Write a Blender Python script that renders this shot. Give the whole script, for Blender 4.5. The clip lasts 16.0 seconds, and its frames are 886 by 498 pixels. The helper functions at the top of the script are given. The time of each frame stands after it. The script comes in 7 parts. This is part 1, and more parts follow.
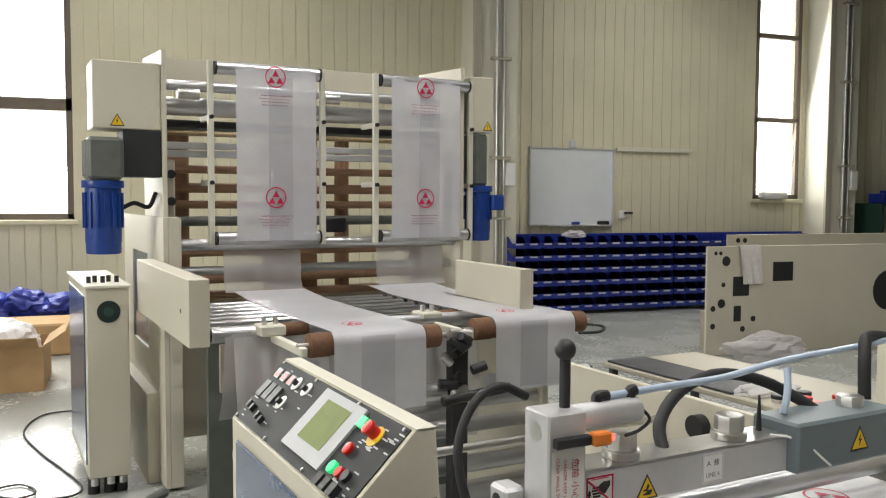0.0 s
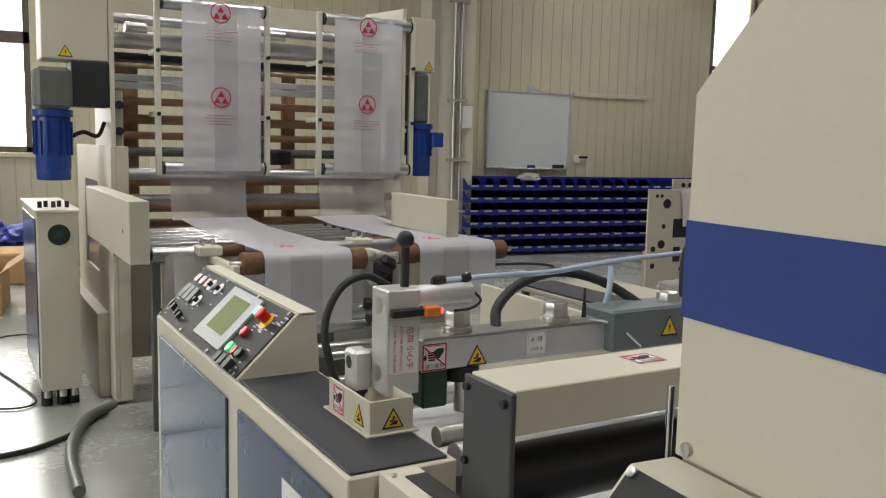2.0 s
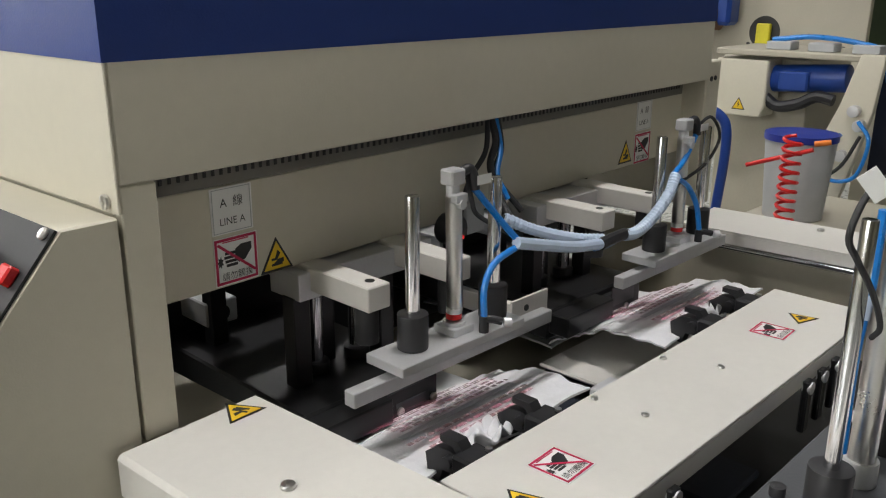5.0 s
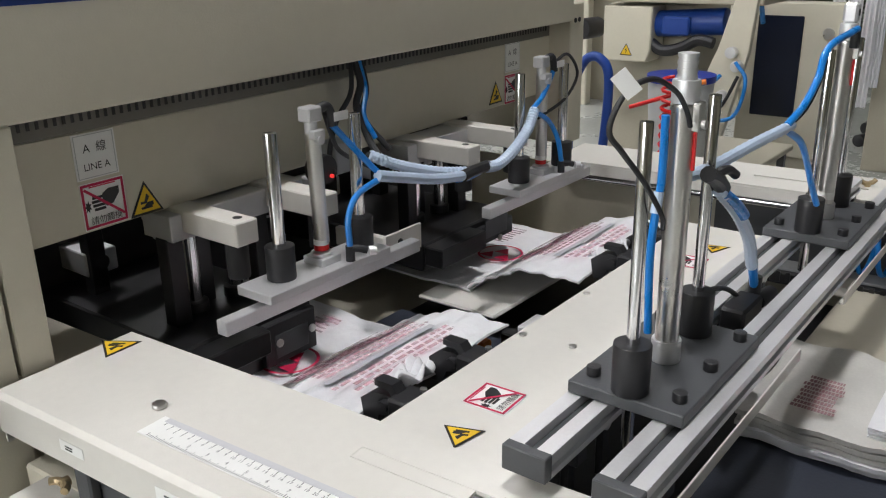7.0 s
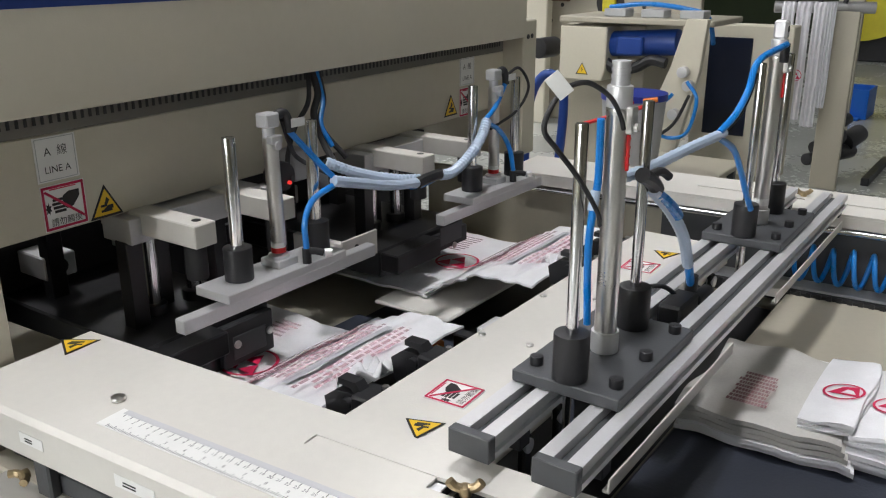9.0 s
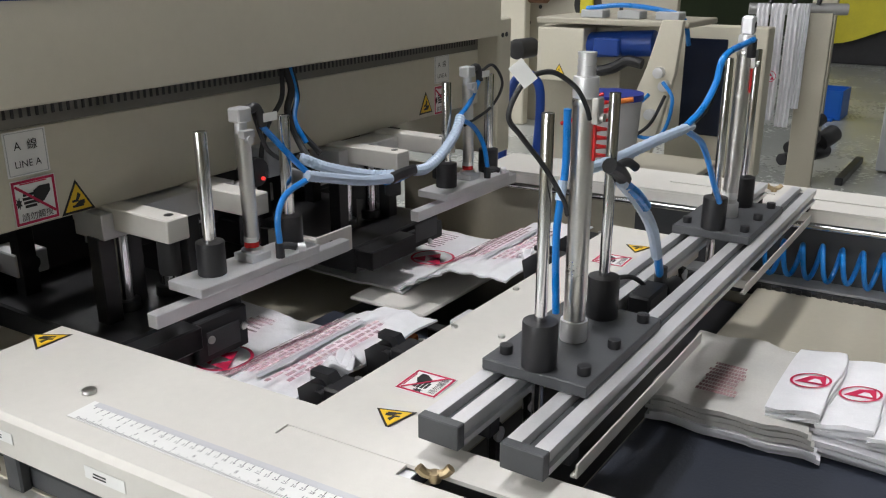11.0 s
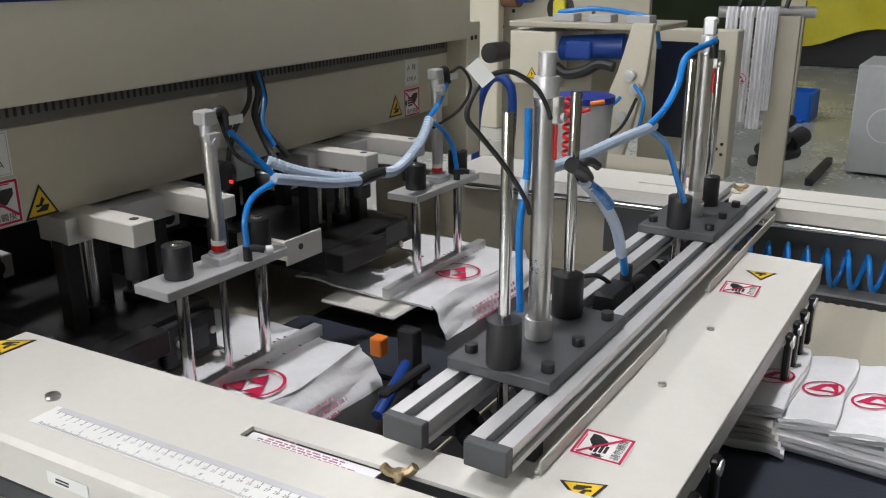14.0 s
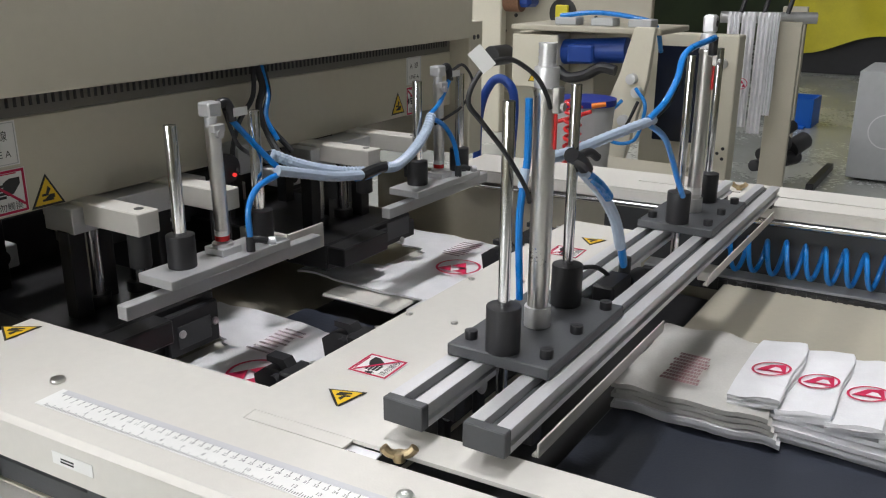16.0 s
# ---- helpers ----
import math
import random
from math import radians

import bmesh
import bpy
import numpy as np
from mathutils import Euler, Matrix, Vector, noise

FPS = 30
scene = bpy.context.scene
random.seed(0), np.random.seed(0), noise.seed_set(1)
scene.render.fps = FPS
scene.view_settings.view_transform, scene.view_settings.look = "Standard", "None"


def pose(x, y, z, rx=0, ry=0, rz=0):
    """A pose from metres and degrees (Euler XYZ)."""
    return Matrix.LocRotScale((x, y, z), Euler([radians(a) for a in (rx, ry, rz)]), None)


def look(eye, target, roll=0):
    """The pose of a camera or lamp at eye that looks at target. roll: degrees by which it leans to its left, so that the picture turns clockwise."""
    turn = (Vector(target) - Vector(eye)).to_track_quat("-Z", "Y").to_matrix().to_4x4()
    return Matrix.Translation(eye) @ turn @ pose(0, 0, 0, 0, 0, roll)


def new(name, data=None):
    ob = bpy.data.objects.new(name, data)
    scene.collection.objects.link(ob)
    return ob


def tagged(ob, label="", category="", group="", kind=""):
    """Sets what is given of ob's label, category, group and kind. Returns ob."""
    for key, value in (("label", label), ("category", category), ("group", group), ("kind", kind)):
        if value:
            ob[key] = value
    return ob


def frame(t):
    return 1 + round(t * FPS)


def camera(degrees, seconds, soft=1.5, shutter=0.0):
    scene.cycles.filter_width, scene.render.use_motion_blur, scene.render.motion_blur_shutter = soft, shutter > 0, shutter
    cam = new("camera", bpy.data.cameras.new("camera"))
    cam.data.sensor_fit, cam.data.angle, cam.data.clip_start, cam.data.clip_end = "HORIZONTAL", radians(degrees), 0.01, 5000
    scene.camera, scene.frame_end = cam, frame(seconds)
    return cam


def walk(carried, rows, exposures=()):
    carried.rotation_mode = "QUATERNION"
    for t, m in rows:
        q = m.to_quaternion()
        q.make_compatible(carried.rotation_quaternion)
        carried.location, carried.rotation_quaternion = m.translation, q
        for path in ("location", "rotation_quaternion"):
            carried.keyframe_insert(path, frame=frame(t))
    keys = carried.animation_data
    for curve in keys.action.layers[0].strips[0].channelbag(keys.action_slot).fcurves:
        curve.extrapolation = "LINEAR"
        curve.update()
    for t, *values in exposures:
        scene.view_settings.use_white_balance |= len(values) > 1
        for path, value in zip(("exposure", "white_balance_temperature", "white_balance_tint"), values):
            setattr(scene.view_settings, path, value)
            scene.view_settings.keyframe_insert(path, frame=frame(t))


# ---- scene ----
cam = camera(54.8, 16.0, soft=1.15)
PATH = [
    (0, (0.163, 0.004, 1.569), (0.853, 1.877, 1.453), 0.3),
    (0.5, (0.173, -0.08, 1.554), (0.87, 1.791, 1.429), 0.4),
    (1, (0.205, -0.17, 1.549), (0.85, 1.717, 1.404), 0.6),
    (1.5, (0.235, -0.284, 1.535), (0.908, 1.591, 1.358), 1.0),
    (2, (0.258, -0.358, 1.515), (1.006, 1.481, 1.274), 1.4),
    (2.5, (0.277, -0.455, 1.495), (1.138, 1.321, 1.175), 1.1),
    (3, (0.307, -0.531, 1.482), (1.356, 1.128, 1.099), 0.8),
    (3.5, (0.352, -0.589, 1.471), (1.536, 0.959, 1.022), 0.7),
    (4, (0.403, -0.659, 1.454), (1.673, 0.801, 0.949), 0.9),
    (4.5, (0.445, -0.736, 1.44), (1.773, 0.649, 0.874), 0.7),
    (5, (0.456, -0.795, 1.425), (1.836, 0.524, 0.83), 0.3),
    (5.2, (0.46, -0.812, 1.419), (1.853, 0.489, 0.816), -0.1),
    (7.3, (0.436, -0.903, 1.405), (1.935, 0.232, 0.721), -1.1),
    (7.5, (0.43, -0.908, 1.401), (1.94, 0.212, 0.719), -1.1),
    (8, (0.419, -0.918, 1.4), (1.952, 0.175, 0.724), -0.5),
    (8.5, (0.414, -0.925, 1.403), (1.954, 0.167, 0.743), -0.4),
    (9, (0.414, -0.931, 1.403), (1.961, 0.162, 0.762), -0.2),
    (11.5, (0.411, -0.947, 1.393), (1.989, 0.103, 0.757), -0.0),
    (12, (0.413, -0.949, 1.393), (1.996, 0.095, 0.756), 0.1),
    (12.5, (0.416, -0.956, 1.391), (2.005, 0.077, 0.752), -0.0),
    (13, (0.416, -0.963, 1.392), (2.016, 0.054, 0.756), 0.3),
    (13.5, (0.415, -0.964, 1.393), (2.022, 0.046, 0.763), -0.1),
    (14, (0.414, -0.959, 1.391), (2.019, 0.056, 0.766), -0.2),
    (14.5, (0.409, -0.961, 1.389), (2.019, 0.053, 0.771), 0.0),
    (15, (0.401, -0.957, 1.386), (2.009, 0.061, 0.77), 0.3),
    (15.5, (0.399, -0.958, 1.384), (2.003, 0.066, 0.768), 0.6),
    (16, (0.4, -0.968, 1.379), (2.007, 0.051, 0.765), 0.2),
]
walk(cam, [(t, look(eye, target, roll)) for t, eye, target, roll in PATH],
     exposures=((0, -0.22, 6500, 10), (1.5, -0.46, 6500, 10), (2.5, -0.72, 6450, 9), (3.3, -0.75, 6400, 9), (4.0, -0.45, 6400, 10), (5.0, -0.05, 6350, 11), (8.0, 0.05, 6150, 12), (16.0, 0.05, 6150, 12)))

# ---- daylight and hall lamps ----
world = bpy.data.worlds.new("sky")
world.use_nodes = True
scene.world = world
sky = world.node_tree.nodes.new("ShaderNodeTexSky")
sky.sky_type, sky.sun_disc = "NISHITA", False
sky.sun_elevation, sky.sun_rotation = radians(38), radians(158)
world.node_tree.links.new(sky.outputs[0], world.node_tree.nodes["Background"].inputs[0])
world.node_tree.nodes["Background"].inputs[1].default_value = 0.12


def lamp_area(name, m, sx, sy, watts, colour):
    data = bpy.data.lights.new(name, "AREA")
    data.shape, data.size, data.size_y, data.energy, data.color = "RECTANGLE", sx, sy, watts, colour
    ob = new(name, data)
    ob.matrix_world = m
    return ob


sun_data = bpy.data.lights.new("sun", "SUN")
sun_data.energy, sun_data.angle, sun_data.color = 3.0, radians(0.5), (1.0, 0.95, 0.86)
new("sun", sun_data).matrix_world = look((8, -20, 16), (0, 0, 0))

lamp_area("window_light_1", look((-1.5, 10.8, 3.2), (-1.2, 0, 1.2)), 2.0, 3.6, 330, (1.0, 0.98, 0.94))
lamp_area("window_light_2", look((9.78, 10.8, 3.5), (8.5, 0, 1.0)), 0.8, 3.6, 100, (1.0, 0.98, 0.94))
lamp_area("window_light_3", look((-8.9, 1.0, 3.3), (0, .8, .9)), 5.6, 3.6, 290, (1.0, 0.99, 0.96))
# out of view; the pair at y 8.3 is added to lighten the north wall
LAMPS = ((-2.4, -.3), (1.6, -.35), (12.0, -1.0), (-2.0, 3.7), (2.4, 3.7), (6.8, 3.7), (0.6, 8.3), (7.2, 8.3), (2.4, -9.0))
for (lx, ly), watts in zip(LAMPS, (85, 85, 30, 85, 85, 75, 85, 85, 70)):
    data = bpy.data.lights.new("hall_lamp", "AREA")
    data.shape, data.size, data.energy, data.color, data.spread = "DISK", 0.45, watts, (1.0, 0.97, 0.93), radians(140)
    new("hall_lamp", data).matrix_world = pose(lx, ly, 6.0)

# ---- materials ----
def material(name, colour, rough=0.5, metal=0.0, vary=0.08, scale=6.0, bump=0.0, bump_scale=120.0, coat=0.0, alpha=1.0,
             transmission=0.0, emit=None, power=0.0, wear=0.0):
    """A surface with broad blotches, fine grain in its gloss and a fine relief."""
    m = bpy.data.materials.new(name)
    m.use_nodes = True
    nt = m.node_tree
    p = nt.nodes["Principled BSDF"]
    p.inputs["Roughness"].default_value = rough
    p.inputs["Metallic"].default_value = metal
    p.inputs["Coat Weight"].default_value = coat
    p.inputs["Alpha"].default_value = alpha
    p.inputs["Transmission Weight"].default_value = transmission
    geo = nt.nodes.new("ShaderNodeNewGeometry")
    if vary:
        big = nt.nodes.new("ShaderNodeTexNoise")
        big.inputs["Scale"].default_value = scale
        big.inputs["Detail"].default_value = 5
        nt.links.new(geo.outputs["Position"], big.inputs["Vector"])
        fine = nt.nodes.new("ShaderNodeTexNoise")
        fine.inputs["Scale"].default_value = scale * 22
        fine.inputs["Detail"].default_value = 2
        nt.links.new(geo.outputs["Position"], fine.inputs["Vector"])
        add = nt.nodes.new("ShaderNodeMath")
        add.operation = "MULTIPLY_ADD"
        nt.links.new(fine.outputs["Fac"], add.inputs[0])
        add.inputs[1].default_value = 0.4
        nt.links.new(big.outputs["Fac"], add.inputs[2])
        ramp = nt.nodes.new("ShaderNodeMapRange")
        ramp.inputs["From Min"].default_value, ramp.inputs["From Max"].default_value = 0.45, 0.95
        nt.links.new(add.outputs[0], ramp.inputs["Value"])
        mix = nt.nodes.new("ShaderNodeMix")
        mix.data_type = "RGBA"
        mix.inputs["A"].default_value = (*[c * (1 - vary) for c in colour], 1)
        mix.inputs["B"].default_value = (*[min(1, c * (1 + vary)) for c in colour], 1)
        nt.links.new(ramp.outputs[0], mix.inputs["Factor"])
        nt.links.new(mix.outputs["Result"], p.inputs["Base Color"])
        rr = nt.nodes.new("ShaderNodeMapRange")
        rr.inputs["To Min"].default_value, rr.inputs["To Max"].default_value = max(0.02, rough - 0.08), min(1, rough + 0.1)
        nt.links.new(add.outputs[0], rr.inputs["Value"])
        nt.links.new(rr.outputs[0], p.inputs["Roughness"])
    else:
        p.inputs["Base Color"].default_value = (*colour, 1)
    if bump:
        n = nt.nodes.new("ShaderNodeTexNoise")
        n.inputs["Scale"].default_value = bump_scale
        n.inputs["Detail"].default_value = 3
        nt.links.new(geo.outputs["Position"], n.inputs["Vector"])
        b = nt.nodes.new("ShaderNodeBump")
        b.inputs["Strength"].default_value = bump
        b.inputs["Distance"].default_value = 0.002
        nt.links.new(n.outputs["Fac"], b.inputs["Height"])
        nt.links.new(b.outputs[0], p.inputs["Normal"])
    if emit:
        p.inputs["Emission Color"].default_value = (*emit, 1)
        p.inputs["Emission Strength"].default_value = power
    return m


CREAM = material("cream_paint", (0.60, 0.565, 0.46), 0.42, vary=0.04, scale=3, bump=0.12, bump_scale=420)
CREAM.node_tree.nodes["Principled BSDF"].inputs["Specular IOR Level"].default_value = 0.3
CREAM_SHEET = material("cream_table_paint", (0.64, 0.62, 0.575), 0.38, vary=0.05, scale=4, bump=0.1, bump_scale=420)
BLUE = material("blue_paint", (0.018, 0.045, 0.22), 0.38, vary=0.05, scale=4, bump=0.12, bump_scale=420)
WALL = material("wall_panel_cream", (0.66, 0.62, 0.46), 0.5, vary=0.05, scale=1.5)
FLOOR = material("painted_concrete", (0.36, 0.37, 0.35), 0.22, vary=0.10, scale=1.2, bump=0.1, bump_scale=60)
BLACK = material("black_plastic", (0.018, 0.018, 0.02), 0.38, vary=0.1, scale=20)
RUBBER = material("black_rubber", (0.02, 0.02, 0.021), 0.6, vary=0.1, scale=20)
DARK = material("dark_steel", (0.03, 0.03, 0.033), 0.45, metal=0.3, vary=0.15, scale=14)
GREY = material("grey_painted_steel", (0.062, 0.065, 0.07), 0.42, vary=0.08, scale=8, bump=0.1, bump_scale=300)
STEEL = material("polished_steel", (0.66, 0.65, 0.63), 0.27, metal=1.0, vary=0.06, scale=20)
CHROME = material("chrome_rod", (0.75, 0.75, 0.76), 0.09, metal=1.0, vary=0.03, scale=20)
ALU = material("aluminium", (0.66, 0.66, 0.67), 0.4, metal=0.62, vary=0.06, scale=15, bump=0.08, bump_scale=300)
BAG = material("white_bag_plastic", (0.76, 0.76, 0.78), 0.33, vary=0.07, scale=22, bump=0.8, bump_scale=45)
RED = material("red_print", (0.52, 0.012, 0.07), 0.45, vary=0.05, scale=20)
YELLOW = material("yellow_label", (0.80, 0.52, 0.02), 0.4, vary=0.04, scale=30)
WHITE = material("white_label", (0.80, 0.80, 0.78), 0.4, vary=0.03, scale=30)
INK = material("black_ink", (0.02, 0.02, 0.02), 0.5, vary=0)
GREEN_LAMP = material("green_lamp", (0.02, 0.5, 0.18), 0.3, vary=0, emit=(0.03, 1.0, 0.28), power=0.7)
RED_LAMP = material("red_lamp", (0.5, 0.01, 0.01), 0.3, vary=0, emit=(1.0, 0.06, 0.04), power=5.0)
RED_DIGITS = material("red_digits", (0.4, 0.01, 0.01), 0.3, vary=0, emit=(1.0, 0.05, 0.04), power=0.8)
RED_PLASTIC = material("red_plastic", (0.6, 0.012, 0.012), 0.32, vary=0.05, scale=40)
GREEN_PLASTIC = material("green_plastic", (0.02, 0.42, 0.16), 0.35, vary=0.05, scale=40)
ORANGE = material("orange_plastic", (0.75, 0.2, 0.02), 0.4, vary=0.08, scale=40)
FAINT_PINK = material("faint_pink_print", (0.66, 0.22, 0.32), 0.45, vary=0.25, scale=90, alpha=0.36)
PALE_GREY = material("grey_print_on_film", (0.46, 0.46, 0.5), 0.4, vary=0.08, scale=40)
PANEL = material("anthracite_panel", (0.03, 0.032, 0.033), 0.55, vary=0.06, scale=12)
PANEL.node_tree.nodes["Principled BSDF"].inputs["Specular IOR Level"].default_value = 0.3
INK_GREY = material("grey_lettering", (0.45, 0.46, 0.46), 0.5, vary=0)
SCREEN = material("dull_green_display", (0.18, 0.22, 0.07), 0.6, vary=0.1, scale=30, emit=(0.35, 0.42, 0.12), power=0.03)
LIGHT_GREY = material("light_grey_plastic", (0.42, 0.43, 0.44), 0.45, vary=0.05, scale=20)
BLUE_TUBE = material("blue_air_tube", (0.01, 0.20, 0.62), 0.25, vary=0.05, scale=40, coat=0.3)
SPIRAL = material("clear_spiral_wrap", (0.55, 0.66, 0.82), 0.3, vary=0.06, scale=60, transmission=0.15)
BRASS = material("brass_wing_nut", (0.42, 0.33, 0.2), 0.35, metal=0.9, vary=0.2, scale=60)
BELT = material("dark_blue_belt", (0.028, 0.033, 0.048), 0.42, vary=0.15, scale=9, bump=0.2, bump_scale=200)
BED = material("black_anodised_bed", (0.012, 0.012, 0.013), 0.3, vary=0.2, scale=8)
BLUE_MOTOR = material("blue_motor_paint", (0.012, 0.05, 0.26), 0.32, vary=0.08, scale=15)
GEAR_GREY = material("grey_green_gearbox", (0.12, 0.13, 0.115), 0.4, vary=0.12, scale=15)
CORK = material("brown_cork_sleeve", (0.17, 0.085, 0.045), 0.75, vary=0.2, scale=60, bump=0.5, bump_scale=200)
ROLLER = material("satin_roller", (0.6, 0.6, 0.61), 0.3, metal=0.9, vary=0.05, scale=10)
FILM_CLEAR = material("thin_white_film", (0.66, 0.66, 0.70), 0.28, vary=0.08, scale=6, bump=0.5, bump_scale=14, alpha=0.74)
FILM_BAND = material("tinted_film_band", (0.42, 0.42, 0.47), 0.35, vary=0.08, scale=30, alpha=0.09)
FILM_THIN = material("thin_hazy_film", (0.72, 0.70, 0.70), 0.28, vary=0.05, scale=6, bump=0.3, bump_scale=14, alpha=0.5)
KRAFT = material("brown_kraft_roll", (0.34, 0.20, 0.12), 0.6, vary=0.15, scale=7)
GLASS_BLUE = material("blue_tinted_door", (0.045, 0.08, 0.15), 0.2, vary=0.2, scale=3, coat=0.15)
COVER_BLUE = material("blue_grey_cover", (0.15, 0.185, 0.20), 0.4, vary=0.08, scale=9, bump=0.1, bump_scale=300)
STRIP = material("dull_bronze_strip", (0.16, 0.15, 0.13), 0.5, vary=0.1, scale=9)
DULL_PRINT = material("faint_dark_red_print", (0.34, 0.17, 0.19), 0.5, vary=0.2, scale=60, alpha=0.6)
PILE_SHADED = material("shaded_translucent_bag", (0.50, 0.49, 0.46), 0.4, vary=0.12, scale=14, bump=0.5, bump_scale=40)
DESKTOP = material("dark_grey_rubber_top", (0.03, 0.032, 0.038), 0.5, vary=0.12, scale=9, bump=0.2, bump_scale=260)
GREENISH = material("green_steel", (0.02, 0.06, 0.045), 0.4, vary=0.15, scale=20)
CARD = material("cardboard", (0.42, 0.27, 0.13), 0.8, vary=0.12, scale=7)
BLUE_BIN = material("blue_bin_plastic", (0.014, 0.03, 0.27), 0.35, vary=0.08, scale=12)
BIN_SHADE = material("bin_interior_shade", (0.01, 0.014, 0.06), 0.6, vary=0.4, scale=30)
YELLOW_SHEET = material("yellow_tarpaulin", (0.62, 0.55, 0.02), 0.5, vary=0.12, scale=3, bump=0.5, bump_scale=8)
DARK_GREEN = material("dark_green_wall", (0.05, 0.075, 0.03), 0.6, vary=0.2, scale=2)
GLOSS_WHITE = material("whiteboard_enamel", (0.74, 0.77, 0.80), 0.18, vary=0.03, scale=5)
FRAME_DARK = material("dark_window_frame", (0.16, 0.13, 0.10), 0.5, vary=0.08, scale=10)
SUN_PANE = material("bright_overcast_pane", (0.9, 0.9, 0.9), 0.5, vary=0, emit=(1.0, 0.99, 0.96), power=2.6)
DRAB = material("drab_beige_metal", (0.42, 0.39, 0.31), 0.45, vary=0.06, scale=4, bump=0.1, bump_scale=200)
CEILING = material("grey_ceiling_sheet", (0.35, 0.35, 0.34), 0.6, vary=0.04, scale=1)
COLUMN = material("pale_cream_casing", (0.68, 0.66, 0.56), 0.5, vary=0.05, scale=2)
GLASS = material("window_glass", (0.95, 0.97, 0.97), 0.03, vary=0, transmission=1.0)
RULER_EDGE = material("matt_aluminium_edge", (0.55, 0.55, 0.57), 0.4, vary=0.04, scale=20)
RULER_INK = material("grey_black_ink", (0.10, 0.10, 0.11), 0.5, vary=0)
TOWEL = material("white_cloth", (0.72, 0.69, 0.66), 0.85, vary=0.08, scale=20, bump=0.5, bump_scale=300)

# ---- building kit ----
BASE = {}


def shift_of(ob):
    return BASE.get(ob.name, Vector((0, 0, 0)))


def thing(name, label, category, base=(0, 0, 0), group="", kind=""):
    """An Empty at a thing's base; its parts are given in the hall's own coordinates."""
    ob = new(name)
    ob.empty_display_size = 0.05
    ob.location = base
    BASE[ob.name] = Vector(base)
    return tagged(ob, label, category, group, kind)


def finish(bm, name, mats, smooth=True):
    me = bpy.data.meshes.new(name)
    bm.to_mesh(me)
    bm.free()
    for m in (mats if isinstance(mats, (list, tuple)) else [mats]):
        me.materials.append(m)
    if smooth:
        me.polygons.foreach_set("use_smooth", [True] * len(me.polygons))
        me.set_sharp_from_angle(angle=radians(32))
    return me


def part(name, bm, mat, parent, label="", at=None, kind=""):
    """Links a bmesh as one mesh under parent. at: the part's own pivot, in the hall's coordinates."""
    home = shift_of(parent)
    at = Vector(at) if at is not None else home
    bm.transform(Matrix.Translation(-at))
    ob = new(name, finish(bm, name, mat))
    ob.parent = parent
    ob.location = at - home
    BASE[ob.name] = at
    return tagged(ob, label, kind=kind)


def solid(name, bm, mat, label, category, base=(0, 0, 0), group="", kind=""):
    """A thing that is one mesh."""
    bm.transform(Matrix.Translation(-Vector(base)))
    ob = new(name, finish(bm, name, mat))
    ob.location = base
    BASE[ob.name] = Vector(base)
    return tagged(ob, label, category, group, kind)


def box(x0, x1, y0, y1, z0, z1, bevel=0.0, bm=None, mat=0, seg=1):
    b = bmesh.new()
    bmesh.ops.create_cube(b, size=1)
    bmesh.ops.scale(b, vec=(abs(x1 - x0), abs(y1 - y0), abs(z1 - z0)), verts=b.verts)
    if bevel:
        bmesh.ops.bevel(b, geom=b.edges[:], offset=bevel, segments=seg, profile=0.6, affect="EDGES")
    bmesh.ops.translate(b, vec=((x0 + x1) / 2, (y0 + y1) / 2, (z0 + z1) / 2), verts=b.verts)
    return merge(b, bm, mat)


def merge(b, bm, mat=0):
    for f in b.faces:
        f.material_index = mat
    if bm is None:
        return b
    me = bpy.data.meshes.new("tmp")
    b.to_mesh(me)
    b.free()
    bm.from_mesh(me)
    bpy.data.meshes.remove(me)
    return bm


def rod(p0, p1, r, seg=20, bm=None, mat=0, r2=None, bevel=0.0):
    p0, p1 = Vector(p0), Vector(p1)
    d = p1 - p0
    b = bmesh.new()
    bmesh.ops.create_cone(b, cap_ends=True, segments=seg, radius1=r, radius2=r if r2 is None else r2, depth=d.length)
    if bevel:
        rim = [e for e in b.edges if abs(e.verts[0].co.z - e.verts[1].co.z) < 1e-6]
        bmesh.ops.bevel(b, geom=rim, offset=bevel, segments=2, profile=0.6, affect="EDGES")
    b.transform(Matrix.Translation((p0 + p1) / 2) @ d.to_track_quat("Z", "Y").to_matrix().to_4x4())
    return merge(b, bm, mat)


def prism(poly, axis, a, b_, bm=None, mat=0, bevel=0.0):
    """A polygon in the plane across axis ('x': (y, z), 'y': (x, z), 'z': (x, y)), drawn out from a to b_."""
    place = {"x": lambda u, v, w: (w, u, v), "y": lambda u, v, w: (u, w, v), "z": lambda u, v, w: (u, v, w)}[axis]
    b = bmesh.new()
    lo = [b.verts.new(place(u, v, a)) for u, v in poly]
    hi = [b.verts.new(place(u, v, b_)) for u, v in poly]
    b.faces.new(lo)
    b.faces.new(hi[::-1])
    n = len(poly)
    for i in range(n):
        b.faces.new((lo[i], hi[i], hi[(i + 1) % n], lo[(i + 1) % n]))
    bmesh.ops.recalc_face_normals(b, faces=b.faces)
    if bevel:
        bmesh.ops.bevel(b, geom=b.edges[:], offset=bevel, segments=1, profile=0.6, affect="EDGES")
    return merge(b, bm, mat)


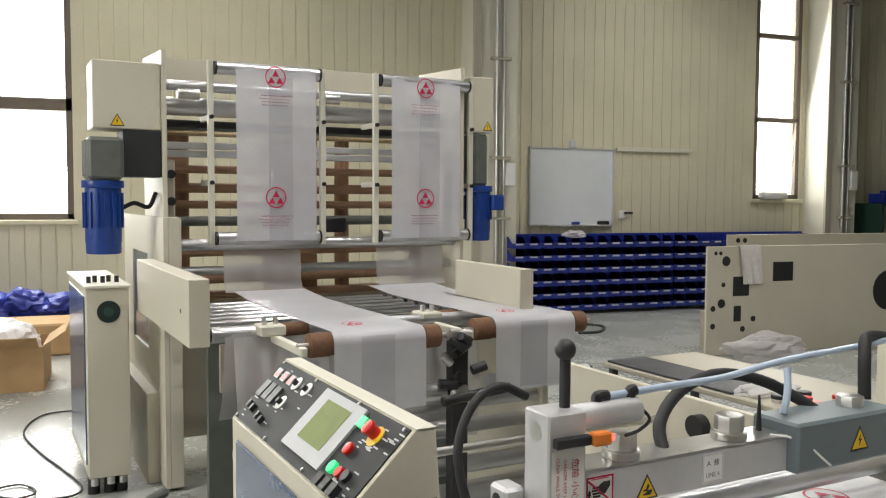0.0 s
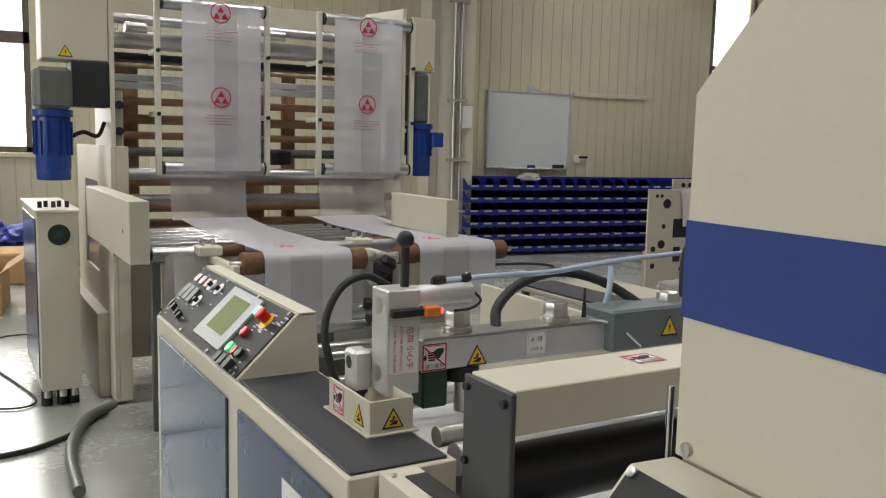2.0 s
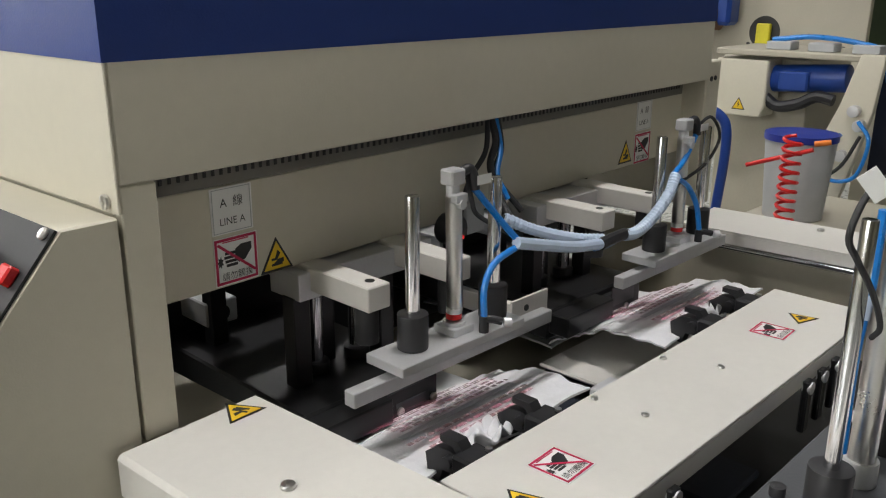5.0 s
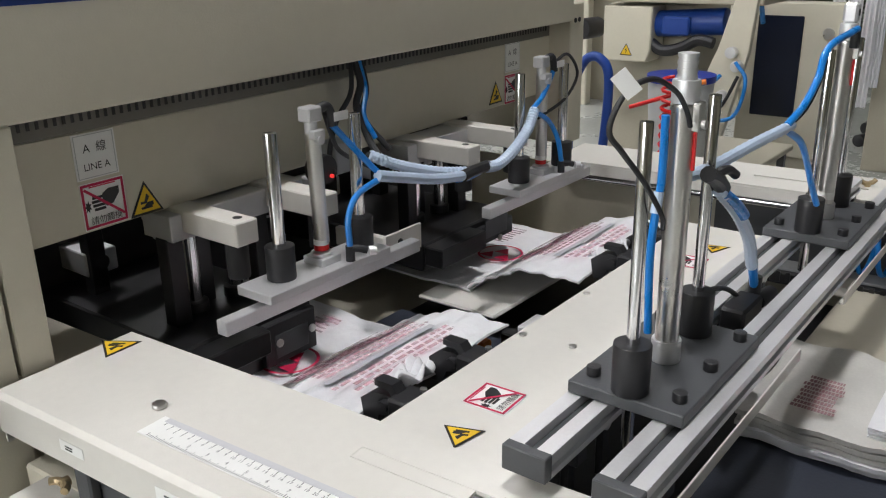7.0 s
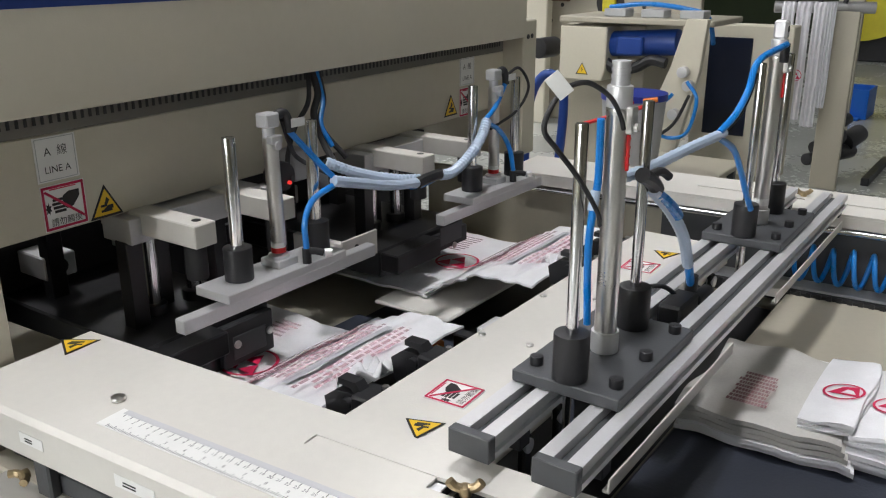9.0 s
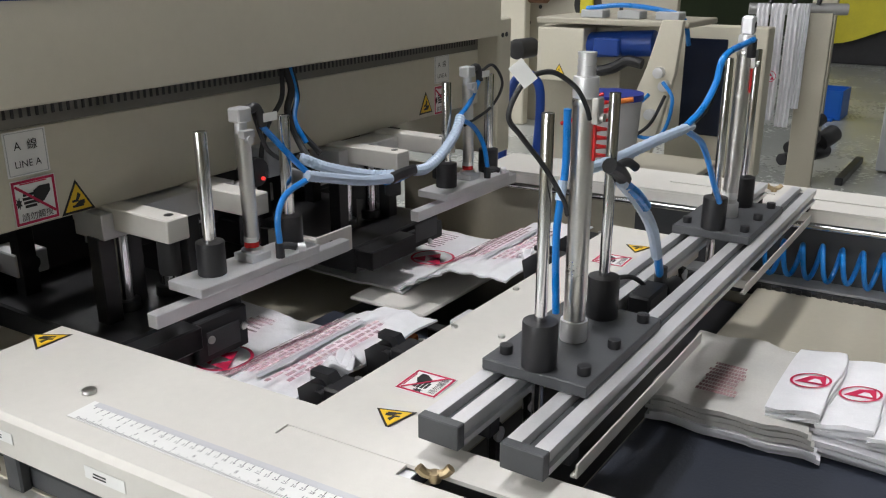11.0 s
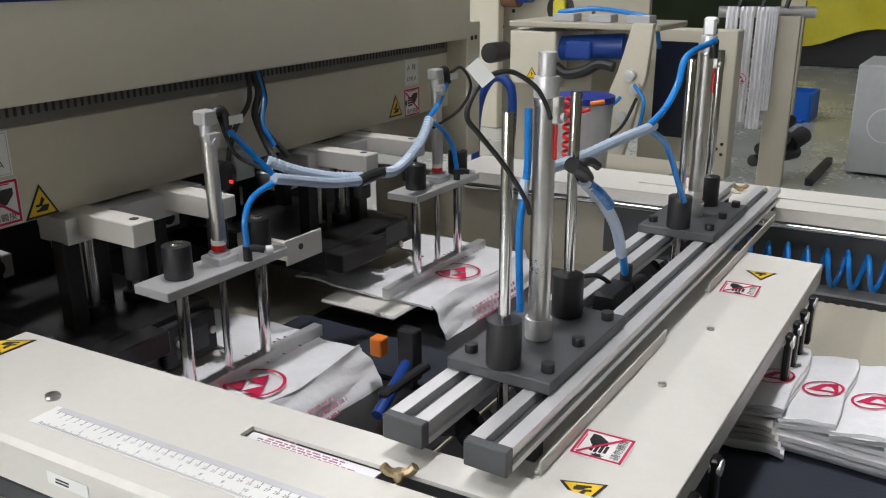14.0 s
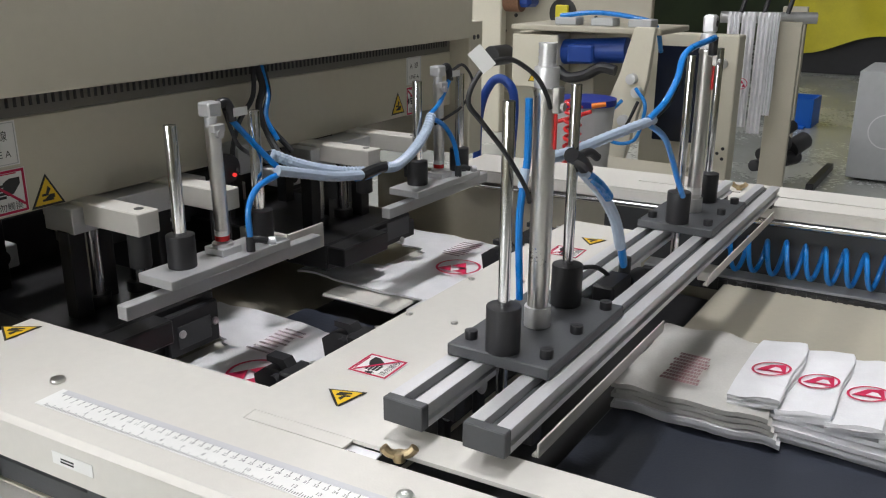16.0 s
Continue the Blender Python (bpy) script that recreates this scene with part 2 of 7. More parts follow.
def spline(points, steps=8):
    """A smooth run through the points."""
    pts = [Vector(p) for p in points]
    pts = [pts[0] * 2 - pts[1]] + pts + [pts[-1] * 2 - pts[-2]]
    out = []
    for i in range(1, len(pts) - 2):
        a, b, c, d = pts[i - 1:i + 3]
        for k in range(steps):
            t = k / steps
            out.append(0.5 * (2 * b + (c - a) * t + (2 * a - 5 * b + 4 * c - d) * t * t + (3 * b - a - 3 * c + d) * t ** 3))
    out.append(pts[-2])
    return out


def tube(points, r, seg=10, bm=None, mat=0, steps=8, smooth=True, rib=0.0):
    """A round hose through the points; rib: every other ring is thicker by that share."""
    pts = spline(points, steps) if smooth else [Vector(p) for p in points]
    b = bmesh.new()
    rings = []
    up = Vector((0.13, 0.21, 1)).normalized()
    for i, p in enumerate(pts):
        d = (pts[min(i + 1, len(pts) - 1)] - pts[max(i - 1, 0)]).normalized()
        u = d.cross(up).normalized()
        v = u.cross(d).normalized()
        up = v
        rr = r * (1 + (rib if i % 2 else 0))
        rings.append([b.verts.new(p + rr * (math.cos(2 * math.pi * k / seg) * u + math.sin(2 * math.pi * k / seg) * v)) for k in range(seg)])
    for a, c in zip(rings, rings[1:]):
        for k in range(seg):
            b.faces.new((a[k], a[(k + 1) % seg], c[(k + 1) % seg], c[k]))
    b.faces.new(rings[0][::-1])
    b.faces.new(rings[-1])
    bmesh.ops.recalc_face_normals(b, faces=b.faces)
    return merge(b, bm, mat)


def face_frame(origin, right, up):
    """A pose whose x runs along right, y along up and z out of the surface."""
    r, u = Vector(right).normalized(), Vector(up).normalized()
    n = r.cross(u)
    m = Matrix((r, u, n)).transposed().to_4x4()
    m.translation = origin
    return m


def flat(poly, m, t=0.0006, bm=None, mat=0, lift=0.0):
    """A thin sheet of that outline, lying on the surface m."""
    b = prism(poly, "z", lift, lift + t)
    b.transform(m)
    return merge(b, bm, mat)


def rect(x0, x1, y0, y1):
    return [(x0, y0), (x1, y0), (x1, y1), (x0, y1)]


def disc(cx, cy, rx, ry=None, n=28):
    ry = rx if ry is None else ry
    return [(cx + rx * math.cos(2 * math.pi * i / n), cy + ry * math.sin(2 * math.pi * i / n)) for i in range(n)]


def ring(cx, cy, r, w, m, bm, mat, lift, n=32, t=0.0006, ratio=1.0):
    b = bmesh.new()
    loops = []
    for rr in (r, r - w):
        loops.append([b.verts.new((cx + rr * math.cos(2 * math.pi * i / n), cy + ratio * rr * math.sin(2 * math.pi * i / n), lift + t)) for i in range(n)])
    for i in range(n):
        j = (i + 1) % n
        b.faces.new((loops[0][i], loops[0][j], loops[1][j], loops[1][i]))
    b.transform(m)
    return merge(b, bm, mat)


def letters(text, size, m, bm=None, mat=0, lift=0.001, align="CENTER"):
    cu = bpy.data.curves.new("letters", "FONT")
    cu.body, cu.size, cu.align_x, cu.align_y, cu.resolution_u = text, size, align, "CENTER", 2
    ob = bpy.data.objects.new("letters", cu)
    me = bpy.data.meshes.new_from_object(ob)
    b = bmesh.new()
    b.from_mesh(me)
    bpy.data.objects.remove(ob)
    bpy.data.meshes.remove(me)
    bpy.data.curves.remove(cu)
    b.transform(m @ Matrix.Translation((0, 0, lift)))
    return merge(b, bm, mat)


def logo(m, r, bm, mat=0, lift=0.001, squash=1.0):
    """A red ring with three triangles in it."""
    ring(0, 0, r, r * 0.11, m, bm, mat, lift, ratio=squash)
    k = r * 0.46
    for cx, cy in ((0, k * 0.62), (-k * 0.86, -k * 0.75), (k * 0.86, -k * 0.75)):
        flat([(cx - k * 0.78, cy - k * 0.52), (cx + k * 0.78, cy - k * 0.52), (cx, cy + k * 0.82)], m, 0.0004, bm, mat, lift)
    return bm


def warning_triangle(parent, m, s, slip="hand"):
    """A yellow warning triangle of side s, its base on y = 0."""
    h = s * 0.87
    sheet = part("warning_label", flat([(-s / 2, 0), (s / 2, 0), (0, h)], m, 0.0005, None, 0, 0.0002), INK, parent, "yellow and black triangular warning sticker")
    bm = bmesh.new()
    k = 0.80
    flat([(-s / 2 * k, h * 0.075), (s / 2 * k, h * 0.075), (0, h * 0.075 + h * k)], m, 0.0004, bm, 1, 0.0008)
    if slip == "hand":
        flat(rect(-s * .17, s * .16, h * .17, h * .24), m, .0003, bm, 0, .0013)
        flat(rect(-s * .17, s * .02, h * .33, h * .40), m, .0003, bm, 0, .0013)
        flat([(-s * .10, h * .24), (s * .2, h * .24), (s * .2, h * .36), (s * .05, h * .36), (-s * .02, h * .30)], m, .0003, bm, 0, .0013)
        flat([(-s * .06, h * .40), (s * .03, h * .40), (s * .1, h * .52), (s * .02, h * .62)], m, .0003, bm, 0, .0013)
    else:
        flat([(s * .04, h * .68), (-s * .09, h * .40), (s * .0, h * .42), (-s * .05, h * .16), (s * .1, h * .46), (s * .01, h * .44)], m, .0003, bm, 0, .0013)
    part("print", bm, [INK, YELLOW], sheet, kind="stuff")
    return sheet


def hand_sign(parent, m, w, h):
    """White sticker with a red border, a black hand struck through and four characters."""
    sheet = part("safety_label", flat(rect(-w / 2, w / 2, 0, h), m, .0005, None, 0, .0002), WHITE, parent, "white do-not-touch hand sticker with red border")
    bm = bmesh.new()
    e = w * .045
    for r in (rect(-w / 2 + e * .4, w / 2 - e * .4, e * .4, e * 1.6), rect(-w / 2 + e * .4, w / 2 - e * .4, h - e * 1.6, h - e * .4),
              rect(-w / 2 + e * .4, -w / 2 + e * 1.6, e * .4, h - e * .4), rect(w / 2 - e * 1.6, w / 2 - e * .4, e * .4, h - e * .4)):
        flat(r, m, .0003, bm, 1, .0008)
    flat([(w * .36, h * .66), (w * .36, h * .80), (w * .12, h * .80), (-w * .02, h * .72), (-w * .04, h * .50), (w * .06, h * .42), (w * .2, h * .46)], m, .0003, bm, 2, .0008)
    for i in range(4):
        y = h * (.66 - .085 * i)
        flat(rect(-w * (.28 - .02 * abs(i - 1)), w * .02, y - h * .03, y + h * .03), m, .0003, bm, 2, .0008)
    star = []
    for i in range(14):
        r = w * (.13 if i % 2 else .07)
        star.append((-w * .37 + r * .6 * math.cos(i * math.pi / 7), h * .5 + r * math.sin(i * math.pi / 7)))
    flat(star, m, .0003, bm, 2, .0008)
    flat([(-w * .44, h * .86), (-w * .40, h * .90), (w * .44, h * .20), (w * .40, h * .16)], m, .0003, bm, 1, .0014)
    letters("請勿觸摸", h * .19, m @ Matrix.Translation((0, h * .17, 0)), bm, 2, .0016)
    flat(rect(-w * .3, w * .3, h * .89, h * .915), m, .0003, bm, 1, .0008)
    part("print", bm, [WHITE, RED, INK], sheet, kind="stuff")
    return sheet


def line_sign(parent, m, w, h):
    sheet = part("line_label", flat(rect(-w / 2, w / 2, 0, h), m, .0005, None, 0, .0002), WHITE, parent, "white sticker lettered LINE A")
    bm = bmesh.new()
    for r in (rect(-w * .46, w * .46, h * .03, h * .045), rect(-w * .46, w * .46, h * .955, h * .97), rect(-w * .46, -w * .445, h * .03, h * .97), rect(w * .445, w * .46, h * .03, h * .97)):
        flat(r, m, .0003, bm, 2, .0008)
    letters("A  線", h * .26, m @ Matrix.Translation((0, h * .66, 0)), bm, 1, .001)
    letters("LINE A", h * .22, m @ Matrix.Translation((0, h * .26, 0)), bm, 1, .001)
    part("print", bm, [WHITE, INK, INK_GREY], sheet, kind="stuff")
    return sheet


def screw(parent, at, r=0.007, n=(0, 0, 1), name="screw"):
    a, n = Vector(at), Vector(n)
    bm = rod(a, a + n * r * .7, r, 14, bevel=r * .35)
    rod(a + n * r * .5, a + n * r * .75, r * .35, 6, bm)
    return part(name, bm, STEEL, parent)


def bolt(parent, at, r=0.007, h=0.009):
    a = Vector(at)
    bm = rod(a, a + Vector((0, 0, h)), r, 16, bevel=r * .15)
    rod(a + Vector((0, 0, h * .9)), a + Vector((0, 0, h * 1.02)), r * .5, 6, bm)
    return part("socket_bolt", bm, BLACK, parent)


def lines_of_print(m, x0, x1, y0, y1, rows, bm, mat, rng, lift=0.001, gap=0.5):
    """Rows of short bars, for print too small to read."""
    step = (y1 - y0) / rows
    for i in range(rows):
        x = x0 + rng.random() * (x1 - x0) * .12
        end = x1 - rng.random() * (x1 - x0) * .2
        while x < end:
            w = min((x1 - x0) * (.03 + .05 * rng.random()), end - x)
            flat(rect(x, x + w, y0 + i * step, y0 + i * step + step * gap), m, .0003, bm, mat, lift)
            x += w + (x1 - x0) * .018
    return bm

# ---- the hall ----
def build_hall():
    solid("floor", box(-9, 20, -22, 12, -0.2, 0), FLOOR, "pale grey painted concrete floor", "floor", kind="structure")
    solid("ceiling", box(-9, 20, -22, 12, 6.4, 6.6), CEILING, "grey sheet-metal hall ceiling", "ceiling", kind="structure")
    solid("wall_south", box(-9, 20, -22.2, -22, 0, 6.4), WALL, "cream metal panel wall", "wall", kind="structure")
    solid("wall_east", box(20, 20.2, -22, 12, 0, 6.4), DARK_GREEN, "dark olive end wall", "wall", kind="structure")
    west = box(-9.2, -9, -22, -2, 0, 6.4)
    box(-9.2, -9, 4, 12, 0, 6.4, 0, west)
    box(-9.2, -9, -2, 4, 0, 1.3, 0, west)
    box(-9.2, -9, -2, 4, 5.3, 6.4, 0, west)
    solid("wall_west", west, WALL, "cream metal panel wall with broad window", "wall", kind="structure")
    w = thing("window_3", "broad hall window with dark metal frame", "window", (-9.1, 1, 1.3), kind="structure")
    for y in (-2, -.03, 1.97, 3.94):
        part("window_frame", box(-9.12, -9.05, y, y + .06, 1.3, 5.3, .004), FRAME_DARK, w)
    for z in (1.3, 2.6, 4.0, 5.24):
        part("window_frame", box(-9.118, -9.052, -2, 4, z, z + .06, .004), FRAME_DARK, w)
    part("pane", box(-9.1, -9.096, -1.98, 3.98, 1.32, 5.28), GLASS, w).visible_shadow = False
    part("backdrop", box(-10.6, -10.58, -6, 8, -1, 9), SUN_PANE, w)
    openings = ((-2.6, -.43, 1.31, 5.3), (9.33, 10.22, 1.6, 5.4))
    wall = bmesh.new()
    xs = [-9, -2.6, -.43, 9.33, 10.22, 20]
    for i, (a, b) in enumerate(zip(xs, xs[1:])):
        if i in (1, 3):
            o = openings[i // 2]
            box(a, b, 10.9, 11.1, 0, o[2], 0, wall)
            box(a, b, 10.9, 11.1, o[3], 6.4, 0, wall)
        else:
            box(a, b, 10.9, 11.1, 0, 6.4, 0, wall)
    wn = solid("wall_north", wall, WALL, "cream ribbed metal panel wall with tall windows", "wall", kind="structure")
    # upright boards of the panel wall, each a little proud
    tall, low, high = (finish(box(-.078, .078, -.012, 0, z0, z1, .004), "board", WALL) for z0, z1 in ((0.02, 6.39), (.02, 1.3), (5.42, 6.39)))
    short2 = finish(box(-.078, .078, -.012, 0, .02, 1.59, .004), "board", WALL)
    x = -5.0
    while x < 13.5:
        inside = next((k for k, o in enumerate(openings) if o[0] - .08 < x < o[1] + .08), None)
        for me in ([tall] if inside is None else [low if inside == 0 else short2, high]):
            ob = new("board", me)
            ob.location = (x, 10.9, 0)
            ob.parent = wn
        x += .165
    for k, (x0, x1, z0, z1) in enumerate(openings):
        w = thing("window_%d" % (k + 1), "tall hall window with dark metal frame and bright sky behind", "window", ((x0 + x1) / 2, 10.95, z0), kind="structure")
        bars = [(x0, x0 + .07, z0, z1), (x1 - .07, x1, z0, z1), (x0, x1, z0, z0 + .07), (x0, x1, z1 - .07, z1)]
        for zz in ((2.64, 4.4) if k == 0 else (2.84, 4.14)):
            bars.append((x0, x1, zz - (.07 if k == 0 else .035), zz + (.07 if k == 0 else .035)))
        if k == 0:
            bars.append((-1.55, -1.48, z0, z1))
        for a, b, c, d in bars:
            part("window_frame", box(a, b, 10.90, 10.98, c, d, .004), FRAME_DARK, w)
        part("window_sill", box(x0 - .05, x1 + .05, 10.84, 10.97, z0 - .06, z0 - .002, .006), WALL, w)
        part("pane", box(x0 + .02, x1 - .02, 11.0, 11.004, z0 + .02, z1 - .02), GLASS, w).visible_shadow = False
    solid("backdrop", box(-9, 16, 12.6, 12.62, -1, 9), SUN_PANE, "bright overcast sky beyond the windows", "sky", kind="structure")
    solid("window_ledge_paper", box(9.42, 9.92, 10.76, 10.9, 1.60, 1.72, .03), WHITE, "white paper lying on the window sill", "paper", (9.6, 10.83, 1.6))
    solid("baseboard", box(-9, 20, 10.86, 10.885, 0, .1, .003), DRAB, "beige baseboard", "baseboard", kind="structure")
    for x0, x1, n in ((4.42, 5.06, 1), (10.32, 10.95, 2)):
        col = thing("column_%d" % n, "cream boxed steel column with wall pipes", "column", ((x0 + x1) / 2, 10.6, 0), kind="structure")
        part("casing", box(x0, x1, 10.45, 10.888, 0, 6.39, .01), COLUMN, col)
        part("edge_strip", box(x0 - .012, x0 + .10, 10.40, 10.449, 0, 6.39, .005), DRAB, col)
        for dx, r in ((.33, .035), (.43, .02)):
            part("pipe", rod((x0 + dx, 10.41, 0), (x0 + dx, 10.41, 6.39), r, 14), STEEL, col)
        for z in (.6, 1.3, 2.1, 3.4, 4.6):
            part("pipe_clip", box(x0 + .24, x0 + .52, 10.37, 10.448, z, z + .04, .004), DRAB, col)
        part("switch_box", box(x0 + .45, x0 + .58, 10.36, 10.449, 1.75, 2.05, .01), WHITE, col)
    for lx, ly in LAMPS:
        th = thing("high_bay_lamp", "round high-bay lamp hanging under the ceiling", "ceiling lamp", (lx, ly, 6.0), "ceiling lamps")
        part("reflector", rod((lx, ly, 6.02), (lx, ly, 6.2), .3, 28, r2=.12), STEEL, th)
        part("hanger", rod((lx, ly, 6.2), (lx, ly, 6.4), .02, 10), DARK, th)


def build_whiteboard():
    th = thing("whiteboard", "blank whiteboard with aluminium frame on the panel wall", "whiteboard", (6.12, 10.86, 1.2))
    part("board", box(5.46, 6.78, 10.845, 10.884, 1.225, 2.285, .004), GLOSS_WHITE, th)
    for a, b, c, d in ((5.44, 6.8, 1.2, 1.228), (5.44, 6.8, 2.282, 2.31), (5.44, 5.468, 1.2, 2.31), (6.772, 6.8, 1.2, 2.31)):
        part("frame", box(a, b, 10.835, 10.886, c, d, .004), ALU, th)
    part("pen_tray", box(5.7, 6.72, 10.78, 10.834, 1.195, 1.215, .004), ALU, th)
    part("eraser", box(6.52, 6.7, 10.785, 10.83, 1.216, 1.27, .008), BLACK, th)
    part("eraser", box(6.1, 6.22, 10.785, 10.83, 1.216, 1.26, .008), BLUE_BIN, th)
    part("hook", box(6.08, 6.2, 10.86, 10.885, 2.31, 2.42, .01), ALU, th)
    solid("wall_trunking", box(6.85, 8.15, 10.85, 10.886, 2.28, 2.34, .006), COLUMN, "white cable trunking on the wall", "trunking", (7.5, 10.87, 2.28))
    so = thing("wall_socket", "small white wall socket beside the whiteboard", "socket", (6.95, 10.87, 1.35))
    part("plate", box(6.9, 7.02, 10.855, 10.886, 1.3, 1.42, .006), WHITE, so)
    part("plug", box(6.98, 7.12, 10.82, 10.854, 1.37, 1.4, .006), BLACK, so)


def build_bins():
    """Two racks of open-fronted blue bins."""
    bw, bh = .211, .172
    b = bmesh.new()
    t = .008
    for poly_ in ((-bw / 2, -bw / 2 + t), (bw / 2 - t, bw / 2)):
        prism([(0, 0), (.3, 0), (.3, bh - .02), (.12, bh - .02), (0, .07)], "x", poly_[0] + .004, poly_[1] - .004, b)
    box(-bw / 2 + .004, bw / 2 - .004, 0, .3, 0, t, 0, b)
    box(-bw / 2 + .004, bw / 2 - .004, .292, .3, 0, bh - .02, 0, b)
    prism([(0, 0), (.01, 0), (.0, .07), (-.012, .07)], "x", -bw / 2 + .004, bw / 2 - .004, b)
    # near-black filler block: the shade inside each bin, put in as colour
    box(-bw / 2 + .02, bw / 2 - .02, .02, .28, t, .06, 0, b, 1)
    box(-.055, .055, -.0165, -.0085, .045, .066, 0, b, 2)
    me = finish(b, "bin", [BLUE_BIN, BIN_SHADE, ALU], smooth=False)
    rng = random.Random(2)
    for x0 in (4.92, 7.47):
        th = thing("bin_rack", "rack of many open blue plastic storage bins", "storage rack", (x0 + 1.27, 10.4, 0), "bin racks")
        part("back_panel", box(x0, x0 + 2.54, 10.62, 10.65, .04, 1.1, .004), BLUE_BIN, th)
        for k in range(3):
            part("upright", box(x0 + k * 1.25, x0 + k * 1.25 + .03, 10.55, 10.62, 0, 1.1, .003), BLUE_BIN, th)
        for r in range(6):
            for c in range(12):
                ob = new("bin", me)
                ob.parent = th
                ob.location = (x0 + .11 + c * bw - (x0 + 1.27), 10.29 - 10.4 + .002 * rng.random(), .06 + r * bh)
    bm = bag_like(.34, .16, .12, 5)
    bm.transform(pose(5.95, 10.45, 1.09))
    solid("plastic_wrap", bm, FILM_THIN, "crumpled clear plastic lying on the bin rack", "plastic wrap", (5.95, 10.45, 1.05))
    sh = thing("side_shelf", "dark green shelf holding blue boxes at the wall", "shelf", (12.1, 10.5, 0))
    for z in (.55, 1.0, 1.5):
        part("shelf_board", box(11.35, 13.2, 10.3, 10.85, z, z + .04, .004), GREENISH, sh)
    for x in (11.35, 13.15):
        part("post", box(x, x + .05, 10.3, 10.85, 0, 1.54, .004), GREENISH, sh)
    for k in range(7):
        solid("blue_box", box(11.42 + k * .24, 11.62 + k * .24, 10.35, 10.65, 1.541, 1.70 + .05 * (k % 3), .01), BLUE_BIN, "small blue plastic box on the shelf", "box", (11.52 + k * .24, 10.5, 1.541), "boxes on the shelf")


def bag_like(w, d, h, seed):
    """A crumpled soft lump."""
    rng = random.Random(seed)
    b = bmesh.new()
    bmesh.ops.create_icosphere(b, subdivisions=4, radius=.5)
    for v in b.verts:
        n = noise.noise(v.co * 3.1 + Vector((seed, 0, 0))) + .6 * noise.noise(v.co * 8 + Vector((0, seed, 0)))
        v.co *= 1 + .32 * n
        v.co = Vector((v.co.x * w, v.co.y * d, max(-.35, v.co.z) * h))
    return b


def build_left_corner():
    th = thing("cardboard_box", "open cardboard box with white plastic inside on the floor", "box", (-.75, 7.95, 0))
    for a, b, c, d in ((-1.05, -.5, 7.55, 7.56), (-1.05, -.5, 8.3, 8.31), (-1.05, -1.04, 7.56, 8.3), (-.51, -.5, 7.56, 8.3)):
        part("side", box(a, b, c, d, 0, .36, .002), CARD, th)
    part("bottom", box(-1.04, -.51, 7.56, 8.3, 0.002, .01), CARD, th)
    fl = box(0, .5, -.004, .004, 0, .2)
    fl.transform(pose(-1.03, 7.55, .36, 60, 0, 0))
    part("lid_flap", fl, CARD, th)
    fl = box(-.004, .004, 0, .7, 0, .2)
    fl.transform(pose(-.5, 7.58, .36, 0, 55, 0))
    part("lid_flap", fl, CARD, th)
    bm = bag_like(.5, .55, .4, 9)
    bm.transform(pose(-.8, 7.9, .35))
    solid("white_plastic", bm, BAG, "crumpled white plastic heaped in the cardboard box", "plastic", (-.8, 7.9, .2))
    bm = box(-1.9, -.35, 9.2, 9.9, 0, .32, .02)
    solid("cardboard_carton", bm, CARD, "closed low cardboard carton beside the wall", "box", (-1.1, 9.5, 0))
    for k in range(5):
        bm = bag_like(.5, .45, .34, 20 + k)
        bm.transform(pose(-.6 - .3 * k, 10.15, .36 + .05 * (k % 2)))
        solid("blue_bag", bm, BLUE_BIN, "crumpled blue plastic bag heaped by the wall", "bag", (-.55 - .32 * k, 10.15, 0), "blue bags by the wall")
    solid("floor_cable", tube([(-.2, 6.75, .009), (-.436, 6.667, .009), (-.51, 6.22, .009), (-.369, 5.7, .009), (-.215, 5.295, .009), (-.093, 4.924, .009), (-.168, 4.783, .009), (-.43, 4.857, .009), (-.55, 5.0, .009), (-.42, 5.08, .009), (-.325, 4.95, .009), (-.36, 4.85, .012), (-.6, 4.8, .009), (-1.2, 4.9, .009)], .006, 8), RUBBER, "black cable lying in a loop on the floor", "cable", (-.3, 5.5, 0))
    solid("floor_cable", tube([(-.9, 3.9, .012), (-.2, 4.0, .012), (.05, 4.15, .012), (.2, 4.4, .012), (.35, 4.8, .012)], .014, 8), RUBBER, "thick black cable on the floor by the machine", "cable", (-.2, 4.1, 0))
    solid("floor_conduit", tube([(.32, 4.55, .06), (.2, 4.43, .035), (.13, 4.13, .03), (.12, 3.8, .03), (.16, 3.4, .03)], .027, 12, rib=.08), GEAR_GREY, "grey corrugated conduit on the floor", "conduit", (.15, 4.0, 0))
    solid("floor_cable", tube([(5.1, 8.78, .012), (5.372, 8.79, .012), (5.64, 9.15, .012), (5.48, 9.4, .012), (5.0, 9.45, .012), (4.6, 9.3, .012)], .02, 8), RUBBER, "black hose lying in a loop on the floor", "cable", (5.3, 9.1, 0))


build_hall()
build_whiteboard()
build_bins()
build_left_corner()

# ---- the press with its cover, beam and side console ----
PRESS_SWING = Matrix.Translation((.797, -.058, 0)) @ Matrix.Rotation(radians(2.8), 4, "Z") @ Matrix.Translation((-.797, .058, 0))
ARM_SWING = Matrix.Translation((.952, -.432, 0)) @ Matrix.Rotation(radians(3.6), 4, "Z") @ Matrix.Translation((-.952, .432, 0))


def swung(bm, m=PRESS_SWING):
    """Turns the press and the table arms a little, to fit the camera's view."""
    bm.transform(m)
    return bm


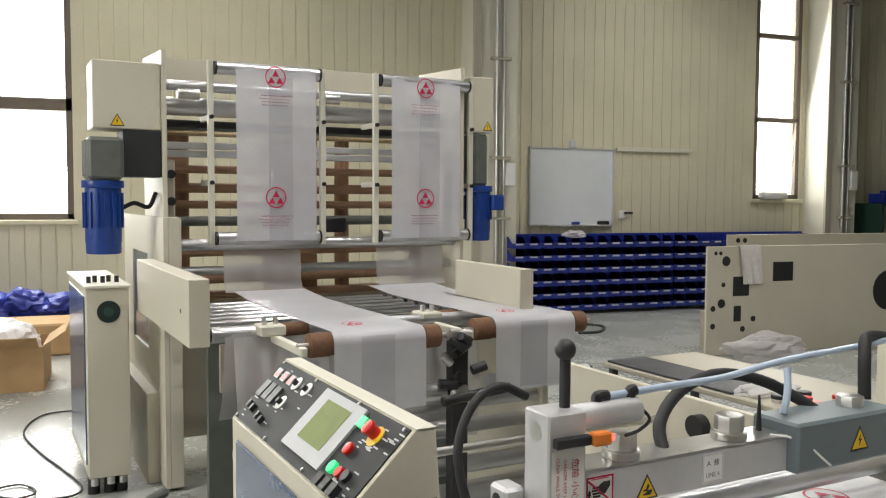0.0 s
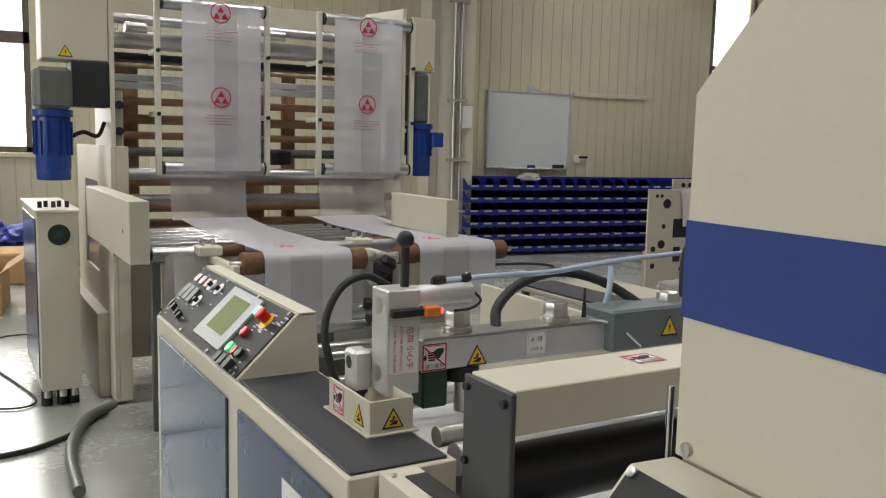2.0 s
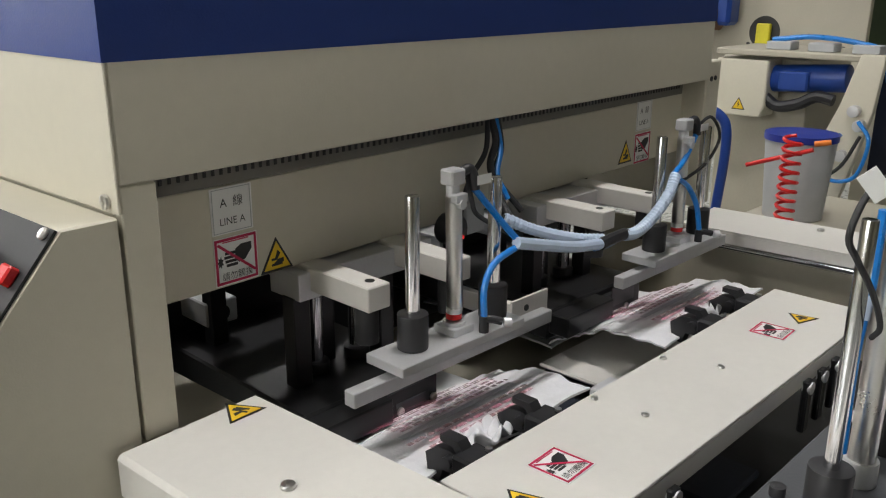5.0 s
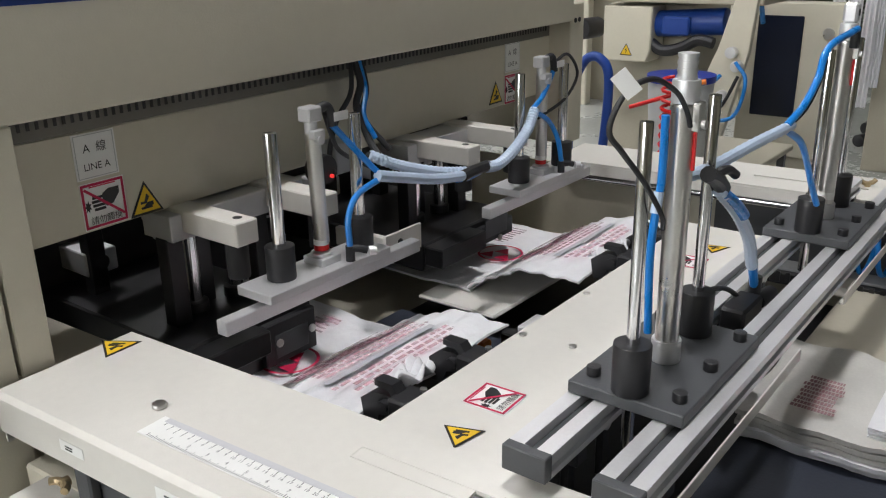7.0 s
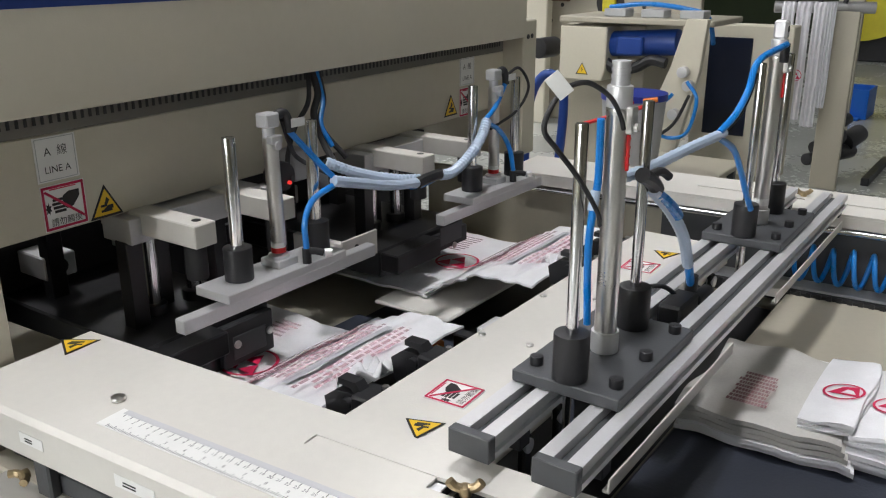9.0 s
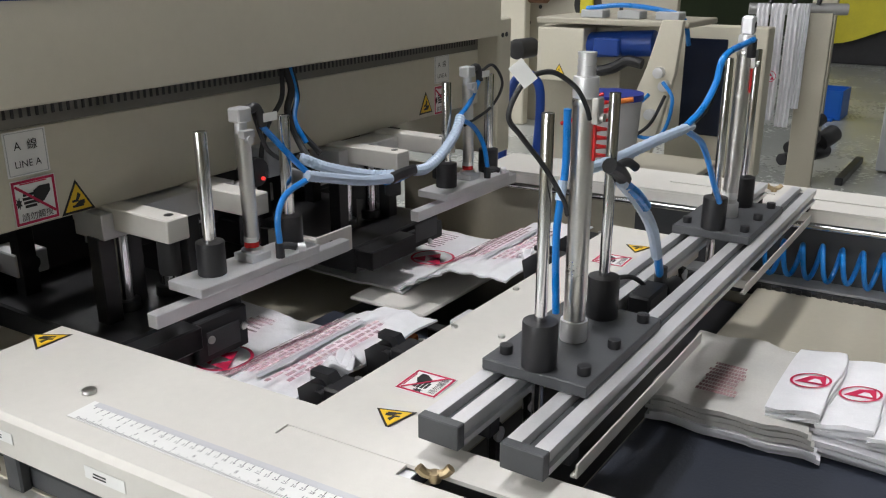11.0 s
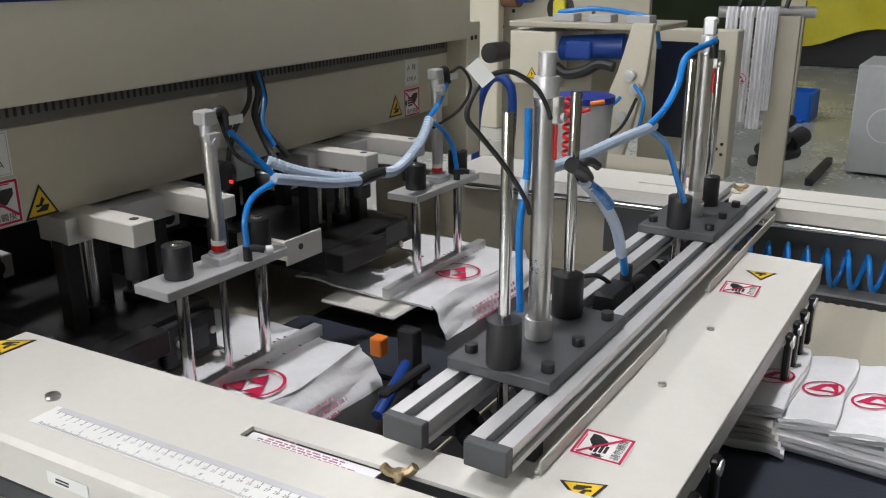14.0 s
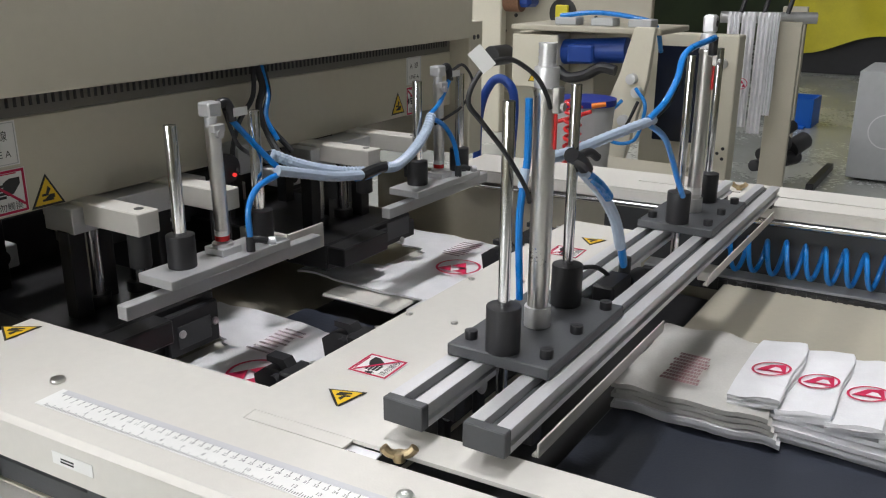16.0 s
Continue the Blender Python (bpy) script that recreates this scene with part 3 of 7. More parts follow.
def build_press():
    th = thing("press_machine", "cream bag punching press with a broad blue stripe", "press", (1.37, .14, 0))
    hood = [(-.058, 1.2455), (-.058, 1.568), (.022, 1.648), (.226, 1.648), (.306, 1.568), (.306, 1.2455)]
    cover = part("cover", swung(prism(hood, "x", .8002, 2.05, bevel=.0025)), CREAM, th, "cream sheet-steel hood with chamfered top")
    ring_ = [(-.0592, 1.357), (-.0592, 1.45), (.3072, 1.45), (.3072, 1.357)]
    part("stripe", swung(prism(ring_, "x", .7958, 2.0512)), BLUE, cover, "dark blue painted band")
    side = [(y, 1.2195 if z < 1.25 else z) for y, z in hood]
    part("side_sheet", swung(prism(side, "x", .797, .80, bevel=.0009)), CREAM, cover)
    hole = swung(prism([(1.095 + .034 * math.cos(a), 1.548 + .023 * math.sin(a)) for a in (i * math.pi / 12 for i in range(24))], "y", -.0605, -.0575))
    part("grip_hole", hole, INK, cover, "oval black grip opening")
    for at in ((.797, -.040, 1.230), (.797, .288, 1.230)):
        screw(cover, PRESS_SWING @ Vector(at), .0075, PRESS_SWING.to_3x3() @ Vector((-1, 0, 0)))
    # beam under the hood, with a slotted strip between them
    part("beam", swung(box(.838, 2.06, 0, .24, 1.096, 1.214, .002)), CREAM, th, "cream crossbeam")
    part("slotted_strip", swung(box(.84, 2.045, -.004, .02, 1.2145, 1.2454)), STRIP, th, "dull grey strip with a row of slots")
    slots = bmesh.new()
    for i in range(113):
        x = .85 + i * .0105
        box(x, x + .0035, -.0055, -.003, 1.2262, 1.24, 0, slots)
    part("slot", swung(slots), INK, th, kind="stuff")
    part("upright", swung(box(.8005, .838, -.0575, -.045, .985, 1.2452, .0015)), CREAM, th)
    part("upright", swung(box(2.053, 2.115, -.05, .3, .985, 1.28, .003)), CREAM, th)
    part("upright", swung(box(.8005, .838, -.0445, .3, .2, 1.2185, .0015)), CREAM, th)
    for at in ((2.072, -.05, 1.245), (2.09, -.05, 1.2455)):
        part("plug", swung(rod(at, Vector(at) + Vector((0, -.002, 0)), .005, 12)), INK, th)
    on_beam = lambda x, z: PRESS_SWING @ face_frame((x, -.0005, z), (1, 0, 0), (0, 0, 1))
    line_sign(th, on_beam(.959, 1.158), .055, .053)
    hand_sign(th, on_beam(.961, 1.099), .058, .055)
    warning_triangle(th, on_beam(1.017, 1.098), .048)
    line_sign(th, on_beam(1.898, 1.1585), .058, .056)
    hand_sign(th, on_beam(1.898, 1.096), .061, .058)
    warning_triangle(th, on_beam(1.835, 1.104), .05)
    # arms, posts and black beds under the beam
    for x in (1.047, 1.185, 1.513, 1.655):
        arm = part("press_arm", box(x, x + .034, -.115, .08, 1.068, 1.098, .0015), CREAM_SHEET, th, "cream square-section press arm")
        part("hole", rod((x + .02, -.095, 1.0975), (x + .02, -.095, 1.0985), .006, 14), INK, arm)
        part("stop_post", rod((x + .017, -.092, 1.022), (x + .017, -.092, 1.068), .014, 20, bevel=.002), RUBBER, th)
    for x in (1.03, 1.49):
        part("arm_bridge", box(x, x + .225, -.01, .05, 1.058, 1.092, .001), ALU, th)
    for x, w in ((.99, .215), (1.46, .25)):
        low = .862 if x < 1.2 else .892
        part("press_bed", box(x, x + w, -.062, .33, low, .94, .003), BED, th, "black press bed plate")
        part("bed_lip", box(x, x + w * .5, -.10, -.0625, .905, .938, .002), BED, th)
        part("bed_front", box(x + w * .5 + .01, x + w - .005, -.075, -.0625, low + .006, .93, .002), DARK, th)
        part("name_plate", box(x + w * .62, x + w * .9, -.0765, -.0752, low + .016, low + .05, .0008), GREY, th)
        for dx, dy in ((.05, .01), (.19, .01), (.05, .2), (.19, .2), (.12, .05)):
            part("black_post", box(x + dx - .012, x + dx + .012, dy - .01, dy + .014, .932, 1.06, .001), BED, th)
        for dx in (.09, .16):
            part("guide_post", rod((x + dx, .03, .932), (x + dx, .03, 1.06), .011, 18), CHROME, th)
            part("collar", rod((x + dx, .03, .932), (x + dx, .03, .955), .018, 18, bevel=.002), BED, th)
        for dx in (.14, .2):
            screw(th, (x + dx, -.0755, .9), .006, (0, -1, 0))
    part("side_bracket", box(1.362, 1.448, -.068, -.064, .942, .984, .001), CREAM_SHEET, th, "cream bracket plate beside the bed")
    part("bracket_hole", rod((1.395, -.0695, .967), (1.395, -.0675, .967), .005, 14), INK, th)
    part("bracket_arm", box(1.362, 1.374, -.0639, .04, .95, .98, .001), CREAM_SHEET, th)
    # small aluminium brackets and cylinders far under the beam
    rng = random.Random(4)
    for i in range(7):
        x = .87 + i * .155
        part("clamp_block", box(x, x + .05, .2, .27, .965, 1.0, .002), ALU, th)
        part("clamp_knob", rod((x + .02, .19, .985), (x + .02, .2, .985), .012, 16, bevel=.002), BLACK, th)
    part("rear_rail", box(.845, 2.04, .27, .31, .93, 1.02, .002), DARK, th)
    # added dark panel: hides the bright floor, stands in for machinery
    part("rear_backing", box(.845, 2.04, .315, .325, .5, 1.09, .001), DARK, th, "added dark panel standing in for machinery behind the press")
    part("junction_box", box(1.325, 1.365, -.01, .03, 1.08, 1.127, .002), LIGHT_GREY, th)
    part("valve", rod((1.285, -.03, 1.10), (1.285, -.005, 1.10), .022, 20, bevel=.003), BLACK, th)
    part("pilot_lamp", rod((1.292, -.034, 1.09), (1.292, -.028, 1.09), .0028, 12), RED_DIGITS, th)
    return th


def build_console():
    """Sloping control panel on the press's side."""
    th = thing("press_control_console", "cream control console with sloping anthracite panel beside the press", "control panel", (.69, .14, 0))
    prof = [(.7965, 1.2175), (.742, 1.2175), (.626, 1.083), (.626, .2), (.7965, .2)]
    body = part("body", swung(prism([(x, z) for x, z in prof], "y", -.0575, .306, bevel=.002)), CREAM, th)
    part("stripe", swung(box(.6245, .628, -.0565, .305, .93, 1.04)), BLUE, body, "dark blue painted band")
    part("foot", swung(box(.64, .79, -.04, .29, 0, .2, .004)), GREY, th)
    top, bot = Vector((.742, 0, 1.2175)), Vector((.626, 0, 1.083))
    up = (top - bot).normalized()
    length = (top - bot).length
    m = PRESS_SWING @ face_frame(Vector((.742, .297, 1.2175)), (0, -1, 0), up)
    W = .3535
    pl = part("panel", flat(rect(0, W, -length + .003, -.002), m, .003, None, 0, .0005), PANEL, th, "anthracite switch panel")
    at = lambda u, v, lift=0: m @ Vector((u * W, -v * length, .0035 + lift))
    n = m.to_3x3() @ Vector((0, 0, 1))
    for u, v in ((.02, .04), (.97, .05), (.975, .96), (.02, .96), (.5, .03)):
        screw(pl, at(u, v), .006, n)

    def knob(u, v):
        b = rod(at(u, v), at(u, v, .006), .012, 20, bevel=.001)
        k = box(-.0135, .0135, -.006, .006, .006, .02, .002)
        k.transform(m @ Matrix.Translation((u * W, -v * length, .0035)) @ pose(0, 0, 0, 0, 0, 25))
        merge(k, b)
        q = box(-.0125, -.0075, -.0035, .0035, .0198, .0203)
        q.transform(m @ Matrix.Translation((u * W, -v * length, .0035)) @ pose(0, 0, 0, 0, 0, 25))
        merge(q, b, 1)
        part("selector_knob", b, [BLACK, WHITE], pl, "black selector knob with white pointer")

    for u, v in ((.522, .325), (.805, .285), (.512, .63), (.775, .595)):
        knob(u, v)
    part("push_button", rod(at(.655, .318), at(.655, .318, .01), .0115, 24, bevel=.002), GREEN_PLASTIC, pl, "green push button")
    rb = box(-.009, .009, -.009, .009, 0, .011, .002)
    rb.transform(m @ Matrix.Translation((.945 * W, -.305 * length, .0035)))
    part("push_button", rb, RED_PLASTIC, pl, "square red push button")
    b = rod(at(.66, .612), at(.66, .612, .002), .02, 28)
    rod(at(.66, .612, .002), at(.66, .612, .016), .0135, 24, b, 1, bevel=.002)
    rod(at(.66, .612, .016), at(.66, .612, .0168), .0095, 24, b, 2)
    part("dial", b, [LIGHT_GREY, BLACK, ALU], pl, "speed dial with aluminium cap")
    b = rod(at(.945, .588), at(.945, .588, .002), .024, 28)
    part("ring_plate", b, YELLOW, pl, "yellow emergency ring")
    b = rod(at(.955, .575, .002), at(.955, .575, .016), .011, 20)
    rod(at(.955, .575, .016), at(.955, .575, .03), .0205, 28, b, 1, bevel=.005)
    em = m.copy()
    em.translation = at(.955, .575, .0302)
    for a0 in (0.3, 2.4, 4.5):
        arc = [(.0145 * math.cos(a0 + i * .2), .0145 * math.sin(a0 + i * .2)) for i in range(6)] + [(.011 * math.cos(a0 + i * .2), .011 * math.sin(a0 + i * .2)) for i in range(5, -1, -1)]
        flat(arc, em, .0003, b, 2)
    part("emergency_stop", b, [BLACK, RED_PLASTIC, WHITE], pl, "red mushroom emergency stop button")
    for u, v, w, h in ((.10, .30, .036, .024), (.292, .315, .036, .024), (.122, .61, .05, .05), (.309, .605, .05, .05)):
        part("display_window", flat(rect(u * W - w / 2, u * W + w / 2, -v * length - h / 2, -v * length + h / 2), m, .001, None, 0, .0036), BLACK, pl)
    bars = bmesh.new()
    rng = random.Random(8)
    for u, v, k in ((u_ * .82 + .17, v_ + .1, k_) for u_, v_, k_ in ((.37, .12, 2), (.53, .14, 2), (.69, .10, 3), (.78, .15, 3), (.92, .17, 2), (.32, .37, 2), (.46, .385, 3), (.62, .40, 2), (.66, .43, 1), (.93, .44, 3), (.4, .68, 1), (.45, .73, 2), (.62, .74, 1), (.66, .78, 2), (.03, .13, 1), (.10, .13, 1), (.20, .14, 1), (.27, .14, 1), (.05, .31, 2), (.21, .33, 2), (.8, .48, 1))):
        for i in range(k):
            w = .012 + .016 * rng.random()
            flat(rect(u * W - w / 2, u * W + w / 2, -v * length - i * .0055 - .0018, -v * length - i * .0055 + .0012), m, .0003, bars, 0, .0037)
    part("lettering", bars, INK_GREY, pl, kind="stuff")
    for u, v in ((.655, .915), (.805, .885)):
        part("indicator", rod(at(u, v), at(u, v, .003), .0035, 12), RED_PLASTIC, pl)
    return th


# ---- the delivery table round the opening ----
def build_table():
    th = thing("delivery_table", "cream sheet-steel delivery table round the press opening", "machine table", (1.4, -.5, 0))
    top = .99
    left = bmesh.new()
    for x0, x1, y0, y1 in ((.792, .892, -1.3, -.058), (.910, .952, -1.3, -.058), (.892, .910, -.4345, -.058), (.892, .910, -1.3, -.86)):
        box(x0, x1, y0, y1, top - .004, top, 0, left)
    bmesh.ops.remove_doubles(left, verts=left.verts, dist=.0001)
    on_arm = lambda bm: swung(bm, ARM_SWING)
    part("left_top", on_arm(left), CREAM_SHEET, th, "cream folded-steel table arm")
    part("left_edge", on_arm(prism([(.7925, top), (.7925, top - .006), (.787, top - .009), (.7865, top - .005), (.789, top - .0015)], "y", -1.3, -.058)), CREAM_SHEET, th)
    part("left_skirt", on_arm(box(.7865, .79, -1.3, -.058, .945, top - .0055, .001)), CREAM_SHEET, th)
    part("inner_skirt", on_arm(box(.9485, .952, -.44, -.06, .93, top - .0045)), CREAM_SHEET, th)
    part("back_skirt", on_arm(box(.7905, .95, -.0595, -.057, .93, top - .0045)), CREAM_SHEET, th)
    part("under_channel", on_arm(box(.825, .945, -1.3, -.08, .88, .945)), BED, th, "black recessed channel")
    part("channel_glass", on_arm(box(.8, .824, -.62, -.19, .905, .93, .002)), GREY, th, "grey slide bar in the channel")
    part("lower_panel", on_arm(box(.80, .94, -1.3, -.062, .2, .90, .003)), CREAM, th)
    part("stripe", on_arm(box(.7985, .8015, -1.3, -.06, .70, .83)), BLUE, th, "dark blue painted band")
    part("side_lip", on_arm(box(.752, .815, -1.3, -.1, .888, .899, .002)), CREAM_SHEET, th)
    for y in (-.165, -.33):
        part("clamp_plate", on_arm(box(.788, .80, y - .035, y - .012, .905, .953, .002)), GREY, th)
        wing(th, ARM_SWING @ Vector((.789, y, .925)), (-1, 0, 0))
    for at in ((.845, -.232, top), (.868, -.637, top)):
        screw(th, at, .0075)
    for k, (y, w, h) in enumerate(((-.185, .036, .0115), (-.332, .052, .0125))):
        m = ARM_SWING @ face_frame((.7863, y, .968), (0, -1, 0), (0, 0, 1))
        bm = flat(rect(-w / 2, w / 2, -h / 2, h / 2), m, .0005, None, 0, .0002)
        lines_of_print(m, -w * .3, w * .1, -h * .25, h * .25, 2, bm, 1, random.Random(k), .0008)
        part("small_label", bm, [WHITE, INK], th, "small white printed label")
    warning_triangle(th, face_frame((.907, -.0725, top + .0003), (-.55, .84, 0), (-.84, -.55, 0)), .047)
    wing(th, (.910, -.602, top), (0, 0, 1))
    # right arm, mirrored, with a long slot
    swing = Matrix.Translation((2.0, -.417, 0)) @ Matrix.Rotation(radians(3.4), 4, "Z") @ Matrix.Translation((-2.0, .417, 0))
    far_arm = lambda bm: swung(bm, swing)
    right = bmesh.new()
    for x0, x1, y0, y1 in ((1.932, 1.997, -1.6, -.03), (2.005, 2.085, -1.6, -.03), (1.997, 2.005, -.41, -.03), (1.997, 2.005, -.64, -.605), (1.997, 2.005, -1.6, -1.1)):
        box(x0, x1, y0, y1, top - .004, top, 0, right)
    bmesh.ops.remove_doubles(right, verts=right.verts, dist=.0001)
    part("right_top", far_arm(right), CREAM_SHEET, th, "cream folded-steel table arm")
    part("right_skirt", far_arm(box(1.932, 1.936, -1.6, -.05, .966, top - .0045)), CREAM_SHEET, th)
    part("outer_skirt", far_arm(box(2.081, 2.085, -1.6, -.03, .2, top - .0045)), CREAM_SHEET, th)
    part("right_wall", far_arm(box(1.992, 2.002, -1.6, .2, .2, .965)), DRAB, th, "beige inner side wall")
    part("slot_floor", far_arm(box(1.99, 2.015, -1.12, -.4, .95, .955)), BED, th)
    part("slide_bar", far_arm(rod((1.962, -1.5, .953), (1.962, -.05, .953), .0085, 16)), CHROME, th)
    part("back_strip", far_arm(box(1.988, 1.9915, -1.5, -.35, .8425, .949)), GREY, th, "dark grey strip behind the coiled hose")
    part("cable_ledge", far_arm(box(1.945, 1.9915, -1.5, -.45, .836, .842, .001)), LIGHT_GREY, th, "grey ledge under the coiled hose")
    part("cable_track", far_arm(box(1.925, 1.944, -1.5, -.45, .818, .838, .001)), RUBBER, th)
    teeth = bmesh.new()
    for i in range(60):
        box(1.922, 1.9255, -1.48 + i * .017, -1.472 + i * .017, .822, .842, 0, teeth)
    part("track_tooth", far_arm(teeth), BLACK, th, kind="stuff")
    wing(th, (2.033, -.597, top), (0, 0, 1))
    for at in ((2.06, -.635, top), (2.035, -.25, top)):
        screw(th, at, .007)
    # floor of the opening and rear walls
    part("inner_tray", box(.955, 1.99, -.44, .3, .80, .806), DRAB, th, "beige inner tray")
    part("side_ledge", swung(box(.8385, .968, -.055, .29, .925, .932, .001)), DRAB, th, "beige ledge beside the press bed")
    for x0, x1 in ((.985, 1.31), (1.487, 1.875)):
        part("cross_strip", box(x0, x1, -.6945, -.6925, .984, .998, .0006), CREAM_SHEET, th)
        part("strip_foot", box(x0, x1, -.692, -.688, .984, .987, .0004), CREAM_SHEET, th)
    part("cross_bracket", box(1.56, 1.60, -.682, -.66, .965, .9785, .001), CREAM_SHEET, th)
    for x in (.955, 1.455):
        part("bag_rest", box(x, x + .36, -.205, -.05, .845, .852, .003), CREAM_SHEET, th, "cream bag rest plate")
    part("middle_belt", box(1.335, 1.448, -.42, -.02, .8105, .822, .003), BELT, th, "dark conveyor belt")
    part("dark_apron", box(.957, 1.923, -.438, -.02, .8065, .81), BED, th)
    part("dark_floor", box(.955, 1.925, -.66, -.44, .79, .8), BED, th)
    # photo sensor
    part("sensor_post", box(1.33, 1.352, -.33, -.30, .80, .90, .002), BLACK, th)
    part("photo_sensor", box(1.298, 1.318, -.295, -.275, .865, .893, .002), ORANGE, th, "small orange photo sensor")
    part("sensor_arm", box(1.22, 1.33, -.36, -.345, .85, .862, .003), BLACK, th)
    part("blue_hose", tube([(1.20, -.36, .84), (1.25, -.35, .855), (1.31, -.33, .86)], .008, 12), BLUE_MOTOR, th)
    # delivery belt and its steel frame
    part("delivery_belt", box(1.0, 1.63, -1.8, -.62, .822, .845, .004), BELT, th, "dark blue-grey delivery belt")
    part("belt_side_tray", box(1.632, 1.99, -1.78, -.61, .82, .833, .002), DRAB, th, "beige tray beside the belt")
    part("belt_frame", box(.99, 1.87, -1.78, -.60, .5, .815, .005), DRAB, th)
    for x, y in ((.80, -1.25), (2.0, -1.5), (2.0, .1)):
        part("leg", box(x, x + .05, y, y + .05, 0, .21 if y > -1 or x < 1 else .21, .002), GREY, th)
    part("frame_foot", box(.8, 2.05, -1.3, .25, 0.0, .2, .004), GREY, th)
    return th


def wing(parent, at, n):
    """A wing nut."""
    a, n = Vector(at), Vector(n)
    side = Vector((0, 0, 1)).cross(n) if abs(n.z) < .5 else Vector((-.5, .86, 0))
    bm = rod(a, a + n * .009, .0055, 14, bevel=.001)
    for s in (-1, 1):
        p = a + n * .006
        tube([p + side * s * .003, p + side * s * .009 + n * .002, p + side * s * .0135 + n * .007], .0042, 8, bm, steps=4)
    return part("wing_nut", bm, BRASS, parent, "dull brass wing nut")


# ---- ruler stuck on the table ----
def build_ruler():
    th = thing("ruler", "white metal ruler fixed along the table edge", "ruler", (.822, -.25, .99))
    m = ARM_SWING @ face_frame((.8285, -.2575, .9905), (0, -1, 0), (1, 0, 0))
    L_, W = .56, .032
    blade = part("blade", flat(rect(-.012, L_, -.012, W - .012), m, .0008, None, 0), WHITE, th)
    part("groove", flat(rect(-.004, L_, .0128, .0195), m, .0006, None, 0, .0009), RULER_EDGE, th, "bare aluminium edge")
    bm = bmesh.new()
    for i in range(0, 57):
        x = i * .0095
        flat(rect(x, x + .0007, .0088, .0124), m, .0002, bm, 0, .0009)
        if 0 < i < 56:
            letters(str(i), .0054, m @ Matrix.Translation((x, .0055, 0)), bm, 0, .0012)
    for i in range(0, 220):
        x = i * .0025
        flat(rect(x, x + .0006, -.0115, -.0085 if i % 4 else -.0065), m, .0002, bm, 0, .0009)
    for i in range(1, 22):
        letters(str(i), .006, m @ Matrix.Translation((i * .0241, -.003, 0)), bm, 0, .0012)
    part("scale", bm, RULER_INK, blade, "black numbers and ticks", kind="stuff")
    return th


press = build_press()
console = build_console()
table = build_table()
ruler = build_ruler()

# ---- pushers in front of the press: fixed plate and a bar that drops on the bags ----
def build_front_pusher(dx):
    x0 = dx
    th = thing("bag_pusher", "aluminium bag pusher with steel cylinder beside the press", "pneumatic pusher", (1.143 + x0, -.155, 1.018), "pushers before the press")
    plate = box(1.03 + x0, 1.238 + x0, -.188, -.128, 1.018, 1.03, .001)
    part("base_plate", plate, ALU, th)
    for x in (1.077, 1.215):
        c = rod((x + x0, -.155, 1.03), (x + x0, -.155, 1.072), .0178, 26, bevel=.0015)
        part("bushing", c, BLACK, th)
    bm = rod((1.145 + x0, -.155, 1.03), (1.145 + x0, -.155, 1.044), .014, 20)
    box(1.128 + x0, 1.162 + x0, -.172, -.138, 1.03, 1.04, .001, bm)
    part("cylinder_foot", bm, ALU, th)
    part("cylinder", rod((1.1465 + x0, -.155, 1.056), (1.1425 + x0, -.155, 1.196), .0096, 24), STEEL, th, "brushed steel air cylinder")
    part("cylinder_ring", rod((1.145 + x0, -.155, 1.047), (1.145 + x0, -.155, 1.057), .0095, 24), RED_PLASTIC, th, "dark red ring")
    part("cylinder_label", rod((1.145 + x0, -.155, 1.054), (1.145 + x0, -.155, 1.0605), .0096, 24), WHITE, th)
    bm = rod((1.141 + x0, -.155, 1.195), (1.141 + x0, -.155, 1.21), .0078, 18)
    box(1.1315 + x0, 1.1505 + x0, -.170, -.160, 1.190, 1.2, .001, bm)
    rod((1.141 + x0, -.165, 1.188), (1.141 + x0, -.172, 1.188), .0055, 12, bm)
    box(1.1295 + x0, 1.1525 + x0, -.165, -.145, 1.209, 1.227, .002, bm)
    part("cylinder_head", bm, ALU, th)
    bm = tube([(1.152 + x0, -.158, 1.222), (1.163 + x0, -.16, 1.224), (1.168 + x0, -.162, 1.214), (1.170 + x0, -.162, 1.2)], .0062, 12)
    part("elbow_fitting", bm, BLACK, th)
    part("tag", box(1.166 + x0, 1.19 + x0, -.17, -.1695, 1.206, 1.217), WHITE, th, "white cable tag")
    bm = rod((1.168 + x0, -.182, 1.03), (1.168 + x0, -.182, 1.05), .006, 12)
    tube([(1.168 + x0, -.182, 1.046), (1.175 + x0, -.19, 1.046), (1.183 + x0, -.197, 1.043)], .0048, 10, bm, steps=4)
    part("push_fitting", bm, BLACK, th)
    part("silencer", rod((1.183 + x0, -.2, 1.043), (1.19 + x0, -.206, 1.043), .006, 12), ALU, th)
    # what drops: bar, two guide rods and the piston rod
    bar = part("drop_bar", box(.982 + x0, 1.329 + x0 - (.02 if x0 else 0), -.1635, -.1465, .9905, 1.0085, .0012), ALU, th, "square aluminium pressing bar", at=(1.155 + x0, -.155, .985))
    for x in (1.077, 1.215):
        part("guide_rod", rod((x + x0, -.155, 1.0), (x + x0, -.155, 1.207), .0082, 20, bevel=.001), CHROME, bar)
    part("piston_rod", rod((1.145 + x0, -.155, 1.0), (1.145 + x0, -.155, 1.04), .0055, 16), CHROME, bar)
    part("piston_rod", rod((1.145 + x0, -.155, 1.035), (1.1449 + x0, -.155, 1.16), .005, 16), CHROME, bar)
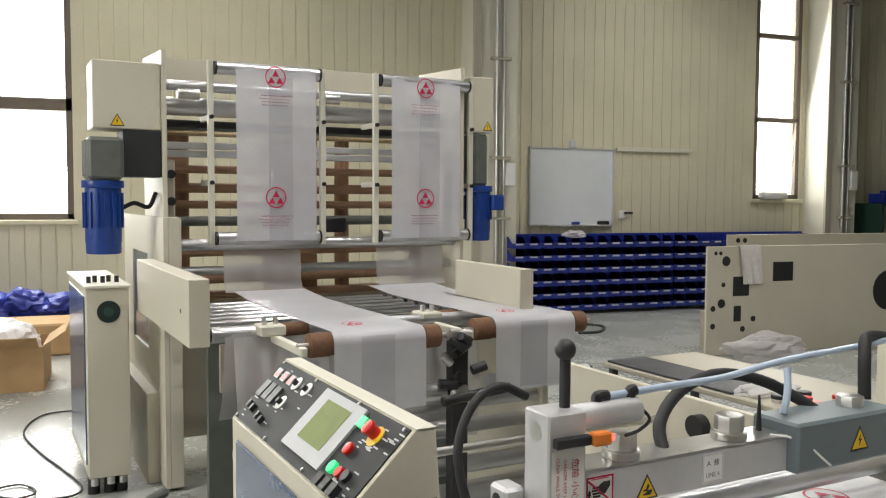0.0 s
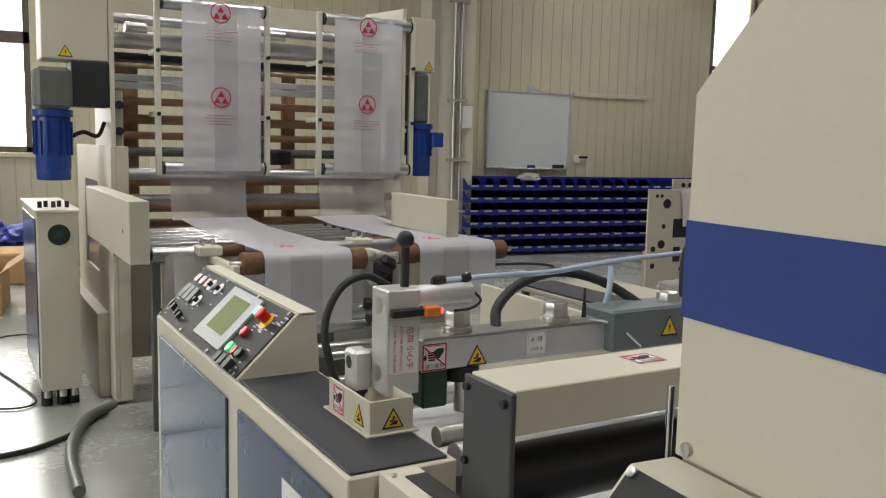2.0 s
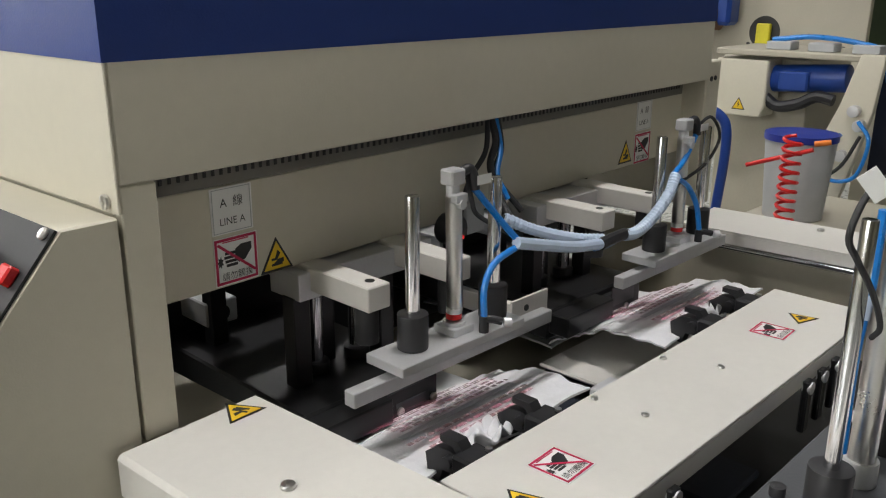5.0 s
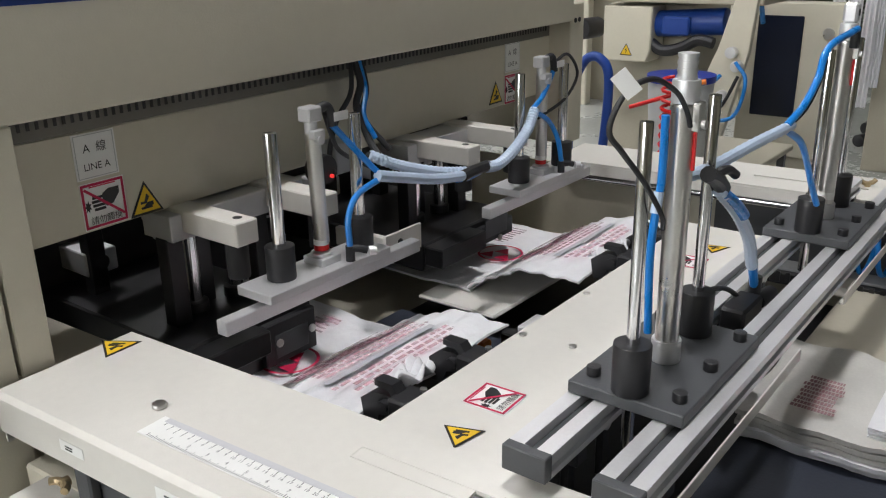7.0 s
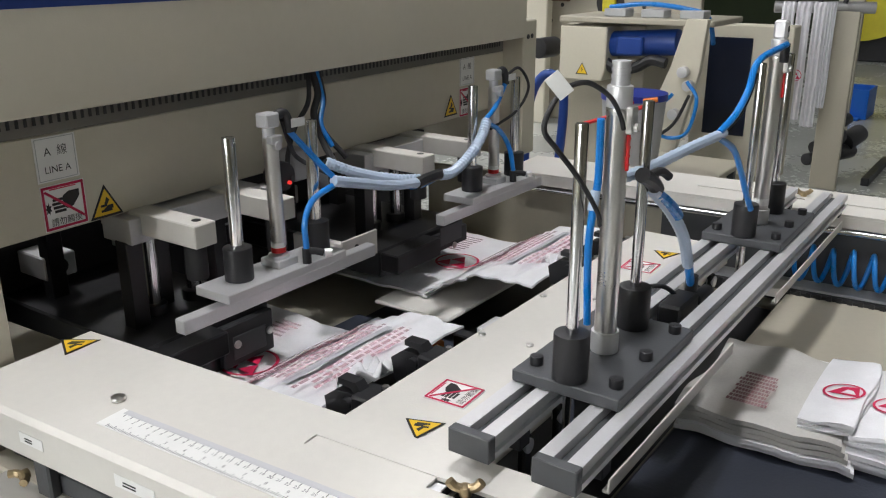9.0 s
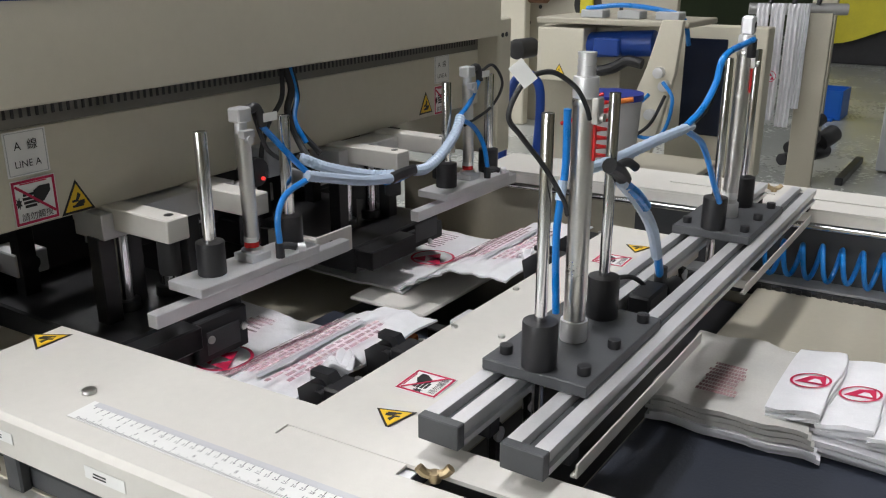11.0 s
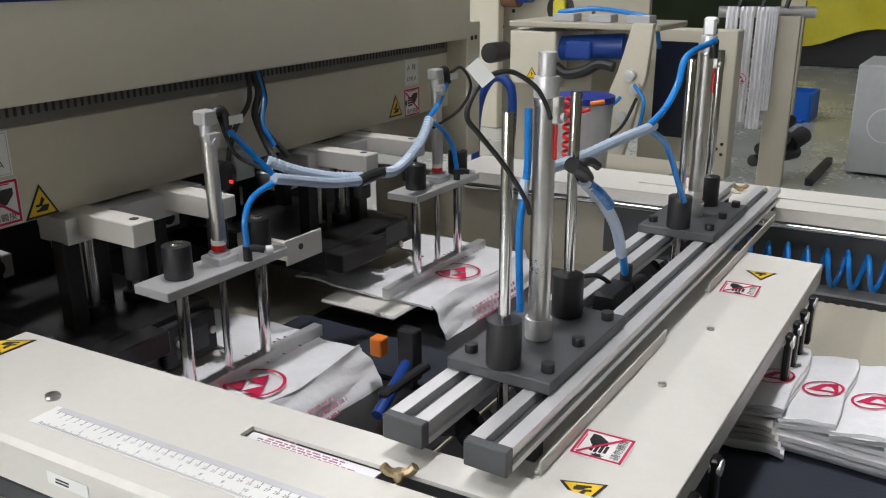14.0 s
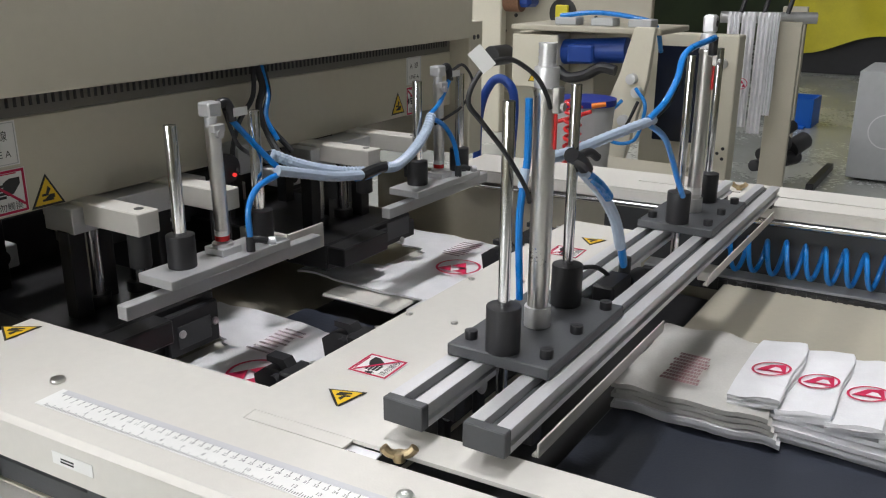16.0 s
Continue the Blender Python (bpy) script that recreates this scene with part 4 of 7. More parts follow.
    part("rod_nut", rod((1.145 + x0, -.155, 1.003), (1.145 + x0, -.155, 1.012), .0085, 6), ALU, bar)
    return th, bar


front_a, bar_a = build_front_pusher(0)
front_b, bar_b = build_front_pusher(.522)


# ---- rails across the table with two upright cylinders ----
def build_rails():
    out = []
    for y0, y1 in ((-.607, -.567), (-.687, -.648)):
        th = thing("guide_rail", "grooved aluminium guide rail with dark end cap across the table", "guide rail", (1.4, (y0 + y1) / 2, .99), "rails across the table")
        ym = (y0 + y1) / 2
        prof = [(y0, 1.006), (y1, 1.006), (y1, 1.028), (ym + .006, 1.028), (ym + .006, 1.018), (ym - .006, 1.018), (ym - .006, 1.028), (y0, 1.028), (y0, 1.02), (y0 + .004, 1.02), (y0 + .004, 1.012), (y0, 1.012)]
        part("profile", prism(prof, "x", .947, 1.935), ALU, th)
        part("end_cap", box(.936, .947, y0 - .0006, y1 + .0006, 1.0055, 1.0288, .001), GREY, th, "dark grey end cap")
        part("groove_strip", box(.948, 1.934, ym - .0055, ym + .0055, 1.0181, 1.0195), GREY, th)
        for x in (1.0, 1.94 - .02):
            part("spacer", box(x, x + .018, y0 + .006, y1 - .006, .99 if x > 1 else .9835, 1.006, .001), DARK, th)
        out.append(th)
    return out


def build_rear_pusher(dx):
    th = thing("cylinder_unit", "tall steel air cylinder between two guide rods on grey plate", "air cylinder", (1.13 + dx, -.62, 1.029), "cylinder units on the rails")
    part("mount_plate", box(1.04 + dx, 1.225 + dx, -.675, -.567, 1.0285, 1.0405, .0012), GREY, th, "dark grey mounting plate")
    for x, y in ((1.062, -.581), (1.062, -.662), (1.205, -.581), (1.205, -.662), (1.13, -.662)):
        bolt(th, (x + dx, y, 1.0405), .0065, .009)
    for x in (1.0545, 1.196):
        part("bushing", rod((x + dx, -.62, 1.0405), (x + dx, -.62, 1.086), .0165, 28, bevel=.0015), BLACK, th)
        part("guide_rod", rod((x + dx, -.62, .985), (x + dx, -.62, 1.275), .0057, 20, bevel=.001), CHROME, th)
    part("cylinder_foot", rod((1.127 + dx, -.62, 1.0405), (1.127 + dx, -.62, 1.062), .0135, 28, bevel=.001), ALU, th)
    part("cylinder", rod((1.127 + dx, -.62, 1.062), (1.127 + dx, -.62, 1.272), .0107, 32), STEEL, th, "brushed stainless air cylinder")
    bm = rod((1.127 + dx, -.62, 1.272), (1.127 + dx, -.62, 1.278), .0118, 32, bevel=.001)
    box(1.119 + dx, 1.131 + dx, -.637, -.63, 1.256, 1.28, .001, bm)
    rod((1.125 + dx, -.637, 1.262), (1.125 + dx, -.6405, 1.262), .004, 12, bm)
    part("clamp_band", bm, STEEL, th)
    part("sensor_switch", box(1.1235 + dx, 1.126 + dx, -.6335, -.6305, 1.222, 1.255, .0005), RED_PLASTIC, th, "small red sensor switch")
    if not dx:
        bm = rod((1.127, -.62, 1.278), (1.127, -.62, 1.298), .0118, 28, bevel=.002)
        head = part("cylinder_head", bm, ALU, th)
        for i in range(7):
            part("thread_ring", rod((1.127, -.62, 1.298 + i * .003), (1.127, -.62, 1.301 + i * .003), .0086 - .0006 * (i % 2), 24), ALU, head)
    else:
        bm = rod((1.127 + dx, -.62, 1.278), (1.127 + dx, -.62, 1.3), .0112, 28, bevel=.002)
        box(1.1215 + dx, 1.1385 + dx, -.629, -.611, 1.3, 1.325, .003, bm)
        part("cylinder_head", bm, ALU, th)
        part("eye", rod((1.13 + dx, -.6295, 1.313), (1.13 + dx, -.6285, 1.313), .0045, 14), INK, th)
        part("black_fitting", rod((1.10 + dx, -.635, 1.272), (1.10 + dx, -.635, 1.297), .006, 14, bevel=.001), BLACK, th)
        part("cylinder_label", rod((1.127 + dx, -.62, 1.068), (1.127 + dx, -.62, 1.078), .0109, 32), WHITE, th)
    return th


rails = build_rails()
rear_a, rear_b = build_rear_pusher(0), build_rear_pusher(.52)
# valve blocks lying between the rails
valve = thing("valve_block", "small black air valve block with fittings between the rails", "air valve", (1.32, -.6, .99))
part("body", box(1.285, 1.345, -.64, -.612, 1.0, 1.034, .003), BLACK, valve)
part("body", box(1.31, 1.40, -.628, -.61, .99, 1.012, .002), ALU, valve)
part("fitting", rod((1.355, -.626, 1.012), (1.355, -.626, 1.05), .0075, 14, bevel=.001), BLACK, valve)
part("fitting", rod((1.35, -.632, 1.022), (1.385, -.636, 1.022), .009, 14, bevel=.001), BLACK, valve)


# ---- hoses ----
def hose(name, label, runs, base):
    th = thing(name, label, "air hose", base, "air hoses")
    for pname, pts, r, mat, rib in runs:
        part(pname, tube(pts, r, 10, steps=14 if rib else 8, rib=rib), mat, th)
    return th


hose("front_hose_bundle", "blue air hoses in clear spiral wrap between the pushers", [
    ("blue_tube", [(1.170, -.162, 1.2), (1.193, -.165, 1.175), (1.222, -.172, 1.142), (1.24, -.178, 1.122)], .0042, BLUE_TUBE, 0),
    ("blue_tube", [(1.168, -.182, 1.05), (1.17, -.18, 1.085), (1.19, -.178, 1.11), (1.235, -.178, 1.122)], .0042, BLUE_TUBE, 0),
    ("spiral_wrap", [(1.227, -.18, 1.127), (1.283, -.18, 1.112), (1.345, -.18, 1.096), (1.41, -.18, 1.086)], .007, SPIRAL, .14),
    ("spiral_wrap", [(1.30, -.10, 1.128), (1.34, -.12, 1.108), (1.39, -.15, 1.092), (1.425, -.175, 1.088)], .0075, SPIRAL, .14),
    ("tee", [(1.41, -.18, 1.085), (1.425, -.18, 1.087), (1.45, -.18, 1.088), (1.475, -.178, 1.087)], .0085, BLACK, 0),
    ("blue_tube", [(1.40, -.176, 1.082), (1.43, -.175, 1.079), (1.46, -.176, 1.082)], .005, BLUE_TUBE, 0),
    ("spiral_wrap", [(1.47, -.18, 1.086), (1.503, -.18, 1.084), (1.545, -.18, 1.098), (1.585, -.18, 1.124), (1.612, -.175, 1.15)], .008, SPIRAL, .14),
    ("blue_tube", [(1.61, -.17, 1.148), (1.655, -.164, 1.165), (1.685, -.162, 1.195), (1.692, -.162, 1.205)], .0042, BLUE_TUBE, 0),
    ("blue_tube", [(1.61, -.17, 1.148), (1.66, -.17, 1.125), (1.685, -.176, 1.09), (1.69, -.182, 1.05)], .0042, BLUE_TUBE, 0),
    ("black_cable", [(1.692, -.162, 1.214), (1.74, -.16, 1.222), (1.775, -.16, 1.185), (1.735, -.16, 1.148), (1.64, -.165, 1.13)], .0026, RUBBER, 0),
    ("black_cable", [(1.16, -.16, 1.216), (1.19, -.14, 1.18), (1.225, -.12, 1.15), (1.25, -.15, 1.128)], .003, RUBBER, 0),
], (1.4, -.18, 1.09))
hose("cable_drop", "black cables and blue tubes dropping from the press", [
    ("black_cable", [(1.372, -.012, 1.243), (1.374, -.02, 1.211), (1.363, -.02, 1.178), (1.372, -.03, 1.135), (1.36, -.06, 1.11), (1.30, -.10, 1.128)], .0055, RUBBER, 0),
    ("black_cable", [(1.364, -.012, 1.243), (1.352, -.02, 1.2), (1.318, -.022, 1.165), (1.302, -.02, 1.12), (1.3, -.03, 1.09)], .0038, RUBBER, 0),
    ("blue_tube", [(1.379, -.014, 1.243), (1.38, -.024, 1.2), (1.372, -.026, 1.165), (1.38, -.04, 1.13)], .004, BLUE_TUBE, 0),
    ("black_cable", [(1.385, -.012, 1.243), (1.386, -.02, 1.2), (1.377, -.02, 1.16), (1.40, -.05, 1.11)], .0045, RUBBER, 0),
], (1.37, -.02, 1.1))
hose("rear_hose_bundle", "blue air hoses and clear wrap between the tall cylinders", [
    ("blue_tube", [(1.108, -.612, 1.27), (1.109, -.612, 1.216), (1.102, -.612, 1.19), (1.096, -.612, 1.15), (1.102, -.612, 1.075)], .0036, BLUE_TUBE, 0),
    ("tube_joint", [(1.105, -.612, 1.205), (1.103, -.612, 1.196), (1.1, -.612, 1.187)], .0046, SPIRAL, 0),
    ("spiral_wrap", [(1.14, -.61, 1.206), (1.202, -.62, 1.207), (1.304, -.625, 1.21), (1.407, -.63, 1.211)], .0056, SPIRAL, .12),
    ("blue_tube", [(1.389, -.63, 1.214), (1.44, -.632, 1.229), (1.475, -.634, 1.254), (1.5, -.635, 1.285), (1.615, -.637, 1.296)], .0042, BLUE_TUBE, 0),
    ("black_cable", [(1.395, -.63, 1.21), (1.45, -.632, 1.222), (1.482, -.634, 1.245), (1.5, -.635, 1.27)], .0018, RUBBER, 0),
    ("blue_tube", [(1.392, -.63, 1.208), (1.453, -.63, 1.183), (1.492, -.63, 1.15), (1.52, -.632, 1.115), (1.545, -.634, 1.087)], .004, BLUE_TUBE, 0),
    ("tee", [(1.168, -.63, 1.209), (1.191, -.63, 1.199), (1.208, -.63, 1.187)], .0078, BLACK, 0),
    ("tee", [(1.185, -.63, 1.205), (1.2, -.636, 1.207), (1.212, -.64, 1.2)], .0045, BLACK, 0),
    ("spiral_wrap", [(1.2, -.63, 1.187), (1.254, -.63, 1.152), (1.3, -.63, 1.112), (1.33, -.628, 1.07)], .0062, SPIRAL, .12),
    ("blue_tube", [(1.203, -.63, 1.185), (1.235, -.634, 1.166), (1.262, -.635, 1.147)], .006, BLUE_TUBE, 0),
    ("blue_tube", [(1.33, -.628, 1.075), (1.342, -.627, 1.055), (1.352, -.626, 1.04)], .005, BLUE_TUBE, 0),
    ("black_cable", [(1.112, -.632, 1.262), (1.104, -.632, 1.274), (1.08, -.634, 1.292), (1.046, -.637, 1.306), (1.014, -.64, 1.314), (.984, -.64, 1.313), (.962, -.64, 1.303), (.952, -.64, 1.287), (.972, -.64, 1.27), (1.013, -.64, 1.238), (1.06, -.635, 1.2), (1.1, -.62, 1.175)], .0021, RUBBER, 0),
    ("black_cable", [(1.345, -.62, 1.02), (1.30, -.61, 1.05), (1.25, -.60, 1.055), (1.23, -.60, 1.03), (1.26, -.605, 1.0)], .0028, RUBBER, 0),
], (1.2, -.63, 1.03))
bm = box(-.006, .006, -.0003, .0003, -.0095, .0095)
bm.transform(pose(.957, -.648, 1.319, 8, -40, -60))
solid("cable_tag", bm, WHITE, "white paper tag tied to a black cable", "tag", (.966, -.643, 1.308))
coil = []
for i in range(300):
    a = i / 18 * 2 * math.pi
    y = -.60 - i * .0018
    coil.append((1.960 - .06 * (y + .6) + .022 * math.cos(a), y, .889 + (.031 + .0015 * math.sin(i * .13)) * math.sin(a)))
solid("coiled_air_hose", tube(coil, .0044, 10, smooth=False), BLUE_TUBE, "blue coiled air hose hanging along the table side", "air hose", (1.975, -.6, .842))


# ---- the carriage with its jaws ----
def build_carriage():
    th = thing("pull_carriage", "cream sliding carriage with black jaws and two safety stickers", "carriage", (1.415, -.51, .96))
    part("plate", box(.957, 1.69, -.570, -.426, .9785, .983, .0008), CREAM_SHEET, th, "cream carriage plate")
    part("front_lip", box(.957, 1.69, -.4295, -.426, .955, .978), CREAM_SHEET, th)
    part("rear_lip", box(.957, 1.69, -.570, -.5665, .955, .978), CREAM_SHEET, th)
    part("under_beam", box(1.0, 1.66, -.54, -.46, .955, .978, .002), ALU, th)
    part("slot_cover", swung(box(.8925, .9095, -.565, -.436, .9868, .9894), ARM_SWING), CREAM_SHEET, th)
    part("slot_tongue", box(.9095, .956, -.57, -.5, .9765, .9785), CREAM_SHEET, th)
    z = .9835
    hand_sign(th, face_frame((1.0565, -.491, z), (.999, .05, 0), (-.05, .999, 0)) @ Matrix.Translation((0, -.024, 0)), .046, .048)
    warning_triangle(th, face_frame((.9955, -.499, z), (-.35, .937, 0), (-.937, -.35, 0)), .040)
    hand_sign(th, face_frame((1.523, -.495, z), (.999, .05, 0), (-.05, .999, 0)) @ Matrix.Translation((0, -.024, 0)), .046, .048)
    warning_triangle(th, face_frame((1.607, -.503, z), (-.2, .98, 0), (-.98, -.2, 0)), .040)
    for at in ((1.194, -.436, .983), (1.343, -.436, .983), (1.2, -.497, .983), (1.369, -.499, .983)):
        screw(th, at, .0045)
    jaws = []
    for x in (1.045, 1.165, 1.567, 1.687):
        part("jaw_block", box(x - .02, x + .02, -.425, -.375, .938, .960, .003), BLACK, th)
        j = prism([(-.378, .957), (-.378, .93), (-.345, .928), (-.338, .905), (-.318, .905), (-.312, .945), (-.335, .963), (-.36, .965)], "x", x - .011, x + .011)
        prism([(-.392, .955), (-.376, .955), (-.362, .972), (-.338, .974), (-.338, .984), (-.37, .984)], "x", x - .009, x + .009, j)
        rod((x - .021, -.36, .95), (x + .021, -.36, .95), .0095, 14, j)
        j.transform(Matrix.Translation((x, -.385, .944)) @ Matrix.Diagonal((.85, .78, .72, 1)) @ Matrix.Translation((-x, .385, -.95)))
        jaws.append(part("jaw", j, BLACK, th, "black hooked gripper jaw", at=(x, -.385, .95)))
        part("jaw_screw", rod((x + .012, -.40, .962), (x + .012, -.40, .965), .004, 10), STEEL, th)
    part("jaw_shaft", rod((1.0, -.405, .948), (1.712, -.405, .948), .006, 14), CHROME, th)
    part("end_block", box(1.245, 1.29, -.425, -.395, .945, .965, .002), ALU, th)
    for x in (1.055, 1.125, 1.45, 1.495, 1.54, 1.60):
        bm = box(x - .008, x + .008, -.579, -.5705, .895, .965, .002)
        rod((x, -.581, .955), (x, -.5705, .955), .008, 14, bm, 1)
        part("hanging_finger", bm, [BED, ALU], th, "black hanging finger with steel stud")
    return th, jaws


carriage, jaws = build_carriage()


# ---- bags ----
def bag_sheet(x0, x1, y0, y1, z, notch, rng, thick=.004, wave=.0025):
    """A stack of soft plastic, y0 (rear) to y1 (front); notch: cut-out between two handles at the rear."""
    nx, ny = 26, 22
    b = bmesh.new()
    grid = {}
    for i in range(nx + 1):
        for j in range(ny + 1):
            u, v = i / nx, j / ny
            y = y0 + (y1 - y0) * v
            dz = wave * (math.sin(7 * u + 3 * v + x0 * 9) + .6 * math.sin(15 * v - 5 * u)) + .001 * rng.random()
            grid[i, j] = b.verts.new((x0 + (x1 - x0) * u + .004 * math.sin(9 * v + i * .4), y + .004 * math.sin(8 * u), z + abs(dz)))
    for i in range(nx):
        for j in range(ny):
            u, v = (i + .5) / nx, (j + .5) / ny
            if notch and v < .45 and abs(u - .5) < .22 + .05 * math.cos(v * 7):
                continue
            b.faces.new((grid[i, j], grid[i + 1, j], grid[i + 1, j + 1], grid[i, j + 1]))
    loose = [v for v in b.verts if not v.link_faces]
    bmesh.ops.delete(b, geom=loose, context="VERTS")
    bmesh.ops.recalc_face_normals(b, faces=b.faces)
    top = b.faces[:]
    res = bmesh.ops.extrude_face_region(b, geom=top)
    bmesh.ops.translate(b, vec=(0, 0, -thick), verts=[g for g in res["geom"] if isinstance(g, bmesh.types.BMVert)])
    bmesh.ops.recalc_face_normals(b, faces=b.faces)
    return b


def belly(bm):
    """Bows a front panel outwards between its hinge and its free edge."""
    for v in bm.verts:
        s = min(1, max(0, (-.12 - v.co.y) / .215))
        v.co.z += .022 * math.sin(math.pi * s)


def build_bag(dx, seed):
    rng = random.Random(seed)
    x0, x1 = .985 + dx, 1.322 + dx
    th = thing("plastic_bag", "white plastic carrier bag with red ring logo and print", "plastic bag", (1.153 + dx, -.12, .853), "bags in the press")
    body = part("body", bag_sheet(x0, x1, .17, -.125, .858, True, rng), BAG, th, at=(1.153 + dx, -.12, .853))
    m = face_frame((1.15 + dx, -.075, .8605), (0, -1, 0), (1, 0, 0))
    bm = logo(m, .042, bmesh.new(), 0, .0035, 1.0)
    part("logo", bm, RED, body, "red ring logo with three triangles")
    bm = bmesh.new()
    m2 = face_frame((1.153 + dx, -.02, .8605), (0, -1, 0), (1, 0, 0))
    lines_of_print(m2, -.02, .03, .05, .14, 8, bm, 0, rng, .0038, .4)
    part("print", bm, FAINT_PINK, body)
    # front flap, held up in the jaws
    hinge = Vector((1.153 + dx, -.122, .860))
    fl = bag_sheet(x0, x1, -.12, -.215, .860, False, rng, .003, .004)
    belly(fl)
    flap = part("flap", fl, BAG, th, "front panel of the bag", at=hinge)
    # the lower half hangs from the upper one and bends further
    tail_bm = bag_sheet(x0, x1, -.2145, -.335, .860, False, rng, .003, .004)
    belly(tail_bm)
    tail = part("flap_tail", tail_bm, BAG, flap, "free lower half of the front panel", at=(1.153 + dx, -.2145, .880))
    for host in (flap, tail):
        bm = bmesh.new()
        m3 = face_frame((1.153 + dx, -.2, .8635), (1, 0, 0), (0, 1, 0))
        if host is flap:
            lines_of_print(m3, -.085, .09, .02, .05, 3, bm, 0, rng, .0055, .55)
            lines_of_print(m3, -.12, .12, -.012, .012, 3, bm, 0, rng, .0055, .55)
        else:
            lines_of_print(m3, -.11, .11, -.05, -.018, 3, bm, 0, rng, .0055, .55)
            flat(rect(-.1, .1, -.066, -.056), m3, .0003, bm, 1, .0052)
            lines_of_print(m3, -.11, .11, -.105, -.072, 3, bm, 0, rng, .0055, .5)
        belly(bm)
        part("print", bm, [FAINT_PINK, PALE_GREY], host, kind="stuff")
    lump = bag_sheet(x0 + .10, x0 + .17, -.30, -.345, .866, False, rng, .003, .012)
    part("crumpled_corner", lump, BAG, tail)
    return th, flap, tail


bag_a, flap_a, tail_a = build_bag(0, 3)
bag_b, flap_b, tail_b = build_bag(.522, 5)


def folded_bag(y_front, y_back, z, x0, x1, rng):
    """One layer of a bundle of folded bags, with a rounded, wrinkled fold."""
    b = bmesh.new()
    n, k = 24, 6
    h = .0044
    rows = []
    phase = 6 * rng.random()
    for i in range(n + 1):
        x = x0 + (x1 - x0) * i / n
        droop = .0045 * abs(2 * i / n - 1) ** 3
        sway = .0024 * math.sin(i * .33 + phase) + .004 * abs(2 * i / n - 1) ** 4
        prof = []
        for j in range(k + 1):
            a = -math.pi / 2 + math.pi * j / k
            r = h / 2 * (1 + .12 * math.sin(i * .9 + j))
            prof.append((y_front + sway - r * math.cos(a) + r, z + h / 2 + r * math.sin(a)))
        for q in (.25, .5, .75):
            prof.append((y_front + (y_back - y_front) * q, z + h * (1 + .09 * math.sin(i * .6 + q * 9 + phase))))
        prof.append((y_back, z + h * .95))
        prof.append((y_back, z))
        rows.append([b.verts.new((x + .003 * math.sin(yy * 130 + phase), yy, zz - droop)) for yy, zz in prof])
    for r0, r1 in zip(rows, rows[1:]):
        m_ = len(r0)
        for j in range(m_):
            b.faces.new((r0[j], r0[(j + 1) % m_], r1[(j + 1) % m_], r1[j]))
    b.faces.new(rows[0])
    b.faces.new(rows[-1][::-1])
    bmesh.ops.recalc_face_normals(b, faces=b.faces)
    for f in b.faces:
        f.smooth = len(f.verts) == 4
    return b


def build_stack():
    rng = random.Random(12)
    # flat, dull lead pile, then overlapping folded bundles along the belt
    lead = thing("flat_bag_pile", "pile of translucent bags, greyed for the rails' shadow, with dull red print", "plastic bags", (1.42, -.70, .846), "stacked bags")
    # upper layers are greyed: the rails' shadow sits in their colour
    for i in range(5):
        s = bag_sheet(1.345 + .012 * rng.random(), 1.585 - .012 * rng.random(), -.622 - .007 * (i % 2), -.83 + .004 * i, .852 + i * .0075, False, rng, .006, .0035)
        part("layer", s, PILE_SHADED if i > 1 else BAG, lead)
    bm = bmesh.new()
    m = face_frame((1.42, -.695, .893), (0, -1, 0), (1, 0, 0))
    lines_of_print(m, -.022, .028, -.045, .045, 9, bm, 0, rng, .001, .7)
    part("print", bm, DULL_PRINT, lead, kind="stuff")
    base = thing("bag_pile", "long overlapping pile of white bags along the belt", "plastic bags", (1.42, -1.0, .845), "stacked bags")
    for k in range(4):
        s = bag_sheet(1.353 + .025 * rng.random(), 1.585 - .014 * rng.random(), -.75 + .01 * k, -1.35, .852 + k * .0085, False, rng, .006, .0025)
        part("layer", s, BAG, base)
    for i in range(9):
        y = -.79 - i * .056
        low = thing("folded_bag_bundle", "folded white bag bundle with red ring logo", "plastic bags", (1.42, y, .886), "stacked bags")
        tilt = Matrix.Translation((0, y, .886)) @ Matrix.Rotation(radians(-9), 4, "X") @ Matrix.Translation((0, -y, -.886))
        x0, x1 = 1.368 + rng.random() * .014, 1.58 - rng.random() * .012
        for k in range(3):
            b = folded_bag(y - .034 - .0015 * rng.random(), y + .03, .886 + .0045 * k + (.003 if not i else 0), x0 + .006 * rng.random(), x1 - .008 * rng.random(), rng)
            b.transform(tilt)
            part("folded_bag", b, BAG, low)
        bm = bmesh.new()
        m = tilt @ face_frame((1.45 + .006 * rng.random(), y - .006, .9003 + (.003 if not i else 0)), (0, -1, 0), (1, 0, 0)) @ pose(0, 0, 0, 0, 0, 4)
        ring(0, 0, .024, .003, m, bm, 0, .0, ratio=.95)
        flat([(-.018, -.004), (-.002, .014), (.016, .015), (.018, -.013), (.004, -.009)], m, .0003, bm, 0, 0)
        flat([(-.003, -.004), (.004, .006), (.010, .003), (.014, -.008)], m, .0003, bm, 1, .0006)
        part("logo", bm, [RED, BAG], low, "red ring logo folded in half")


build_stack()
rng = random.Random(21)
scrap = thing("film_scrap", "printed white film showing through the table slot", "film", (.901, -.52, .96))
part("sheet", swung(box(.8925, .9095, -.575, -.4355, .983, .9845), ARM_SWING), BAG, scrap)
bm = bmesh.new()
lines_of_print(ARM_SWING @ face_frame((.901, -.44, .9846), (0, -1, 0), (1, 0, 0)), .005, .12, -.007, .007, 4, bm, 0, rng, .0003)
